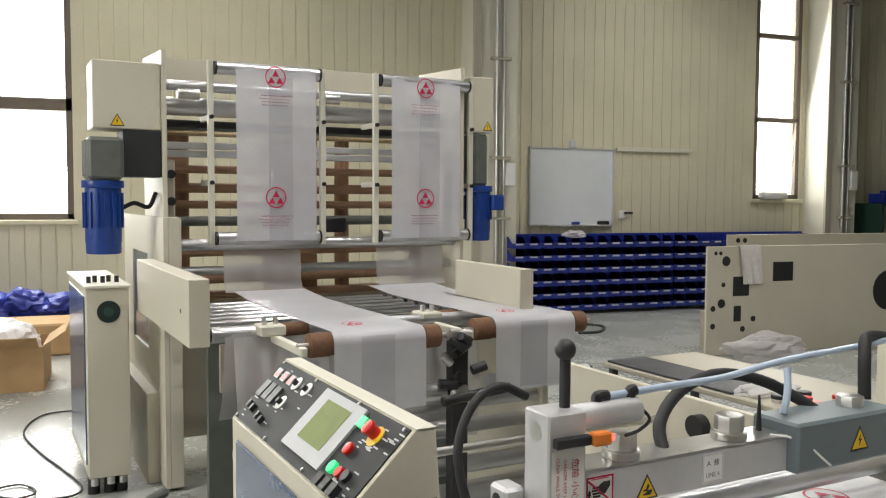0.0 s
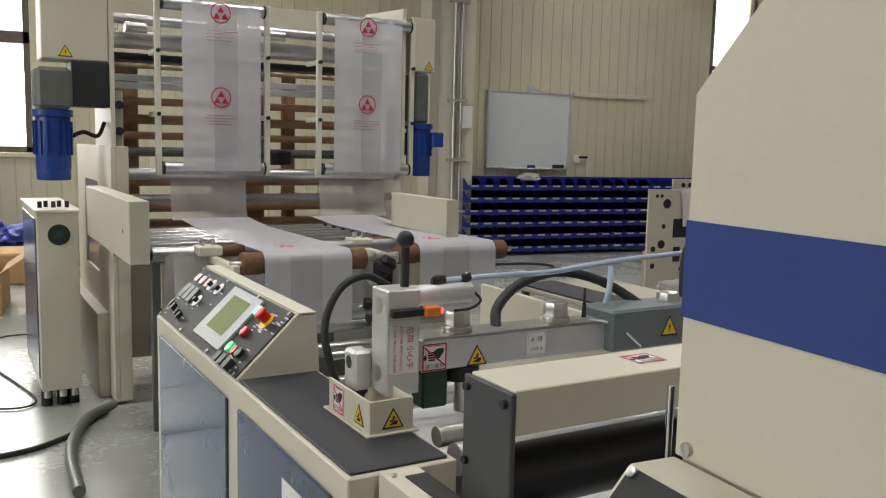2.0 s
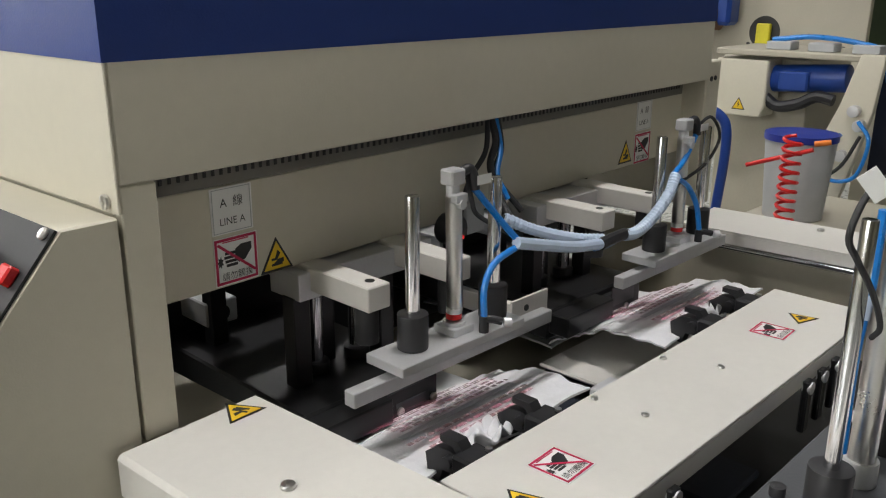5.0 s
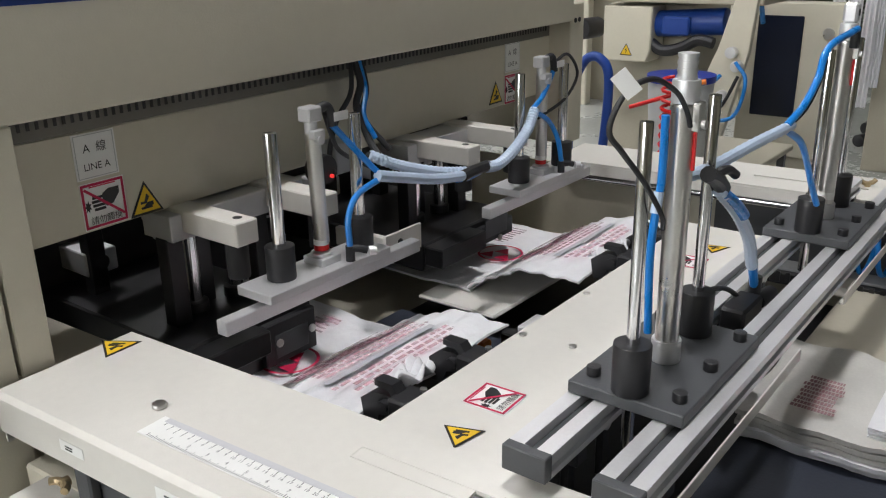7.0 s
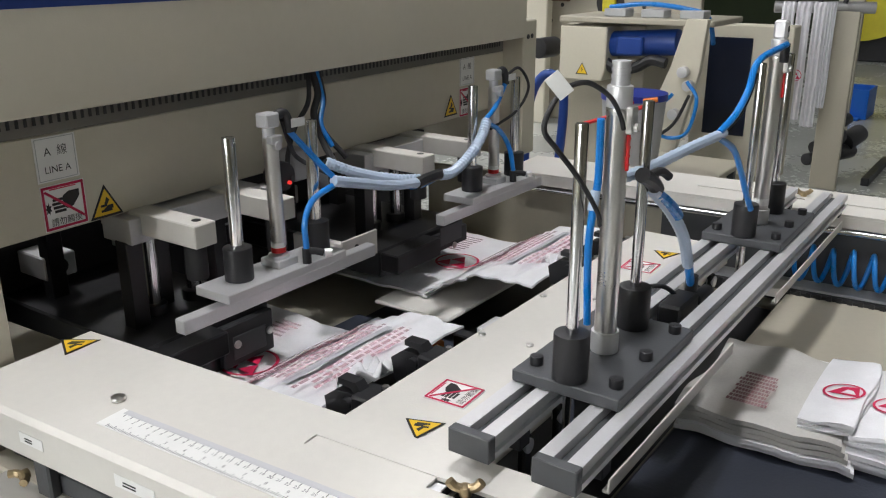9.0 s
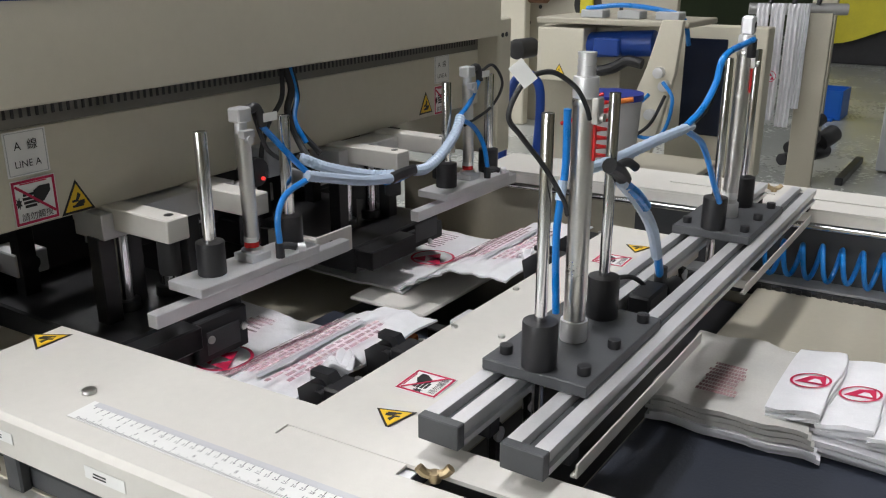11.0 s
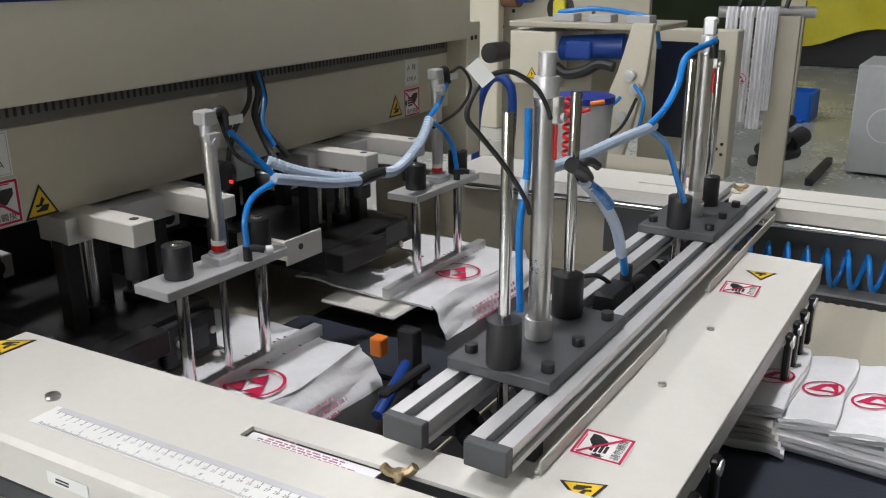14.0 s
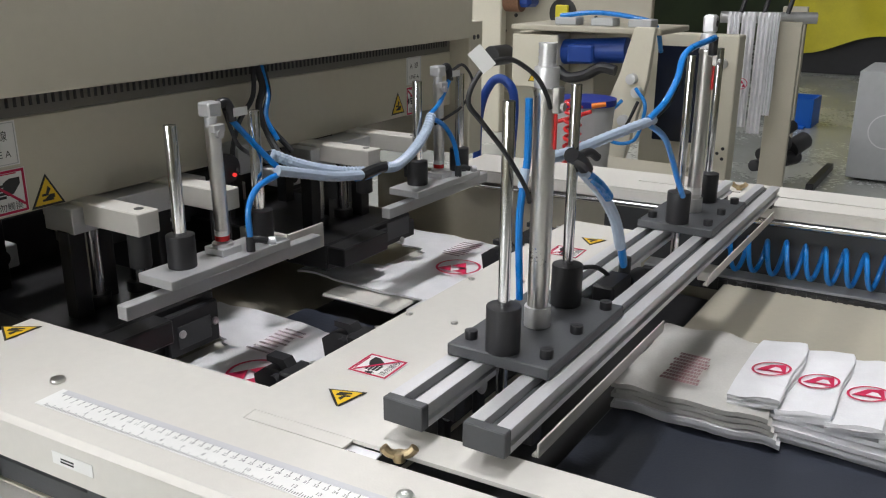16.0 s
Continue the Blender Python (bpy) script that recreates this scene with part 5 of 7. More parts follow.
part("print", bm, FAINT_PINK, scrap, kind="stuff")

# ---- the bag line behind the press: everything here is turned 8 degrees to fit the camera's view ----
PIVOT, TURNED = Vector((.62, .92, 0)), radians(8)
SPIN = Matrix.Rotation(TURNED, 3, "Z")


def turned(ob):
    ob.location = SPIN @ (BASE[ob.name] - PIVOT) + PIVOT
    ob.rotation_euler = (0, 0, TURNED)
    return ob


def build_desk():
    th = turned(thing("control_desk", "cream machine control desk with sloping switch panel and blue doors", "control desk", (.72, 1.6, 0)))
    body = part("body", box(.62, .825, .915, 2.36, .06, .979, .003), CREAM, th)
    part("plinth", box(.64, .81, .95, 2.33, 0, .06), GREY, th)
    part("desk_top", box(.628, .812, .925, 1.535, .9795, .985, .002), DESKTOP, th, "dark grey rubber desk top")
    for y0, y1 in ((.975, 1.5), (1.59, 2.3)):
        d = part("door", box(.6125, .6195, y0, y1, .12, .93, .003), GLASS_BLUE, th, "glossy blue-grey cabinet door")
        part("door_handle", box(.606, .6124, y0 + .03, y0 + .05, .5, .58, .003), BLACK, d)
    m = face_frame((.6121, 1.12, .64), (0, -1, 0), (0, 0, 1))
    bm = flat(rect(-.085, .085, 0, .24), m, .0005)
    lines_of_print(m, -.07, .07, .02, .22, 16, bm, 1, random.Random(3), .0008, .35)
    part("notice", bm, [WHITE, INK_GREY], th, "white printed notice sheet")
    prof = [(.622, .98), (.767, 1.121), (.812, 1.121), (.822, .98)]
    part("hood", prism(prof, "y", 1.54, 2.355, bevel=.002), CREAM, th)
    part("ridge", box(.768, .812, 1.538, 2.357, 1.1215, 1.125, .001), COLUMN, th)
    up = Vector((.767 - .622, 0, 1.121 - .98)).normalized()
    ln = Vector((.767 - .622, 0, 1.121 - .98)).length
    m = face_frame((.767, 2.35, 1.121), (0, -1, 0), up)
    W = .80
    pl = part("panel", flat(rect(.005, W, -ln + .004, -.003), m, .003, None, 0, .0005), PANEL, th, "anthracite switch panel")
    WC = W * 1.04
    at = lambda u, v, lift=0: m @ Vector((u * WC, -v * ln, .0036 + lift))
    n = m.to_3x3() @ Vector((0, 0, 1))
    R_ = lambda u, v, w, h: rect(u * WC - w / 2, u * WC + w / 2, -v * ln - h / 2, -v * ln + h / 2)
    for u, v in ((.02, .04), (.33, .04), (.66, .04), (.94, .05), (.94, .95), (.66, .95), (.33, .95), (.02, .95)):
        screw(pl, at(u, v), .005, n)
    for u in (.05, .115, .18):
        bm = flat(R_(u, .2, .034, .03), m, .003, None, 0, .0036)
        flat(R_(u, .2, .028, .022), m, .0006, bm, 1, .0068)
        part("digit_display", bm, [LIGHT_GREY, RED_DIGITS], pl, "small red digit display")
    for u in (.055, .11, .165):
        part("meter", flat(R_(u, .47, .036, .05), m, .008, None, 0, .0036), LIGHT_GREY if u > .2 else GREY, pl)
    for u, v in ((.23, .2), (.32, .2), (.235, .5)):
        bm = flat(disc(0, 0, .02), m @ Matrix.Translation((u * WC, -v * ln, 0)), .002, None, 0, .0036)
        rod(at(u, v, .002), at(u, v, .014), .008, 14, bm, 1, bevel=.001)
        part("dial", bm, [WHITE, BLACK], pl, "white dial with black knob")
    for u, v in ((.06, .74), (.1, .76), (.18, .8), (.22, .82)):
        part("toggle", flat(R_(u, v, .014, .02), m, .012, None, 0, .0036), BLACK, pl)
    bm = flat(rect(.445 * WC, .735 * WC, -.86 * ln, -.06 * ln), m, .006, None, 0, .0036)
    lcd = part("display_frame", bm, LIGHT_GREY, pl, "light grey display frame")
    part("display", flat(rect(.505 * WC, .675 * WC, -.70 * ln, -.17 * ln), m, .0006, None, 0, .0098), SCREEN, lcd, "dull yellow-green display")
    part("lit_button", flat(R_(.765, .2, .026, .026), m, .012, None, 0, .0036), GREEN_LAMP, pl, "glowing green button")
    part("ring_plate", rod(at(.85, .25), at(.85, .25, .002), .024, 28), YELLOW, pl, "yellow emergency ring")
    bm = rod(at(.845, .23, .002), at(.845, .23, .02), .014, 18)
    rod(at(.845, .23, .02), at(.845, .23, .03), .017, 26, bm, 0, bevel=.005)
    part("emergency_stop", bm, RED_PLASTIC, pl, "red mushroom emergency stop button")
    part("push_button", rod(at(.79, .5), at(.79, .5, .01), .014, 22, bevel=.002), RED_PLASTIC, pl, "red push button")
    part("lit_button", rod(at(.79, .74), at(.79, .74, .01), .014, 20), GREEN_LAMP, pl, "glowing green button")
    part("push_button", rod(at(.835, .74), at(.835, .74, .01), .012, 20), RED_PLASTIC, pl)
    part("push_button", rod(at(.875, .73), at(.875, .73, .01), .013, 20), BLACK, pl)
    for u in (.79, .835, .88):
        part("switch", flat(R_(u, .91, .024, .028), m, .016, None, 0, .0036), BLACK, pl)
    bars = bmesh.new()
    rng = random.Random(5)
    for i in range(46):
        u = rng.choice((rng.uniform(.04, .38), rng.uniform(.76, .95)))
        v = rng.uniform(.08, .95)
        w = .01 + .02 * rng.random()
        flat(R_(u, v, w, .0035), m, .0003, bars, 0, .0037)
    part("lettering", bars, INK_GREY, pl, kind="stuff")


beat_hoses = []


def build_seal():
    """Sealing head: steel post block, cross beam, tray, knobs and hoses."""
    th = turned(thing("sealing_unit", "steel sealing bar on a post with stickers and black hoses", "sealing unit", (1.3, 1.2, 0)))
    post = part("post_block", box(.797, .870, 1.14, 1.208, 1.03, 1.238, .003), ALU, th, "grey aluminium post block")
    for z in (1.205, 1.07):
        part("bore", rod((.7965, 1.175, z), (.798, 1.175, z), .016, 20), STEEL, post)
    m = face_frame((.834, 1.1395, 1.073), (1, 0, 0), (0, 0, 1))
    bm = flat(rect(-.031, .031, 0, .106), m, .0004)
    mm = m @ Matrix.Translation((-.02, .05, 0)) @ pose(0, 0, 0, 0, 0, -90)
    letters("CLEAR WHILE TURNING", .0085, mm, bm, 1, .0008)
    letters("DANGER KEEP HANDS", .0085, mm @ Matrix.Translation((0, .014, 0)), bm, 1, .0008)
    letters("危險 小心手", .016, mm @ Matrix.Translation((0, .033, 0)), bm, 1, .0008)
    part("danger_label", bm, [WHITE, RED], post, "white label with red warning text")
    part("sensor_arm", box(.803, .87, 1.125, 1.1385, 1.186, 1.202, .002), BLACK, th)
    part("photo_sensor", box(.8702, .905, 1.118, 1.138, 1.184, 1.205, .003), ORANGE, th, "orange photo sensor")
    part("sensor_lamp", rod((.905, 1.128, 1.194), (.912, 1.128, 1.194), .006, 12), RED_LAMP, th, "glowing red sensor lamp")
    bm = rod((.852, 1.175, 1.236), (.852, 1.175, 1.318), .009, 16)
    part("lever", bm, BLACK, th)
    bm = bmesh.new()
    bmesh.ops.create_uvsphere(bm, u_segments=20, v_segments=12, radius=.0175)
    bm.transform(Matrix.Translation((.852, 1.175, 1.331)))
    part("lever_ball", bm, BLACK, th, "black ball knob")
    part("side_cylinder", rod((.8705, 1.185, 1.216), (1.01, 1.185, 1.216), .021, 24, bevel=.003), ALU, th, "aluminium side cylinder")
    part("bracket", box(.757, .7965, 1.2, 1.25, 1.03, 1.11, .006), ALU, th, "aluminium pivot bracket")
    part("pivot_hole", rod((.7565, 1.225, 1.085), (.758, 1.225, 1.085), .013, 20), INK, th)
    part("beam", box(.89, 2.12, 1.165, 1.235, 1.062, 1.128, .003), ALU, th, "grey steel sealing beam")
    part("beam_top", box(.892, 2.118, 1.163, 1.237, 1.1285, 1.1315, .001), STEEL, th)
    hand_sign(th, face_frame((.917, 1.1645, 1.0625), (1, 0, 0), (0, 0, 1)), .058, .058)
    warning_triangle(th, face_frame((1.018, 1.1645, 1.064), (1, 0, 0), (0, 0, 1)), .05)
    line_sign(th, face_frame((1.17, 1.1645, 1.07), (1, 0, 0), (0, 0, 1)), .05, .052)
    part("cover_box", box(1.36, 1.66, 1.14, 1.25, 1.06, 1.155, .006), COVER_BLUE, th, "pale blue-grey cover box")
    warning_triangle(th, face_frame((1.535, 1.1395, 1.085), (1, 0, 0), (0, 0, 1)), .055, "bolt")
    for x in (.99, 1.245, 1.585, 1.8):
        k = rod((x, 1.2, 1.1315), (x, 1.2, 1.145), .033, 20, bevel=.003)
        rod((x, 1.2, 1.145), (x, 1.2, 1.176), .027, 8, k, bevel=.004)
        part("adjuster_knob", k, STEEL, th, "polished adjuster knob")
    beat_hoses.append(part("hose", tube([(1.09, 1.2, 1.115), (1.122, 1.2, 1.183), (1.213, 1.2, 1.243), (1.333, 1.2, 1.269), (1.44, 1.2, 1.237), (1.515, 1.2, 1.167), (1.537, 1.2, 1.12)], .0115, 14, rib=.04), RUBBER, th, "thick black hose", at=(1.31, 1.2, 1.115)))
    part("hose", tube([(1.66, 1.22, 1.155), (1.67, 1.23, 1.24), (1.72, 1.26, 1.275), (1.85, 1.3, 1.26)], .013, 12), RUBBER, th)
    part("air_line", tube([(.95, 1.19, 1.242), (1.1, 1.2, 1.243), (1.25, 1.22, 1.24), (1.45, 1.25, 1.25), (1.75, 1.26, 1.262), (2.0, 1.3, 1.27)], .0065, 10), SPIRAL, th, "pale blue air line")
    part("air_fitting", tube([(.93, 1.19, 1.225), (.93, 1.19, 1.243), (.95, 1.19, 1.243)], .01, 10), BLACK, th)
    part("air_fitting", tube([(1.0, 1.19, 1.225), (1.0, 1.19, 1.245), (1.01, 1.19, 1.247)], .01, 10), BLACK, th)
    part("cable", tube([(1.0, 1.19, 1.23), (1.03, 1.175, 1.2), (1.0, 1.165, 1.185), (.945, 1.135, 1.19)], .003, 8), RUBBER, th)
    part("air_line", tube([(1.39, 1.2, 1.16), (1.40, 1.2, 1.2), (1.41, 1.21, 1.245)], .007, 10), SPIRAL, th)
    part("spike", rod((1.335, 1.21, 1.13), (1.335, 1.21, 1.2), .006, 12, r2=.002), BLACK, th)
    part("cable", tube([(1.32, 1.17, 1.135), (1.38, 1.15, 1.12), (1.44, 1.13, 1.07)], .0025, 8), WHITE, th)
    part("hose", tube([(.78, 1.34, 1.0), (.76, 1.36, 1.12), (.80, 1.38, 1.2), (.87, 1.4, 1.225), (.93, 1.4, 1.2)], .0085, 12), RUBBER, th)
    tr = part("tray", box(.728, .817, 1.064, 1.07, .986, 1.05, .001), CREAM, th, "cream guard tray")
    part("tray_side", box(.728, .7325, 1.0705, 1.255, .986, 1.05, .001), CREAM, th)
    part("tray_side", box(.8125, .817, 1.0705, 1.255, .986, 1.05, .001), CREAM, th)
    part("tray_floor", box(.72, .827, 1.056, 1.265, .985, .989, .001), CREAM, th)
    warning_triangle(th, face_frame((.775, 1.0635, .996), (1, 0, 0), (0, 0, 1)), .045)
    warning_triangle(th, face_frame((.7275, 1.11, .996), (0, -1, 0), (0, 0, 1)), .045)
    hand_sign(th, face_frame((.7275, 1.205, .99), (0, -1, 0), (0, 0, 1)), .05, .054)
    part("foot_stand", box(.76, .84, 1.12, 1.3, .2, .974, .004), DRAB, th)
    part("green_foot", box(.9, .96, 1.18, 1.23, .98, 1.061, .004), GREENISH, th)
    part("lower_knob", rod((1.0, 1.2, 1.03), (1.0, 1.2, 1.061), .04, 20, bevel=.004), BLACK, th)
    part("lower_stem", rod((1.0, 1.2, .96), (1.0, 1.2, 1.03), .012, 14), STEEL, th)
    for y, z, r, mat in ((1.05, .97, .02, STEEL), (.98, .95, .03, ROLLER), (1.35, .95, .025, ROLLER)):
        part("roller", rod((.86, y, z), (2.15, y, z), r, 18), mat, th)
    part("far_stand", box(2.1, 2.16, 1.1, 1.3, .2, 1.06, .004), DRAB, th)


def build_mid():
    """Cream fan box with its dark end plate, the side arm with a hand wheel, and rollers."""
    th = turned(thing("roller_cover", "cream roller cover with dark end plate behind the press", "machine cover", (1.3, .7, 0)))
    part("cover", box(.762, 2.1, .66, .778, 1.108, 1.175, .002), CREAM, th)
    ep = part("end_plate", box(.752, .7615, .655, .783, .93, 1.172, .002), GREY, th, "dark grey end plate")
    for y, z in ((.67, 1.155), (.77, 1.155), (.67, .99), (.77, 1.04)):
        part("socket_bolt", rod((.752, y, z), (.745, y, z), .0065, 12), BLACK, ep)
    m = face_frame((1.06, .70, 1.1755), (1, 0, 0), (0, 1, 0))
    hand_sign(th, m, .06, .05)
    part("post", rod((1.0, .6, .95), (1.0, .6, 1.17), .006, 12), CHROME, th)
    part("post_foot", rod((1.0, .6, .95), (1.0, .6, 1.0), .017, 16), BLACK, th)
    part("roller", rod((.77, .72, 1.02), (2.1, .72, 1.02), .05, 28), BED, th, "black rubber roller")
    part("roller", rod((.77, .60, .97), (2.1, .60, .97), .028, 24), ROLLER, th)
    part("frame_plate", box(.755, .775, .3, .95, .2, .93, .003), CREAM, th)
    part("frame_plate", box(2.1, 2.13, .3, 1.5, .2, 1.2, .003), CREAM, th)
    part("web_table", box(.8, 2.08, .36, 1.5, .87, .885, .002), BED, th)
    for x0 in (.93, 1.5):
        w = part("film_web", box(x0, x0 + .44, .37, 1.6, .893, .896), BAG, th, "white printed film web")
        for y in (.55, 1.35):
            part("logo", logo(face_frame((x0 + .22, y, .8965), (1, 0, 0), (0, 1, 0)), .05, bmesh.new(), 0, .0006), RED, w)
    for x in (.86, 1.42):
        part("clamp_bar", box(x, x + .3, 1.42, 1.44, .94, .965, .004), BLACK, th)
    arm = turned(thing("hand_wheel_box", "cream side box with black hand wheel and blue stripe", "wheel box", (.72, .7, 0)))
    bx = part("box", box(.672, .742, .5, .91, .9, .985, .002), CREAM, arm)
    part("slot", box(.70, .738, .72, .87, .9852, .987), INK, arm)
    part("slot", box(.6705, .6722, .75, .85, .93, .962), INK, arm)
    part("panel", box(.675, .742, .5, .915, .2, .895, .002), CREAM, arm)
    part("stripe", box(.673, .676, .5, .912, .72, .86), BLUE, arm, "dark blue painted band")
    wing(arm, (.672, .79, .975), (-1, 0, 0))
    screw(arm, (.685, .88, .985), .006)
    w = rod((.625, .80, .93), (.645, .80, .93), .042, 30, bevel=.006)
    rod((.645, .80, .93), (.68, .78, .93), .012, 14, w)
    part("hand_wheel", w, BLACK, arm, "black hand wheel")
    bm = bmesh.new()
    ring(0, 0, .027, .005, face_frame((.6245, .80, .93), (0, -1, 0), (0, 0, 1)), bm, 0, .0005)
    part("wheel_mark", bm, GREEN_PLASTIC, arm, "green ring on the wheel")
    m = face_frame((.6715, .6, .955), (0, -1, 0), (0, 0, 1))
    part("small_label", flat(rect(-.03, .03, -.01, .01), m, .0005), WHITE, arm)


def film_sheet(pts, x0, x1, thick=.0015, waves=0.0, seed=0):
    """A web led over points (y, z), x0 to x1 wide."""
    b = bmesh.new()
    rows = []
    nx = 14
    for k, (y, z) in enumerate(pts):
        rows.append([b.verts.new((x0 + (x1 - x0) * i / nx, y + waves * math.sin(i * 1.3 + k * .6 + seed), z)) for i in range(nx + 1)])
    for a, c in zip(rows, rows[1:]):
        for i in range(nx):
            b.faces.new((a[i], a[i + 1], c[i + 1], c[i]))
    return b


def build_unwind():
    """The rolls and webs before the tower."""
    th = turned(thing("web_roller_frame", "steel web rollers between two cream side arms", "roller frame", (1.6, 3.9, 0)))
    part("left_arm", box(.75, .836, 3.55, 4.85, .965, 1.243, .004), CREAM, th, "cream side arm")
    part("arm_screw", rod((.7495, 3.7, 1.1), (.7485, 3.7, 1.1), .01, 12), DARK, th)
    part("right_arm", box(2.37, 2.405, 3.55, 4.27, 1.03, 1.23, .004), CREAM, th, "cream side arm")
    part("arm_front", box(2.33, 2.4045, 3.545, 3.549, 1.03, 1.23), CREAM, th)
    part("front_roller", rod((.87, 3.69, .99), (2.4, 3.69, .99), .034, 26), ROLLER, th)
    part("roller_end", rod((.837, 3.69, .99), (.869, 3.69, .99), .03, 16), BLACK, th)
    for i in range(6):
        y = 3.88 + i * .135
        part("roller", rod((.84, y, 1.005), (2.62, y, 1.005), .019, 18), CHROME, th)
        for x in (1.6, 2.05):
            part("roller_collar", rod((x, y, 1.005), (x + .02, y, 1.005), .022, 14), BLACK, th)
    part("lower_panel", box(.93, 1.5, 3.78, 3.8, .72, .93, .002), DRAB, th)
    for z, y, r in ((.2, 3.5, .05), (.36, 3.42, .04), (.5, 3.55, .035), (.64, 3.45, .03)):
        part("lower_roller", rod((.93, y, z), (2.4, y, z), r, 20), ROLLER, th)
    # added backing: blocks the pale floor in place of unmodelled drive parts
    part("drive_backing", box(.96, 2.35, 4.15, 4.19, .0, .93, .003), GEAR_GREY, th, "added backing panel standing in for dark machinery behind the lower rollers")
    for k in range(5):
        p = Vector((1.0 + .02 * (k % 2), 3.5 + .03 * k, .2 + .12 * k))
        part("drive_part", rod(p, p + Vector((.1 + .05 * (k % 3), .02, .03)), .03 + .008 * (k % 3), 14, bevel=.004), DARK if k % 2 else GREY, th)
    sag = part("sagging_web", film_sheet([(3.66, 1.0), (3.655, .97), (3.68, .84), (3.72, .70), (3.78, .60)], .92, 1.62, waves=.006, seed=9), FILM_THIN, th, "hazy film sagging under the front roller")
    part("logo", logo(face_frame((1.06, 3.668, .80), (1, 0, 0), (0, .3, 1)), .04, bmesh.new()), FAINT_PINK, sag)
    part("frame_foot", box(2.36, 2.4, 3.4, 4.9, 0, 1.03, .004), CREAM, th)
    for p, q, r in (((.99, 3.3, .12), (1.02, 3.36, .55), .03), ((1.02, 3.36, .5), (1.06, 3.4, .78), .016)):
        part("strut", rod(p, q, r, 14), GREY, th)
    part("hinge_block", box(.97, 1.05, 3.3, 3.42, .62, .8, .01), BLACK, th)
    part("sensor_block", box(.93, .98, 3.35, 3.45, .6, .72, .006), BLACK, th)
    for z in (.63, .69):
        part("sensor_lamp", rod((.955, 3.348, z), (.955, 3.34, z), .008, 10), RED_LAMP, th, "glowing red sensor lamp")
    # two cork-ended rolls carrying the white webs
    for n, (x0, x1, y, s0, s1) in enumerate(((1.255, 1.665, 3.3, 1.165, 1.745), (2.06, 2.50, 3.38, 1.965, 2.575))):
        r = turned(thing("web_roll", "roller with brown cork sleeves carrying a white web", "roller", ((s0 + s1) / 2, y, .985), "cork-sleeved rollers"))
        part("shaft", rod((s0 - .05, y, .985), (s1 + .05, y, .985), .012, 14), STEEL, r)
        for a, b_ in ((s0, x0 - .006), (x1 + .006, s1)):
            part("cork_sleeve", rod((a, y, .985), (b_, y, .985), .05, 26, bevel=.004), CORK, r)
        part("core", rod((x0 - .005, y, .985), (x1 + .005, y, .985), .046, 26), CORK, r)
        part("side_bracket", box(s0 - .05, s0 - .02, y - .05, y + .42, .95, .985, .004), COLUMN, r)
        part("bracket_block", box(s0 - .11, s0 + .0, y + .28, y + .40, .985, 1.03, .006), COLUMN, r)
        part("rear_sleeve", rod((s0 - .05, y + .36, 1.0), (s0 + .12, y + .36, 1.0), .03, 18), CORK, r)
        for dx in (-.08, -.03):
            part("thumb_screw", rod((s0 + dx, y + .34, 1.03), (s0 + dx, y + .34, 1.06), .012, 10), STEEL, r)
        web = turned(thing("film_web", "white printed film web running over rollers", "film", ((x0 + x1) / 2, y, .7), "film webs"))
        arc = [(y - .052 * math.cos(a), .985 + .052 * math.sin(a)) for a in (0, .3, .6, .9, 1.2, 1.5)]
        pts = [(y - .052, .70), (y - .053, .8), (y - .052, .9)] + arc + [(y + .4, 1.034), (4.0, 1.03), (4.45, 1.03), (4.8, 1.05)]
        part("web", film_sheet(pts, x0, x1, waves=.0015, seed=n), FILM_CLEAR, web)
        bm = bmesh.new()
        flat(rect(-.06, .09, -.27, .03), face_frame(((x0 + x1) / 2 - .03, y - .0545, .985), (1, 0, 0), (0, 0, 1)), .0004, bm, 0)
        part("grey_band", bm, FILM_BAND, web, "faint grey printed band")
        front_prints.append(part("logo", logo(face_frame(((x0 + x1) / 2 - .05, y - .0565, .90), (1, 0, 0), (0, 0, 1)), .045, bmesh.new()), RED, web, "red ring logo with three triangles", at=((x0 + x1) / 2, y, .9)))
        lr = turned(thing("lower_roller", "white roller guiding the web down", "roller", ((x0 + x1) / 2, y - .02, .72), "lower rollers"))
        part("tube", rod((x0 - .02, y, .735), (x1 + .11, y, .735), .04, 22), ROLLER, lr)
        part("end_cap", rod((x1 + .11, y, .735), (x1 + .13, y, .735), .034, 18), BLACK, lr)
        hang = turned(thing("hanging_film", "thin film hanging under the rollers", "film", ((x0 + x1) / 2, y + .3, .5), "film webs"))
        part("sheet", film_sheet([(y + .35, .98), (y + .3, .7), (y + .32, .4)], x0 - .3, x0 + .12, waves=.008, seed=n + 3), FILM_THIN, hang)
    # black clamps between the rolls
    cl = turned(thing("roller_clamp", "cluster of black clamps and levers between the rollers", "clamp", (1.85, 3.3, .3)))
    part("stand", box(1.82, 1.9, 3.3, 3.36, 0, .95, .004), BLACK, cl)
    rng = random.Random(6)
    for i in range(9):
        p = Vector((1.78 + .03 * (i % 4), 3.22 + .02 * (i % 3), .74 + .032 * i))
        part("clamp_part", rod(p, p + Vector((rng.uniform(-.08, .12), rng.uniform(-.05, .05), rng.uniform(-.03, .06))), .016 + .008 * rng.random(), 12, bevel=.003), BLACK if i % 4 else STEEL, cl)
    part("cross_shaft", rod((1.72, 3.2, .72), (2.05, 3.2, .75), .022, 14), BLACK, cl)
    # side wall of the next section and a dark mat beside it
    sp = turned(thing("side_plate", "long cream machine side plate", "machine frame", (2.2, 2.4, 0)))
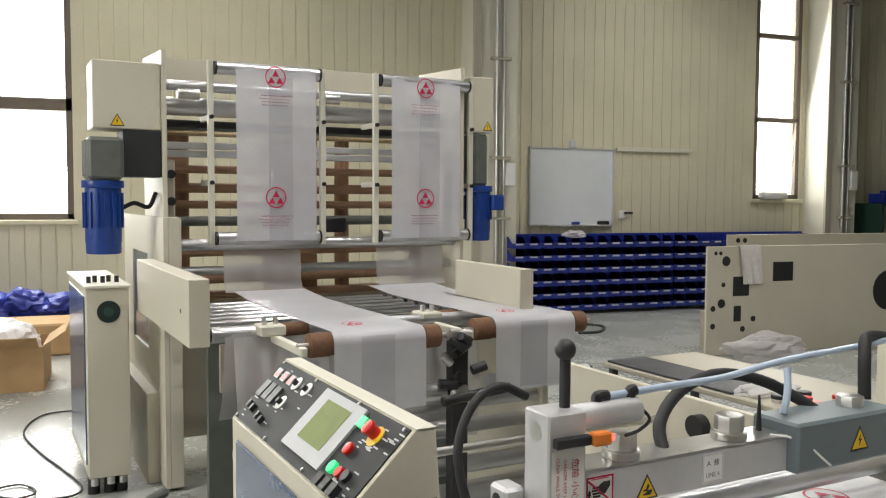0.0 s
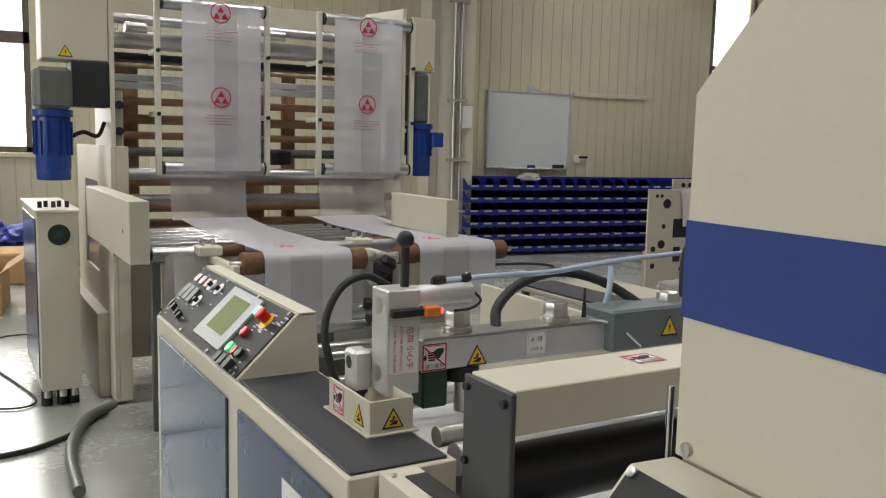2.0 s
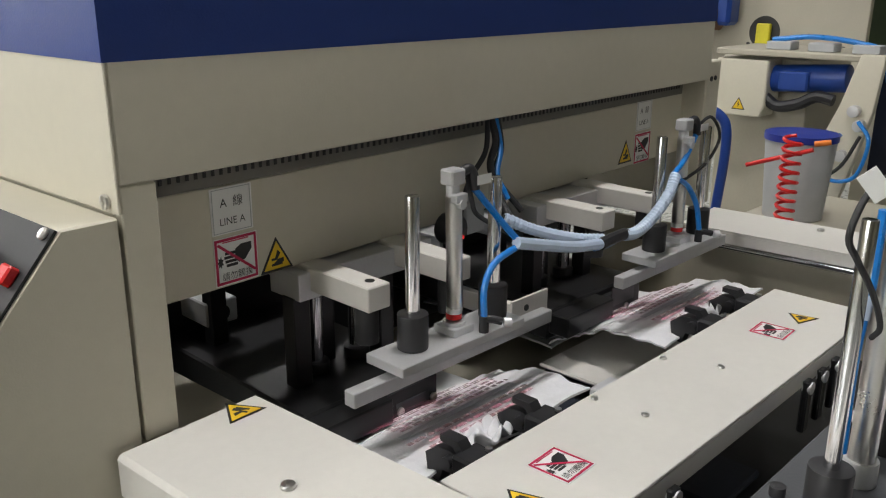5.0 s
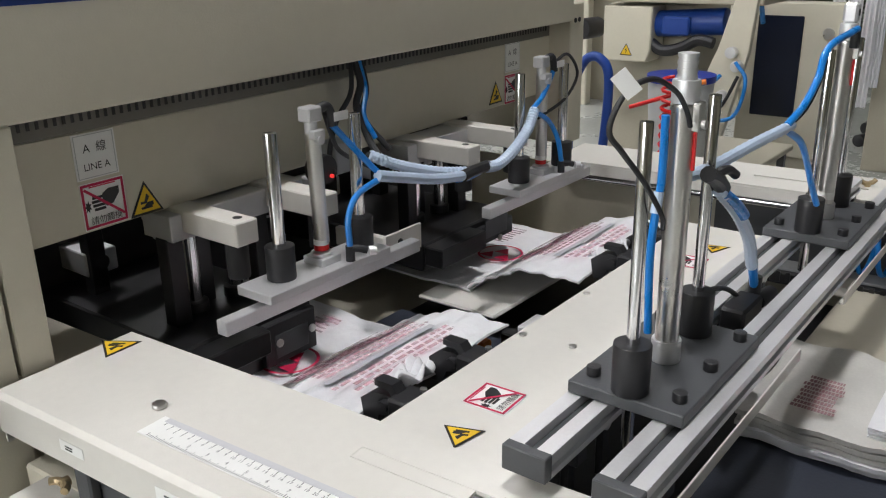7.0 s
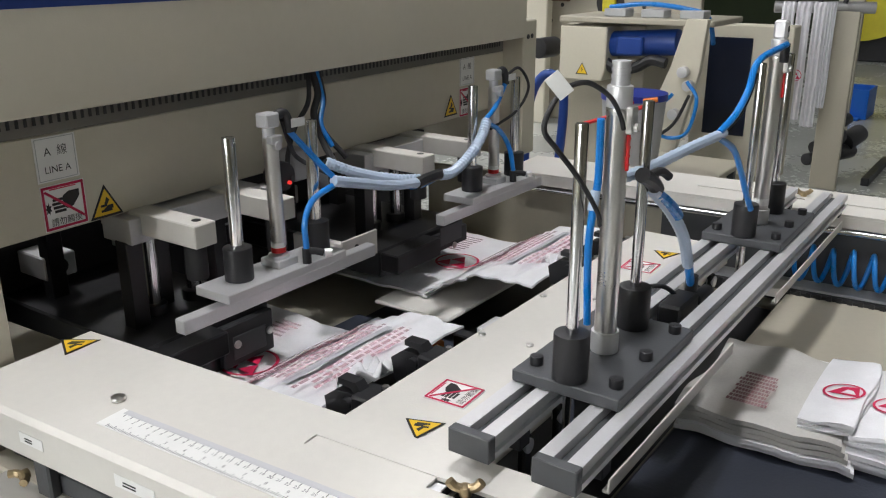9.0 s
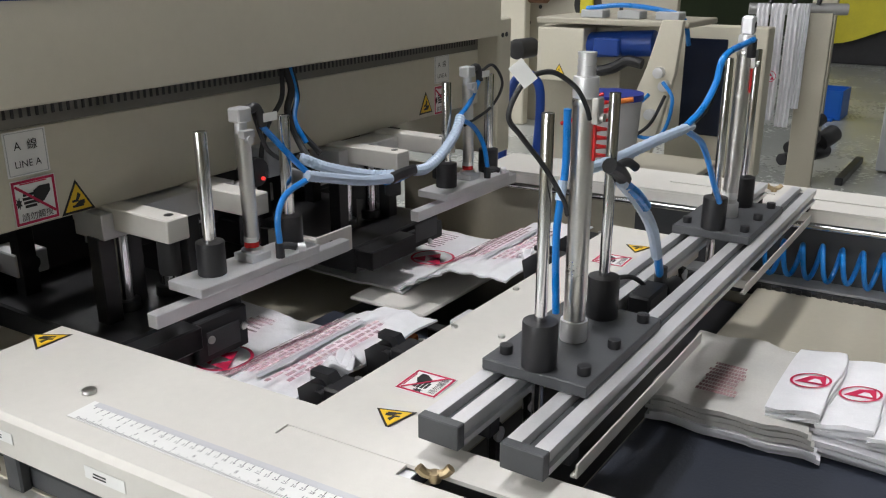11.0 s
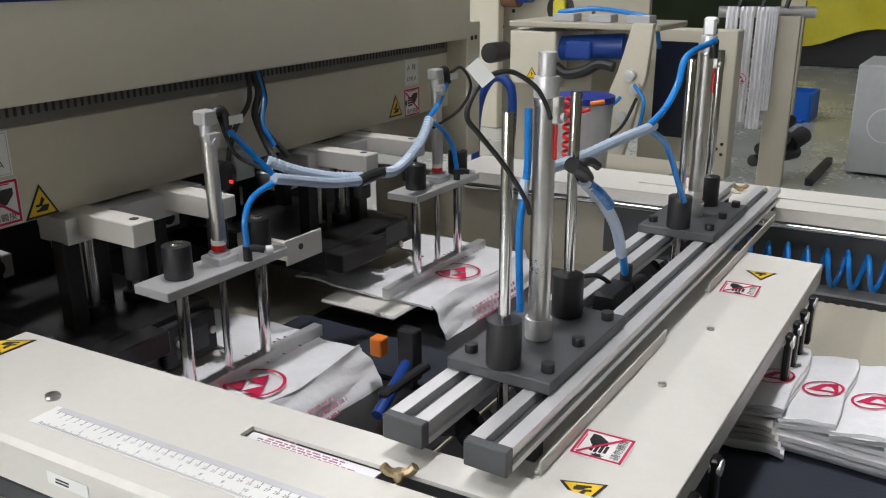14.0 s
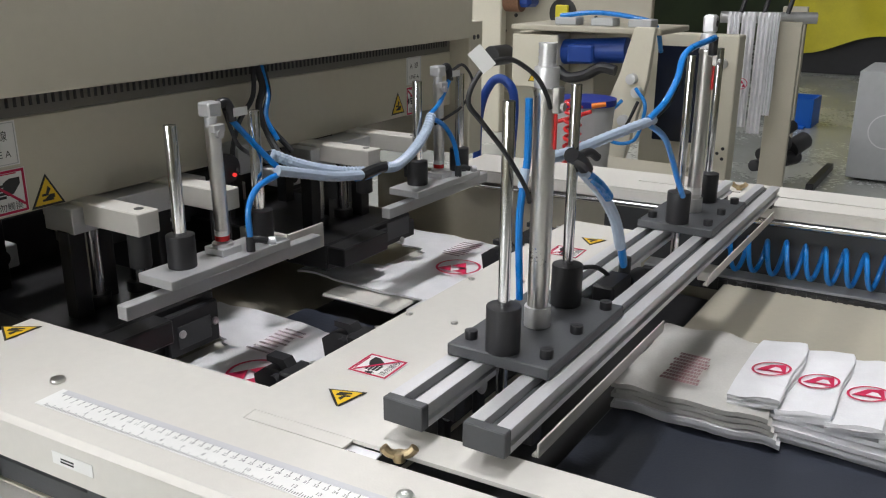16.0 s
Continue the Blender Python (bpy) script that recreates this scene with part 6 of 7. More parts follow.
    part("plate", box(2.19, 2.215, 1.35, 2.98, .15, .885, .003), CREAM, sp)
    part("foot", box(2.18, 2.23, 1.4, 2.9, 0, .15, .003), GREY, sp)
    part("cross_rod", rod((1.2, 2.4, .78), (2.19, 2.4, .78), .014, 12), STEEL, sp)
    part("stud", rod((2.19, 2.2, .80), (2.15, 2.2, .80), .04, 16), BLACK, sp)
    mt = turned(thing("side_table", "beige side table with dark grey mat", "table", (2.6, 2.1, 0)))
    part("table_top", box(2.40, 2.95, 1.2, 3.0, .845, .866, .004), DRAB, mt)
    part("mat", box(2.41, 2.62, 2.28, 2.98, .8665, .876, .003), DESKTOP, mt, "dark grey mat")
    for x, y in ((2.42, 1.22), (2.9, 1.22), (2.42, 2.95), (2.9, 2.95)):
        part("leg", box(x, x + .03, y, y + .03, 0, .8445, .002), GREY, mt)
    for k, (x, y) in enumerate(((2.47, 2.12), (2.53, 2.06), (2.6, 2.12), (2.50, 1.98), (2.58, 1.96), (2.66, 2.02))):
        t = turned(thing("thumb_knob", "small %s knob lying on the side table" % ("red and steel" if k % 2 else "black and steel"), "knob", (x, y, .866), "knobs on the side table"))
        part("cap", rod((x, y, .88), (x, y, .894), .026, 16, bevel=.003), RED_PLASTIC if k % 2 else BLACK, t)
        part("rim", rod((x, y, .866), (x, y, .8795), .024, 16), STEEL, t)
    wrap = bag_like(.26, .16, .05, 44)
    wrap.transform(pose(2.55, 2.24, .877))
    turned(solid("plastic_wrap", wrap, FILM_THIN, "crumpled clear plastic on the side table", "plastic wrap", (2.55, 2.24, .866)))


front_prints = []
tower_prints = []
upper_prints = []


def motor_set(th, cx, y, z0, z1, r):
    part("motor", rod((cx, y, z0 + .06), (cx, y, z1), r, 32, bevel=.006), BLUE_MOTOR, th, "blue electric motor")
    for k in range(16):
        a = k * math.pi / 8
        b = box(-.004, .004, -.012, 0, z0 + .14, z1 - .06)
        b.transform(Matrix.Translation((cx, y, 0)) @ Matrix.Rotation(a, 4, "Z") @ Matrix.Translation((0, -r + .001, 0)))
        part("cooling_fin", b, BLUE_MOTOR, th)
    part("fan_cowl", rod((cx, y, z0), (cx, y, z0 + .11), r * .97, 32, bevel=.012), BLUE_MOTOR, th)
    part("flange", rod((cx, y, z1 - .035), (cx, y, z1 + .004), r * 1.16, 32, bevel=.004), BLUE_MOTOR, th)


def build_tower():
    th = turned(thing("printing_tower", "tall cream printing tower with rollers and hanging films", "printing machine", (1.82, 5.2, 0)))
    part("left_plate", prism([(4.85, .02), (4.85, 2.36), (5.45, 2.395), (5.45, .02)], "x", .89, .915, bevel=.002), CREAM, th, "cream side plate")
    part("right_plate", prism([(4.85, .02), (4.85, 2.40), (5.45, 2.43), (5.45, .02)], "x", 2.725, 2.75, bevel=.002), CREAM, th, "cream side plate")
    part("top_panel", box(.916, 2.724, 5.42, 5.44, 2.27, 2.41, .002), CREAM, th)
    # folded side guard with a window
    for y0, y1, z0, z1 in ((4.70, 5.2, .02, 1.465), (5.75, 6.1, .02, 1.465), (5.2, 5.75, .02, .70), (5.2, 5.75, 1.25, 1.465)):
        part("side_guard", box(.862, .885, y0, y1, z0, z1), CREAM, th)
    part("guard_column", box(.8855, .955, 4.70, 4.82, .02, 1.465, .004), CREAM, th)
    part("guard_foot", box(.80, .885, 4.9, 6.4, .0, .5, .004), CREAM, th)
    part("guard_window", box(.87, .874, 5.2, 5.75, .70, 1.25), GLASS_BLUE, th)
    # electric box, gear motors
    eb = part("electric_box", box(.545, .888, 4.86, 5.12, 1.93, 2.285, .006), CREAM, th, "cream electric box")
    warning_triangle(th, face_frame((.665, 4.859, 1.945), (1, 0, 0), (0, 0, 1)), .075, "bolt")
    gb = box(.51, .69, 4.82, 5.06, 1.66, 1.885, .02)
    gear = part("gearbox", gb, GEAR_GREY, th, "grey-green gearbox")
    for k in range(5):
        part("rib", box(.505, .695, 4.85 + k * .04, 4.86 + k * .04, 1.68, 1.87, .003), GEAR_GREY, gear)
    part("gearbox_cover", box(.692, .888, 4.86, 5.08, 1.68, 1.925, .004), PANEL, th, "black gearbox cover")
    motor_set(th, .597, 4.93, 1.27, 1.655, .092)
    part("motor_cable", tube([(.69, 4.95, 1.51), (.76, 4.97, 1.54), (.84, 5.0, 1.52), (.88, 5.0, 1.6)], .012, 10), RUBBER, th)
    part("electric_box", box(2.80, 2.975, 4.86, 5.1, 2.0, 2.355, .006), CREAM, th, "cream electric box")
    warning_triangle(th, face_frame((2.93, 4.859, 2.015), (1, 0, 0), (0, 0, 1)), .07, "bolt")
    part("gearbox", box(2.83, 2.94, 4.86, 5.06, 1.66, 1.99, .015), GEAR_GREY, th, "grey-green gearbox")
    motor_set(th, 2.90, 4.93, 1.3, 1.655, .085)
    part("terminal_box", box(2.95, 3.04, 4.82, 4.94, 1.5, 1.6, .008), BLUE_MOTOR, th)
    # rollers across
    for y, z, r, mat in ((5.12, 2.09, .052, ROLLER), (5.05, 2.2, .03, ROLLER), (4.95, 1.305, .034, ROLLER), (5.0, 1.155, .026, ROLLER), (5.2, 2.0, .022, DARK), (5.1, 1.94, .016, BRASS)):
        part("roller", rod((.916, y, z), (2.724, y, z), r, 24), mat, th)
    for z in (1.8, 1.845):
        part("cross_extrusion", box(.916, 2.724, 5.02, 5.06, z, z + .038, .003), ALU, th)
    for k, z in enumerate((2.0, 1.74, 1.63, 1.53, 1.43, 1.24, 1.08, .98)):
        part("rear_roller", rod((.93, 5.3, z), (2.71, 5.3, z), .024 if k % 2 else .03, 18), KRAFT if k % 4 else GEAR_GREY, th)
    for x0, x1 in ((.93, 1.13), (1.58, 1.94), (2.06, 2.16), (2.6, 2.72)):
        part("kraft_web", film_sheet([(5.34, 2.0), (5.35, 1.5), (5.34, .98)], x0, x1, waves=.003), KRAFT, th, "brown translucent web")
    part("rear_panel", box(.93, 2.71, 5.38, 5.40, .1, 1.0, .003), DRAB, th)
    for x in (.95, 2.68):
        part("bearing_plate", box(x - .025, x + .025, 4.95, 5.3, 1.36, 1.78, .01), DRAB, th)
        for z in (1.42, 1.55, 1.7):
            part("bearing", rod((x, 4.949, z), (x, 4.93, z), .024, 14), BLACK, th)
    for x in (1.9, 1.95, 2.45):
        part("register_unit", box(x, x + .1, 5.1, 5.2, 1.36, 1.45, .01), BLACK, th)
    part("clip_bar", rod((1.0, 5.0, 2.15), (1.12, 5.0, 2.15), .03, 14), STEEL, th)
    part("clip_bar", rod((1.84, 5.0, 2.17), (1.96, 5.0, 2.17), .03, 14), STEEL, th)
    for n, (p0, p1, f0, f1) in enumerate(((1.15, 1.80, 1.28, 1.745), (2.14, 2.80, 2.225, 2.70))):
        ld = turned(thing("film_ladder", "narrow steel ladder frame with end rollers on the tower", "film frame", ((p0 + p1) / 2, 4.86, 1.3), "film frames"))
        for x in (p0, p1):
            part("ladder_post", box(x - .016, x + .016, 4.845, 4.875, 1.30, 2.325, .003), COLUMN, ld)
            for z in (1.64, 2.0):
                part("post_arm", box(x - .012, x + .012, 4.875, 5.06, z, z + .03, .002), COLUMN, ld)
                part("post_knob", rod((x, 4.845, z + .015), (x, 4.825, z + .015), .012, 10), BLACK, ld)
        for z in (2.285, 1.345):
            part("end_roller", rod((p0 + .03, 4.85, z), (p1 - .03, 4.85, z), .036, 24), ROLLER, ld)
            for x in (p0 + .018, p1 - .03):
                part("roller_cap", rod((x, 4.85, z), (x + .012, 4.85, z), .038, 18), BLACK, ld)
        web = turned(thing("film_web", "white printed film hanging over the ladder rollers", "film", ((f0 + f1) / 2, 4.82, 1.3), "film webs"))
        pts = [(4.9, 2.3), (4.85, 2.323), (4.82, 2.305), (4.812, 2.28), (4.811, 2.0), (4.809, 1.7), (4.811, 1.4), (4.813, 1.33), (4.84, 1.307)]
        part("web", film_sheet(pts, f0, f1, waves=.002, seed=n), FILM_CLEAR, web)
        lower = [(4.93, 1.27), (4.92, 1.1), (4.88, 1.035)]
        part("lower_web", film_sheet(lower, f0 - .05, f1 - .06, waves=.003, seed=n), FILM_THIN, web)
        mid = (f0 + f1) / 2
        for z in (2.16, 1.463):
            bm = logo(face_frame((mid - .01, 4.806, z), (1, 0, 0), (0, 0, 1)), .06, bmesh.new())
            lines_of_print(face_frame((mid - .01, 4.806, z - .16), (1, 0, 0), (0, 0, 1)), -.1, .1, 0, .07, 4, bm, 1, random.Random(n), .001, .3)
            lg = part("logo", bm, [RED, FAINT_PINK], web, "red ring logo printed on the film", at=(mid, 4.81, z))
            (tower_prints if z < 2 else upper_prints).append(lg)
        part("grey_band", flat(rect(-.07, .07, -.42, .5), face_frame((mid + .02, 4.8075, 1.75), (1, 0, 0), (0, 0, 1)), .0003, bmesh.new(), 0), FILM_BAND, web, "faint grey printed band")
    cb = turned(thing("electric_cabinet", "cream electric cabinet with fan grille beside the tower", "electric cabinet", (.6, 5.2, 0)))
    part("body", box(.49, .70, 4.8, 5.76, .10, 1.10, .004), CREAM, cb)
    part("top_plate", box(.478, .71, 4.78, 5.78, 1.1005, 1.115, .003), COLUMN, cb)
    part("door", box(.483, .4895, 4.86, 5.7, .16, 1.06, .003), GLASS_BLUE, cb)
    bm = bmesh.new()
    f = face_frame((.60, 4.7995, .975), (1, 0, 0), (0, 0, 1))
    flat(disc(0, 0, .058), f, .002, bm, 0)
    flat(disc(0, 0, .024), f, .004, bm, 1, .002)
    for k in range(4):
        ring(0, 0, .054 - .009 * k, .003, f, bm, 1, .003)
    part("fan_grille", bm, [BLACK, GREENISH], cb, "round black fan grille")
    for k in range(5):
        part("plug", rod((.52 + .035 * k, 4.95 + .05 * (k % 2), 1.115), (.52 + .035 * k, 4.95 + .05 * (k % 2), 1.15), .012, 10), BLACK, cb)
    for x in (.52, .6, .66):
        part("cable_gland", rod((x, 4.82, .06), (x, 4.82, .10), .02, 12), STEEL, cb)
        part("caster", rod((x, 4.88, .0), (x, 4.88, .099), .03, 12), BLACK, cb)
    part("caster", rod((.56, 5.6, 0), (.56, 5.6, .099), .03, 12), BLACK, cb)


build_desk()
build_seal()
build_mid()
build_unwind()
build_tower()

# ---- spare machine plates near the bin racks ----
def holed_plate(x0, x1, y, z1, holes):
    th = thing("machine_plate", "large drilled cream machine side plate standing on the floor", "machine plate", ((x0 + x1) / 2, y, 0), "spare machine plates")
    part("plate", box(x0, x1, y, y + .03, .0, z1, .004), CREAM, th)
    for x, z, w, h in holes:
        if h:
            part("cut_out", box(x - w / 2, x + w / 2, y - .002, y + .001, z - h / 2, z + h / 2, .0005), INK, th)
        else:
            part("hole", rod((x, y - .002, z), (x, y + .001, z), w, 18), INK, th)
    part("brace", box(x0 + .3, x0 + .36, y + .03, y + .5, 0, .4, .004), DRAB, th)
    return th


holed_plate(5.6, 8.9, 7.1, 1.11, ((5.7, 1.04, .02, 0), (5.76, 1.04, .02, 0), (5.83, .96, .05, 0), (6.02, .7, .2, .2), (6.55, .84, .26, .2), (5.68, .48, .03, 0), (5.78, .53, .045, 0), (5.98, .42, .09, .16),
                               (6.18, .36, .03, 0), (5.8, .72, .025, 0), (5.68, .3, .03, 0), (6.05, .26, .03, 0), (8.0, .6, .22, 0)))
holed_plate(6.8, 9.8, 8.3, 1.17, ((6.95, 1.1, .03, 0), (7.05, 1.1, .03, 0), (7.9, .95, .4, .09)))
cloth = bmesh.new()
rows_ = []
for k in range(15):
    s = k / 14
    y, z = (7.085 - .0, .72 + .42 * s * 1.0) if s < .9 else (7.085 + (s - .9) * .5, 1.118)
    rows_.append([cloth.verts.new((5.98 + .05 * (1 - s) + .26 * i / 10, y - .015 * math.sin(i * 1.7 + s * 3) * (1 - s) - .004, z if s < .9 else 1.118)) for i in range(11)])
for a_, c_ in zip(rows_, rows_[1:]):
    for i in range(10):
        cloth.faces.new((a_[i], a_[i + 1], c_[i + 1], c_[i]))
solid("cleaning_cloth", cloth, TOWEL, "white cleaning cloth hung over the machine plate", "cloth", (6.1, 7.08, .7))
bm = bag_like(.9, .35, .3, 31)
bm.transform(pose(6.0, 6.7, .12))
solid("plastic_wrap", bm, FILM_THIN, "crumpled clear plastic on the floor by the plates", "plastic wrap", (6.0, 6.7, 0))


# ---- the neighbouring machine seen past the press ----
def build_neighbour():
    th = thing("neighbour_machine", "cream packaging machine with blue motor and long side beams", "machine", (4.8, 1.2, 0))
    part("main_frame", box(4.76, 5.3, .84, 1.3, 0, 1.075, .006), DRAB, th, "beige main frame")
    part("beam", box(4.55, 5.0, .42, 1.24, 1.095, 1.125, .006), DRAB, th, "beige top beam")
    part("end_box", prism([(.99, .80), (1.22, .80), (1.235, .84), (1.235, 1.075), (.97, 1.075), (.97, .86)], "x", 4.56, 4.72, bevel=.006), CREAM, th, "cream rounded end guard")
    warning_triangle(th, face_frame((4.559, 1.1, .83), (0, -1, 0), (0, 0, 1)), .07, "bolt")
    bm = rod((4.66, .98, .985), (4.66, .62, 1.01), .065, 26, bevel=.01)
    part("motor", bm, BLUE_MOTOR, th, "blue electric motor")
    part("motor_box", box(4.57, 4.62, .78, .92, .94, 1.03, .008), BLUE_MOTOR, th)
    part("belt_guard", tube([(4.6, .99, .90), (4.6, .92, .86), (4.6, .82, .88), (4.6, .74, .92), (4.6, .66, .91)], .028, 10), BLACK, th)
    part("hand_knob", rod((4.55, 1.36, .95), (4.7, 1.34, .95), .055, 20, bevel=.008), BLACK, th)
    for y in (.95, .75, .55):
        part("slide_block", box(4.6, 4.7, y - .06, y + .06, 1.126, 1.165, .004), LIGHT_GREY, th)
    part("air_line", tube([(4.65, 1.0, 1.17), (4.65, .8, 1.19), (4.66, .6, 1.17), (4.7, .5, 1.13), (4.75, .48, 1.0)], .012, 8), BLUE_TUBE, th)
    leg = prism([(.66, 0), (.5, .55), (.42, .9), (.40, 1.14), (.5, 1.14), (.56, .92), (.72, .5), (.9, 0)], "x", 4.4, 4.44, bevel=.003)
    part("curved_leg", leg, CREAM, th, "cream slanted side frame")
    for y, z in ((.49, .9), (.46, .84), (.52, .7)):
        part("adjuster", rod((4.36, y, z), (4.4, y, z), .026, 14, bevel=.003), ALU, th)
    part("hose_loop", tube([(4.36, .46, .86), (4.34, .40, .78), (4.34, .44, .62), (4.34, .56, .6), (4.34, .6, .7), (4.35, .52, .8)], .009, 8), BLUE_TUBE, th)
    part("hose_loop", tube([(4.35, .44, .8), (4.33, .50, .66), (4.33, .62, .55), (4.34, .66, .4)], .008, 8), RUBBER, th)
    # cabinet with a dark screen
    cb = thing("control_cabinet", "cream control cabinet with large dark screen", "control cabinet", (5.6, .52, 0))
    part("body", box(5.38, 5.52, .25, .785, .21, 1.055, .006), CREAM, cb)
    part("screen", box(5.37, 5.379, .462, .705, .435, .985, .004), material("dark_blue_screen", (0.01, 0.014, 0.03), 0.12, vary=0.1, scale=3), cb, "dark blue screen")
    part("stand", box(5.40, 5.50, .30, .74, 0, .209, .004), DRAB, cb)
    part("lock", rod((5.376, .33, .9), (5.37, .33, .9), .03, 16), STEEL, cb)
    for k in range(3):
        part("vent_plug", rod((5.379, .28 + .03 * (k % 2), .36 + .03 * k), (5.376, .28 + .03 * (k % 2), .36 + .03 * k), .01, 10), INK, cb)
    # film rack behind the cabinet
    fr = thing("film_rack", "roller rack with white printed film strips hanging", "film rack", (6.6, .25, 0))
    part("side_plate", box(6.16, 6.2, .075, .235, .0, 1.1, .004), DRAB, fr)
    part("side_plate", box(7.15, 7.2, .231, .40, 0, 1.16, .004), DRAB, fr)
    part("top_roller", rod((6.1, .56, 1.12), (6.3, .02, 1.12), .035, 18), ROLLER, fr)
    for k, (y, w, zb) in enumerate(((.50, .075, .50), (.42, .085, .44), (.325, .08, .40), (.25, .05, .52))):
        bm = film_sheet([(0, 1.155), (-.02, 1.13), (-.022, .9), (.01, .65), (-.012, zb)], 0, w, waves=.012, seed=k)
        bm.transform(Matrix.Translation((6.06 + .02 * k, y, 0)) @ Matrix.Rotation(radians(-84), 4, "Z"))
        part("film_strip", bm, BAG, fr, "white printed film strip")
    part("strip_logo", logo(face_frame((6.03, .37, .72), (.1, -1, 0), (0, 0, 1)), .035, bmesh.new()), RED, fr)
    for k in range(3):
        part("clip", rod((6.12, .44 - .14 * k, 1.15), (6.14, .42 - .14 * k, 1.25), .014, 10), BLACK, fr)
    for k in range(6):
        p = Vector((6.3 + .08 * k, .30 - .03 * k, .15 + .06 * (k % 4)))
        part("drive_part", rod(p, p + Vector((.16, -.06, .05 * (k % 2))), .04 + .012 * (k % 3), 14, bevel=.006), BLACK if k % 3 else DARK, fr)
    part("foot_rail", box(6.4, 7.2, -.08, -.03, .0, .05, .004), BLACK, fr)
    # long machine far behind, its face towards the press
    fm = thing("long_machine", "long cream machine with drilled side plates far behind", "machine", (8.3, 2.4, 0))
    part("side_plate", box(7.5, 7.56, 1.5, 3.4, .35, 1.75, .006), DRAB, fm)
    part("end_frame", box(7.2, 7.3, 2.75, 3.3, 0, 2.2, .01), CREAM, fm)
    part("base", box(7.5, 8.6, 1.4, 3.4, 0, .34, .008), DRAB, fm)
    part("dark_roll", rod((7.3, 2.9, 1.15), (7.3, 2.6, 1.15), .09, 22), CORK, fm)
    part("opening", rod((7.499, 2.3, 1.05), (7.497, 2.3, 1.05), .13, 24), INK, fm)
    part("yellow_guard", box(7.46, 7.5, 2.24, 2.36, .93, 1.12, .01), YELLOW_SHEET, fm)
    for k in range(14):
        part("drill_hole", rod((7.499, 1.55 + .11 * k, .6 + .07 * (k * 5 % 7)), (7.497, 1.55 + .11 * k, .6 + .07 * (k * 5 % 7)), .018, 12), INK, fm)
    part("blue_unit", box(7.25, 7.45, 2.5, 2.7, 1.1, 1.35, .03), BLUE_MOTOR, fm)
    # odds and ends on the floor beside the line
    bk = thing("bucket", "pale plastic bucket with dark blue rim", "bucket", (3.75, .5, .55))
    part("bucket_wall", rod((3.75, .46, .56), (3.75, .46, .86), .11, 26, r2=.13), LIGHT_GREY, bk)
    part("rim", rod((3.75, .46, .86), (3.75, .46, .885), .135, 26), BLUE_BIN, bk)
    tb = thing("tool_trolley", "low beige tool trolley beside the line", "trolley", (3.85, .35, 0))
    part("top", box(3.5, 4.2, .12, .62, .53, .555, .004), DRAB, tb)
    for x, y in ((3.52, .14), (4.15, .14), (3.52, .57), (4.15, .57)):
        part("leg", box(x, x + .03, y, y + .03, 0, .529, .002), GREY, tb)
    gun = thing("blow_gun", "orange and red air gun with coiled red hose", "air gun", (3.45, .3, .6))
    part("barrel", rod((3.42, .52, .80), (3.45, .30, .88), .008, 12), RED_PLASTIC, gun)
    part("grip", rod((3.45, .30, .90), (3.47, .25, .91), .010, 12, bevel=.003), ORANGE, gun)
    coil_ = []
    for i in range(110):
        a = i / 10 * 2 * math.pi
        coil_.append((3.44 + .03 * math.cos(a), .37 + .03 * math.sin(a), .92 - i * .0034))
    part("coiled_hose", tube(coil_, .007, 6, smooth=False), RED_PLASTIC, gun, "red coiled air hose")
    pr = thing("blue_hose_loop", "thick blue hose standing in a loop from the floor", "hose", (3.2, .6, 0))
    part("loop", tube([(3.25, .72, .02), (3.24, .68, .5), (3.2, .65, .85), (3.2, .60, .99), (3.21, .54, 1.0), (3.22, .51, .9), (3.24, .55, .5), (3.25, .6, .02)], .017, 12), BLUE_MOTOR, pr)
    cr = thing("blue_crate", "blue open plastic crate on the floor", "crate", (9.2, .52, 0))
    for a, b_, c, d in ((9.0, 9.4, .40, .415), (9.0, 9.4, .625, .64), (9.0, 9.015, .415, .625), (9.385, 9.4, .415, .625)):
        part("side", box(a, b_, c, d, .0, .27, .004), material_blue_crate, cr)
    part("base", box(9.016, 9.384, .416, .624, .004, .02), material_blue_crate, cr)
    part("flap", box(8.9, 9.0, .45, .75, 0.0, .02, .004), material_blue_crate, cr)
    gb = thing("grey_cabinet", "plain grey steel cabinet with round emblem", "cabinet", (7.2, -.7, 0))
    part("body", box(6.9, 7.6, -1.3, -.2, .02, .76, .008), LIGHT_GREY, gb)
    bm = bmesh.new()
    ring(0, 0, .12, .008, face_frame((6.899, -.42, .36), (0, -1, 0), (0, 0, 1)), bm, 0, .0005)
    part("emblem", bm, ALU, gb)
    ty = thing("covered_machine", "machine under a bright yellow tarpaulin", "covered machine", (14.6, .8, 0))
    b = bmesh.new()
    rws = []
    for k in range(9):
        s = k / 8
        rws.append([b.verts.new((14.0 + .06 * math.sin(i * .9 + s * 2) - .1 * s, -1.6 + 3.3 * i / 24, 1.6 - (1.12 - .09 * math.sin(i * .5) - .1 * math.sin(i * .21)) * s)) for i in range(25)])
    for a_, c_ in zip(rws, rws[1:]):
        for i in range(24):
            b.faces.new((a_[i], a_[i + 1], c_[i + 1], c_[i]))
    part("tarpaulin", b, YELLOW_SHEET, ty, "draped yellow tarpaulin")
    part("top", box(14.02, 15.2, -1.6, 1.7, 1.5, 1.6, .03), YELLOW_SHEET, ty)
    part("body", box(14.1, 15.1, -1.5, 1.6, 0, 1.5, .01), DARK, ty)


material_blue_crate = material("bright_blue_crate", (0.01, 0.14, 0.62), 0.35, vary=0.05, scale=10)
build_neighbour()


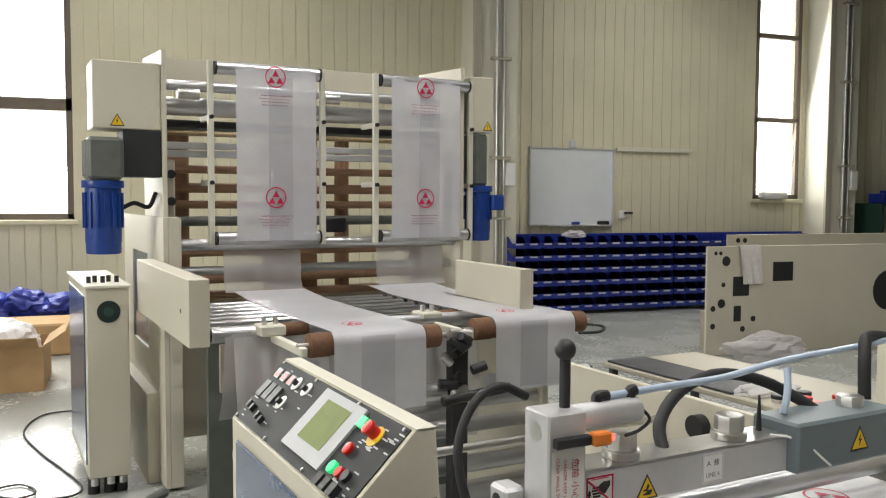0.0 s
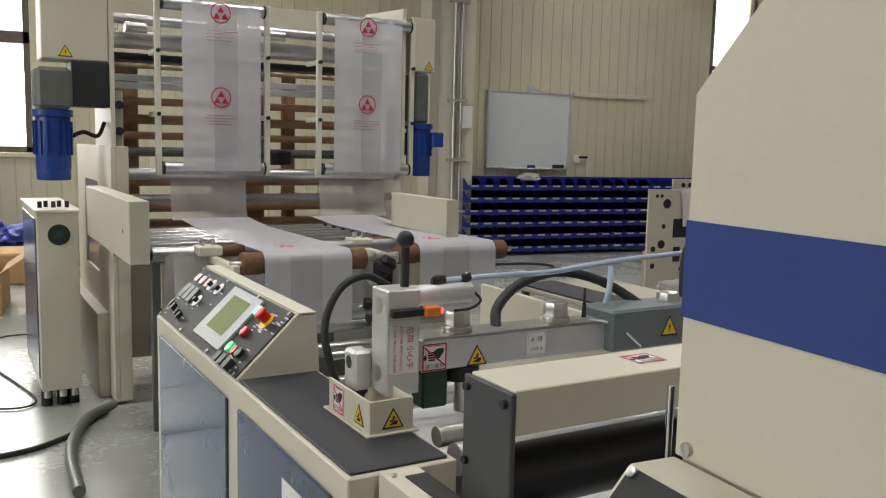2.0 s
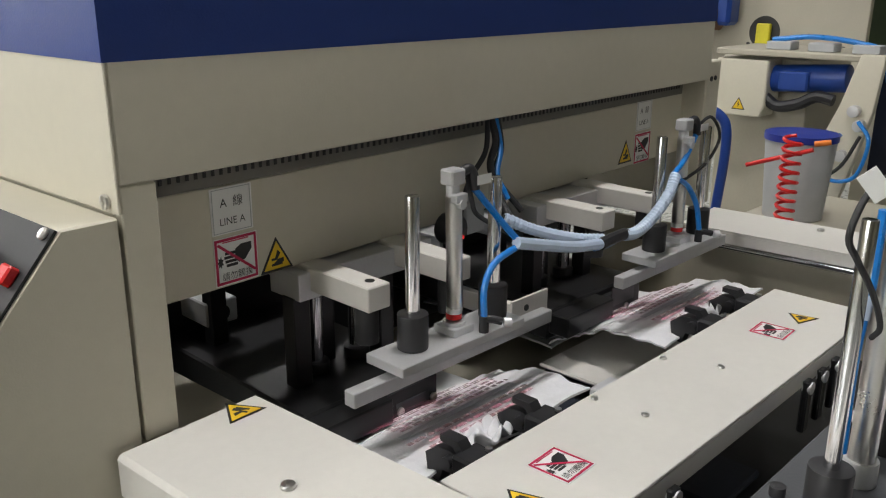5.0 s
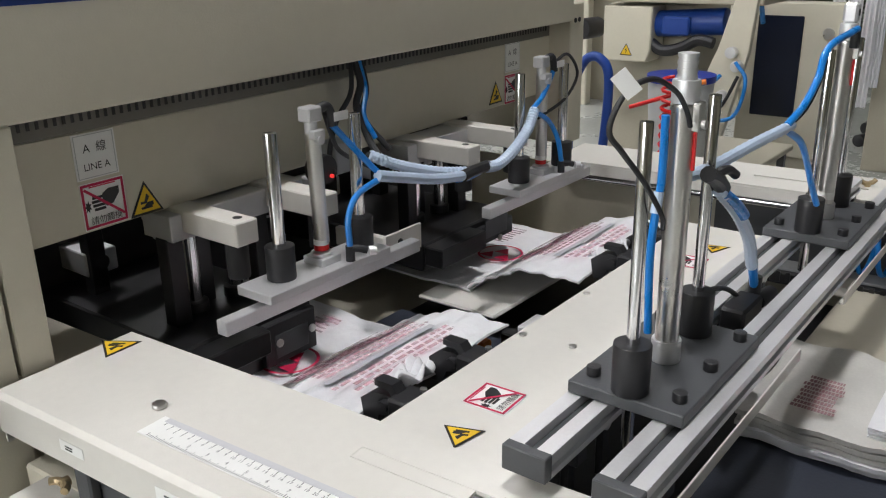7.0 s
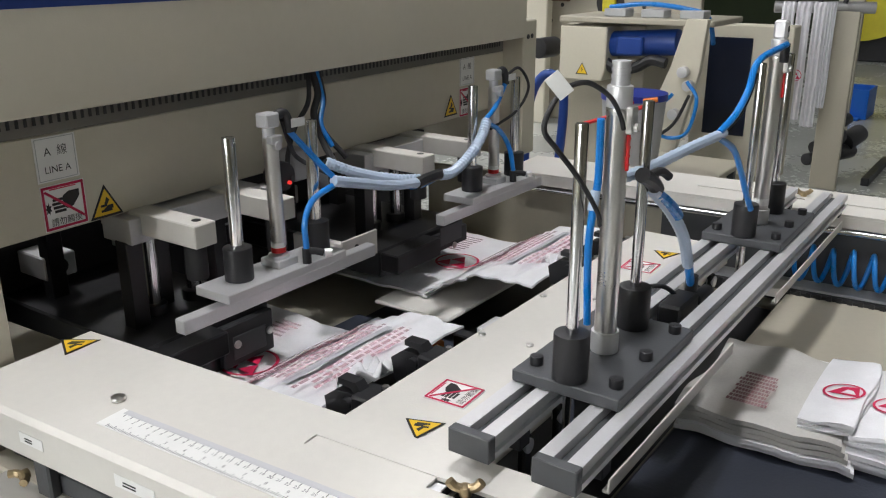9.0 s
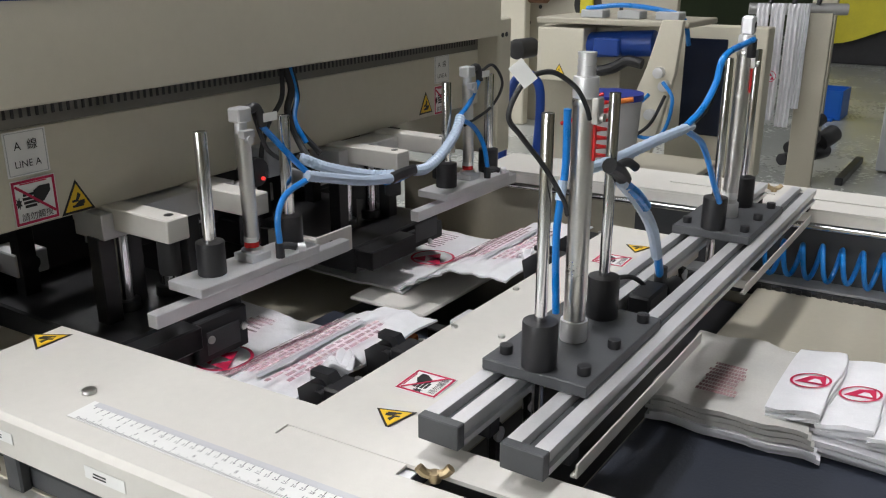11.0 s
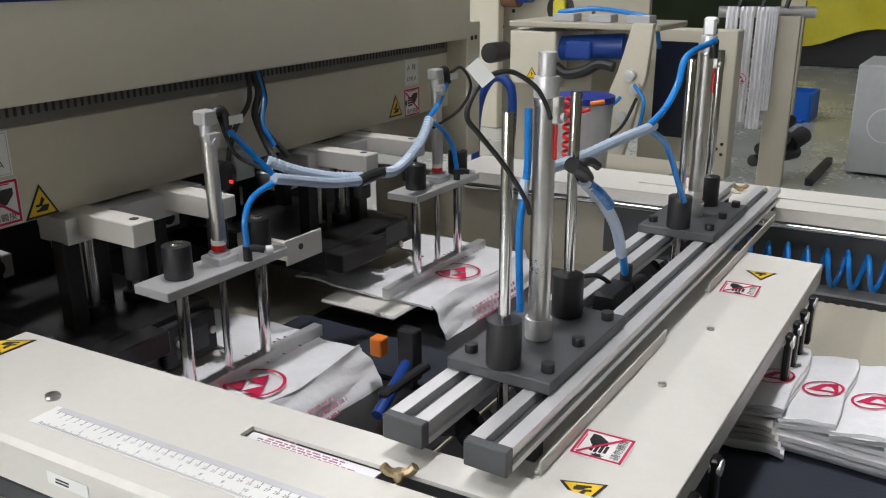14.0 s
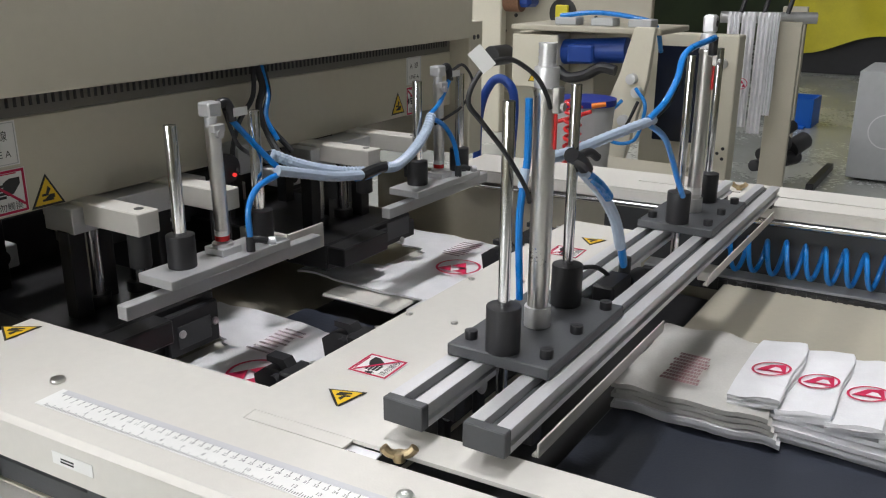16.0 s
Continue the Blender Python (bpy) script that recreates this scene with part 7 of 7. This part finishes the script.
# ---- what moves ----
def motions():
    # carriage: out of the press with the bags, rest, back over the rails, and in again
    slide = ((0, 0), (1.2, 0), (2.2, -.2), (2.9, -.2), (3.7, .18), (4.2, .225), (4.4, .22), (4.6, .2), (4.8, .165), (5.0, .112), (5.2, .08), (5.8, .03), (7.3, .012), (9.0, 0), (12.1, 0),
             (12.3, -.03), (12.45, -.10), (12.6, -.13), (12.9, -.142), (13.2, -.155), (13.35, -.175), (13.5, -.215), (13.7, -.238), (13.9, -.243), (14.1, -.205), (14.3, -.168), (14.5, -.138), (14.7, -.095),
             (14.9, -.05), (15.05, -.01), (15.2, .02), (15.5, .025), (16.0, .02))
    home = carriage.location.copy()
    walk(carriage, [(t, pose(home.x, home.y + dy, home.z)) for t, dy in slide])
    # jaws open after the bag is pressed down, and close on it again
    swing = ((0, 0), (12.75, 0), (12.95, 52), (14.9, 52), (15.3, 38), (15.55, 0), (16.0, 0))
    for j in jaws:
        p = j.location.copy()
        walk(j, [(t, pose(p.x, p.y, p.z, a)) for t, a in swing])
    # pressing bars
    drop = ((0, 0), (3.0, 0), (12.6, 0), (12.68, -.03), (12.78, -.10), (12.9, -.132), (15.35, -.132), (15.5, -.10), (15.65, -.05), (15.8, 0), (16.0, 0))
    for b in (bar_a, bar_b):
        p = b.location.copy()
        walk(b, [(t, pose(p.x, p.y, p.z + dz)) for t, dz in drop])
    # bags: drawn out of the press, then the front panel drops and is folded under
    pull = ((0, .10), (3.7, .19), (4.6, .15), (5.2, .06), (5.8, .02), (9.0, 0), (12.1, 0), (12.3, -.03), (12.5, -.09), (12.65, -.12), (16.0, -.12))
    turn = ((0, 16), (4.2, 16), (12.1, 16), (12.5, 10), (12.75, 4), (13.3, 2), (13.5, -24), (13.65, -62), (13.8, -72), (14.6, -72), (14.9, -80), (15.2, -100), (15.5, -112), (16.0, -112))
    curl = ((0, 0), (13.3, 0), (13.5, 14), (13.65, 38), (13.8, 44), (14.6, 44), (14.9, 30), (15.2, 10), (15.5, 0), (16.0, 0))
    for b, f, e in ((bag_a, flap_a, tail_a), (bag_b, flap_b, tail_b)):
        p, q, k = b.location.copy(), f.location.copy(), e.location.copy()
        walk(e, [(t, pose(k.x, k.y, k.z, -a)) for t, a in curl])
        walk(b, [(t, pose(p.x, p.y + dy, p.z)) for t, dy in pull])
        walk(f, [(t, pose(q.x, q.y, q.z, -a)) for t, a in turn])
    # the printed webs run on
    for o in tower_prints:
        p = o.location.copy()
        walk(o, [(t, pose(p.x, p.y, p.z + dz)) for t, dz in ((0, .111), (.5, -.06), (1.0, .33), (1.5, 0), (2.0, .3), (2.5, .1), (2.7, .22), (3.2, .05), (16.0, .05))])
    for o in upper_prints:
        p = o.location.copy()
        walk(o, [(t, pose(p.x, p.y, p.z + dz)) for t, dz in ((0, .09), (.5, -.075), (1.0, .09), (1.5, 0), (2.0, .09), (16.0, .09))])
    # ten strokes in two seconds: the hose of the sealing bar nods, the prints pass over the cork rollers
    beats = [i / 10 for i in range(161)]
    for o in beat_hoses:
        p = o.location.copy()
        walk(o, [(t, pose(p.x, p.y, p.z, 0 if round(t * 10) % 2 else -46)) for t in beats])
    for o in front_prints:
        p = o.location.copy()
        walk(o, [(t, pose(p.x, p.y, p.z + .02 + max(0, min(.08, (t - 1.7) * .1))) if round(t * 10) % 2 else pose(p.x, p.y + .15, p.z + .081, -86)) for t in beats])



motions()
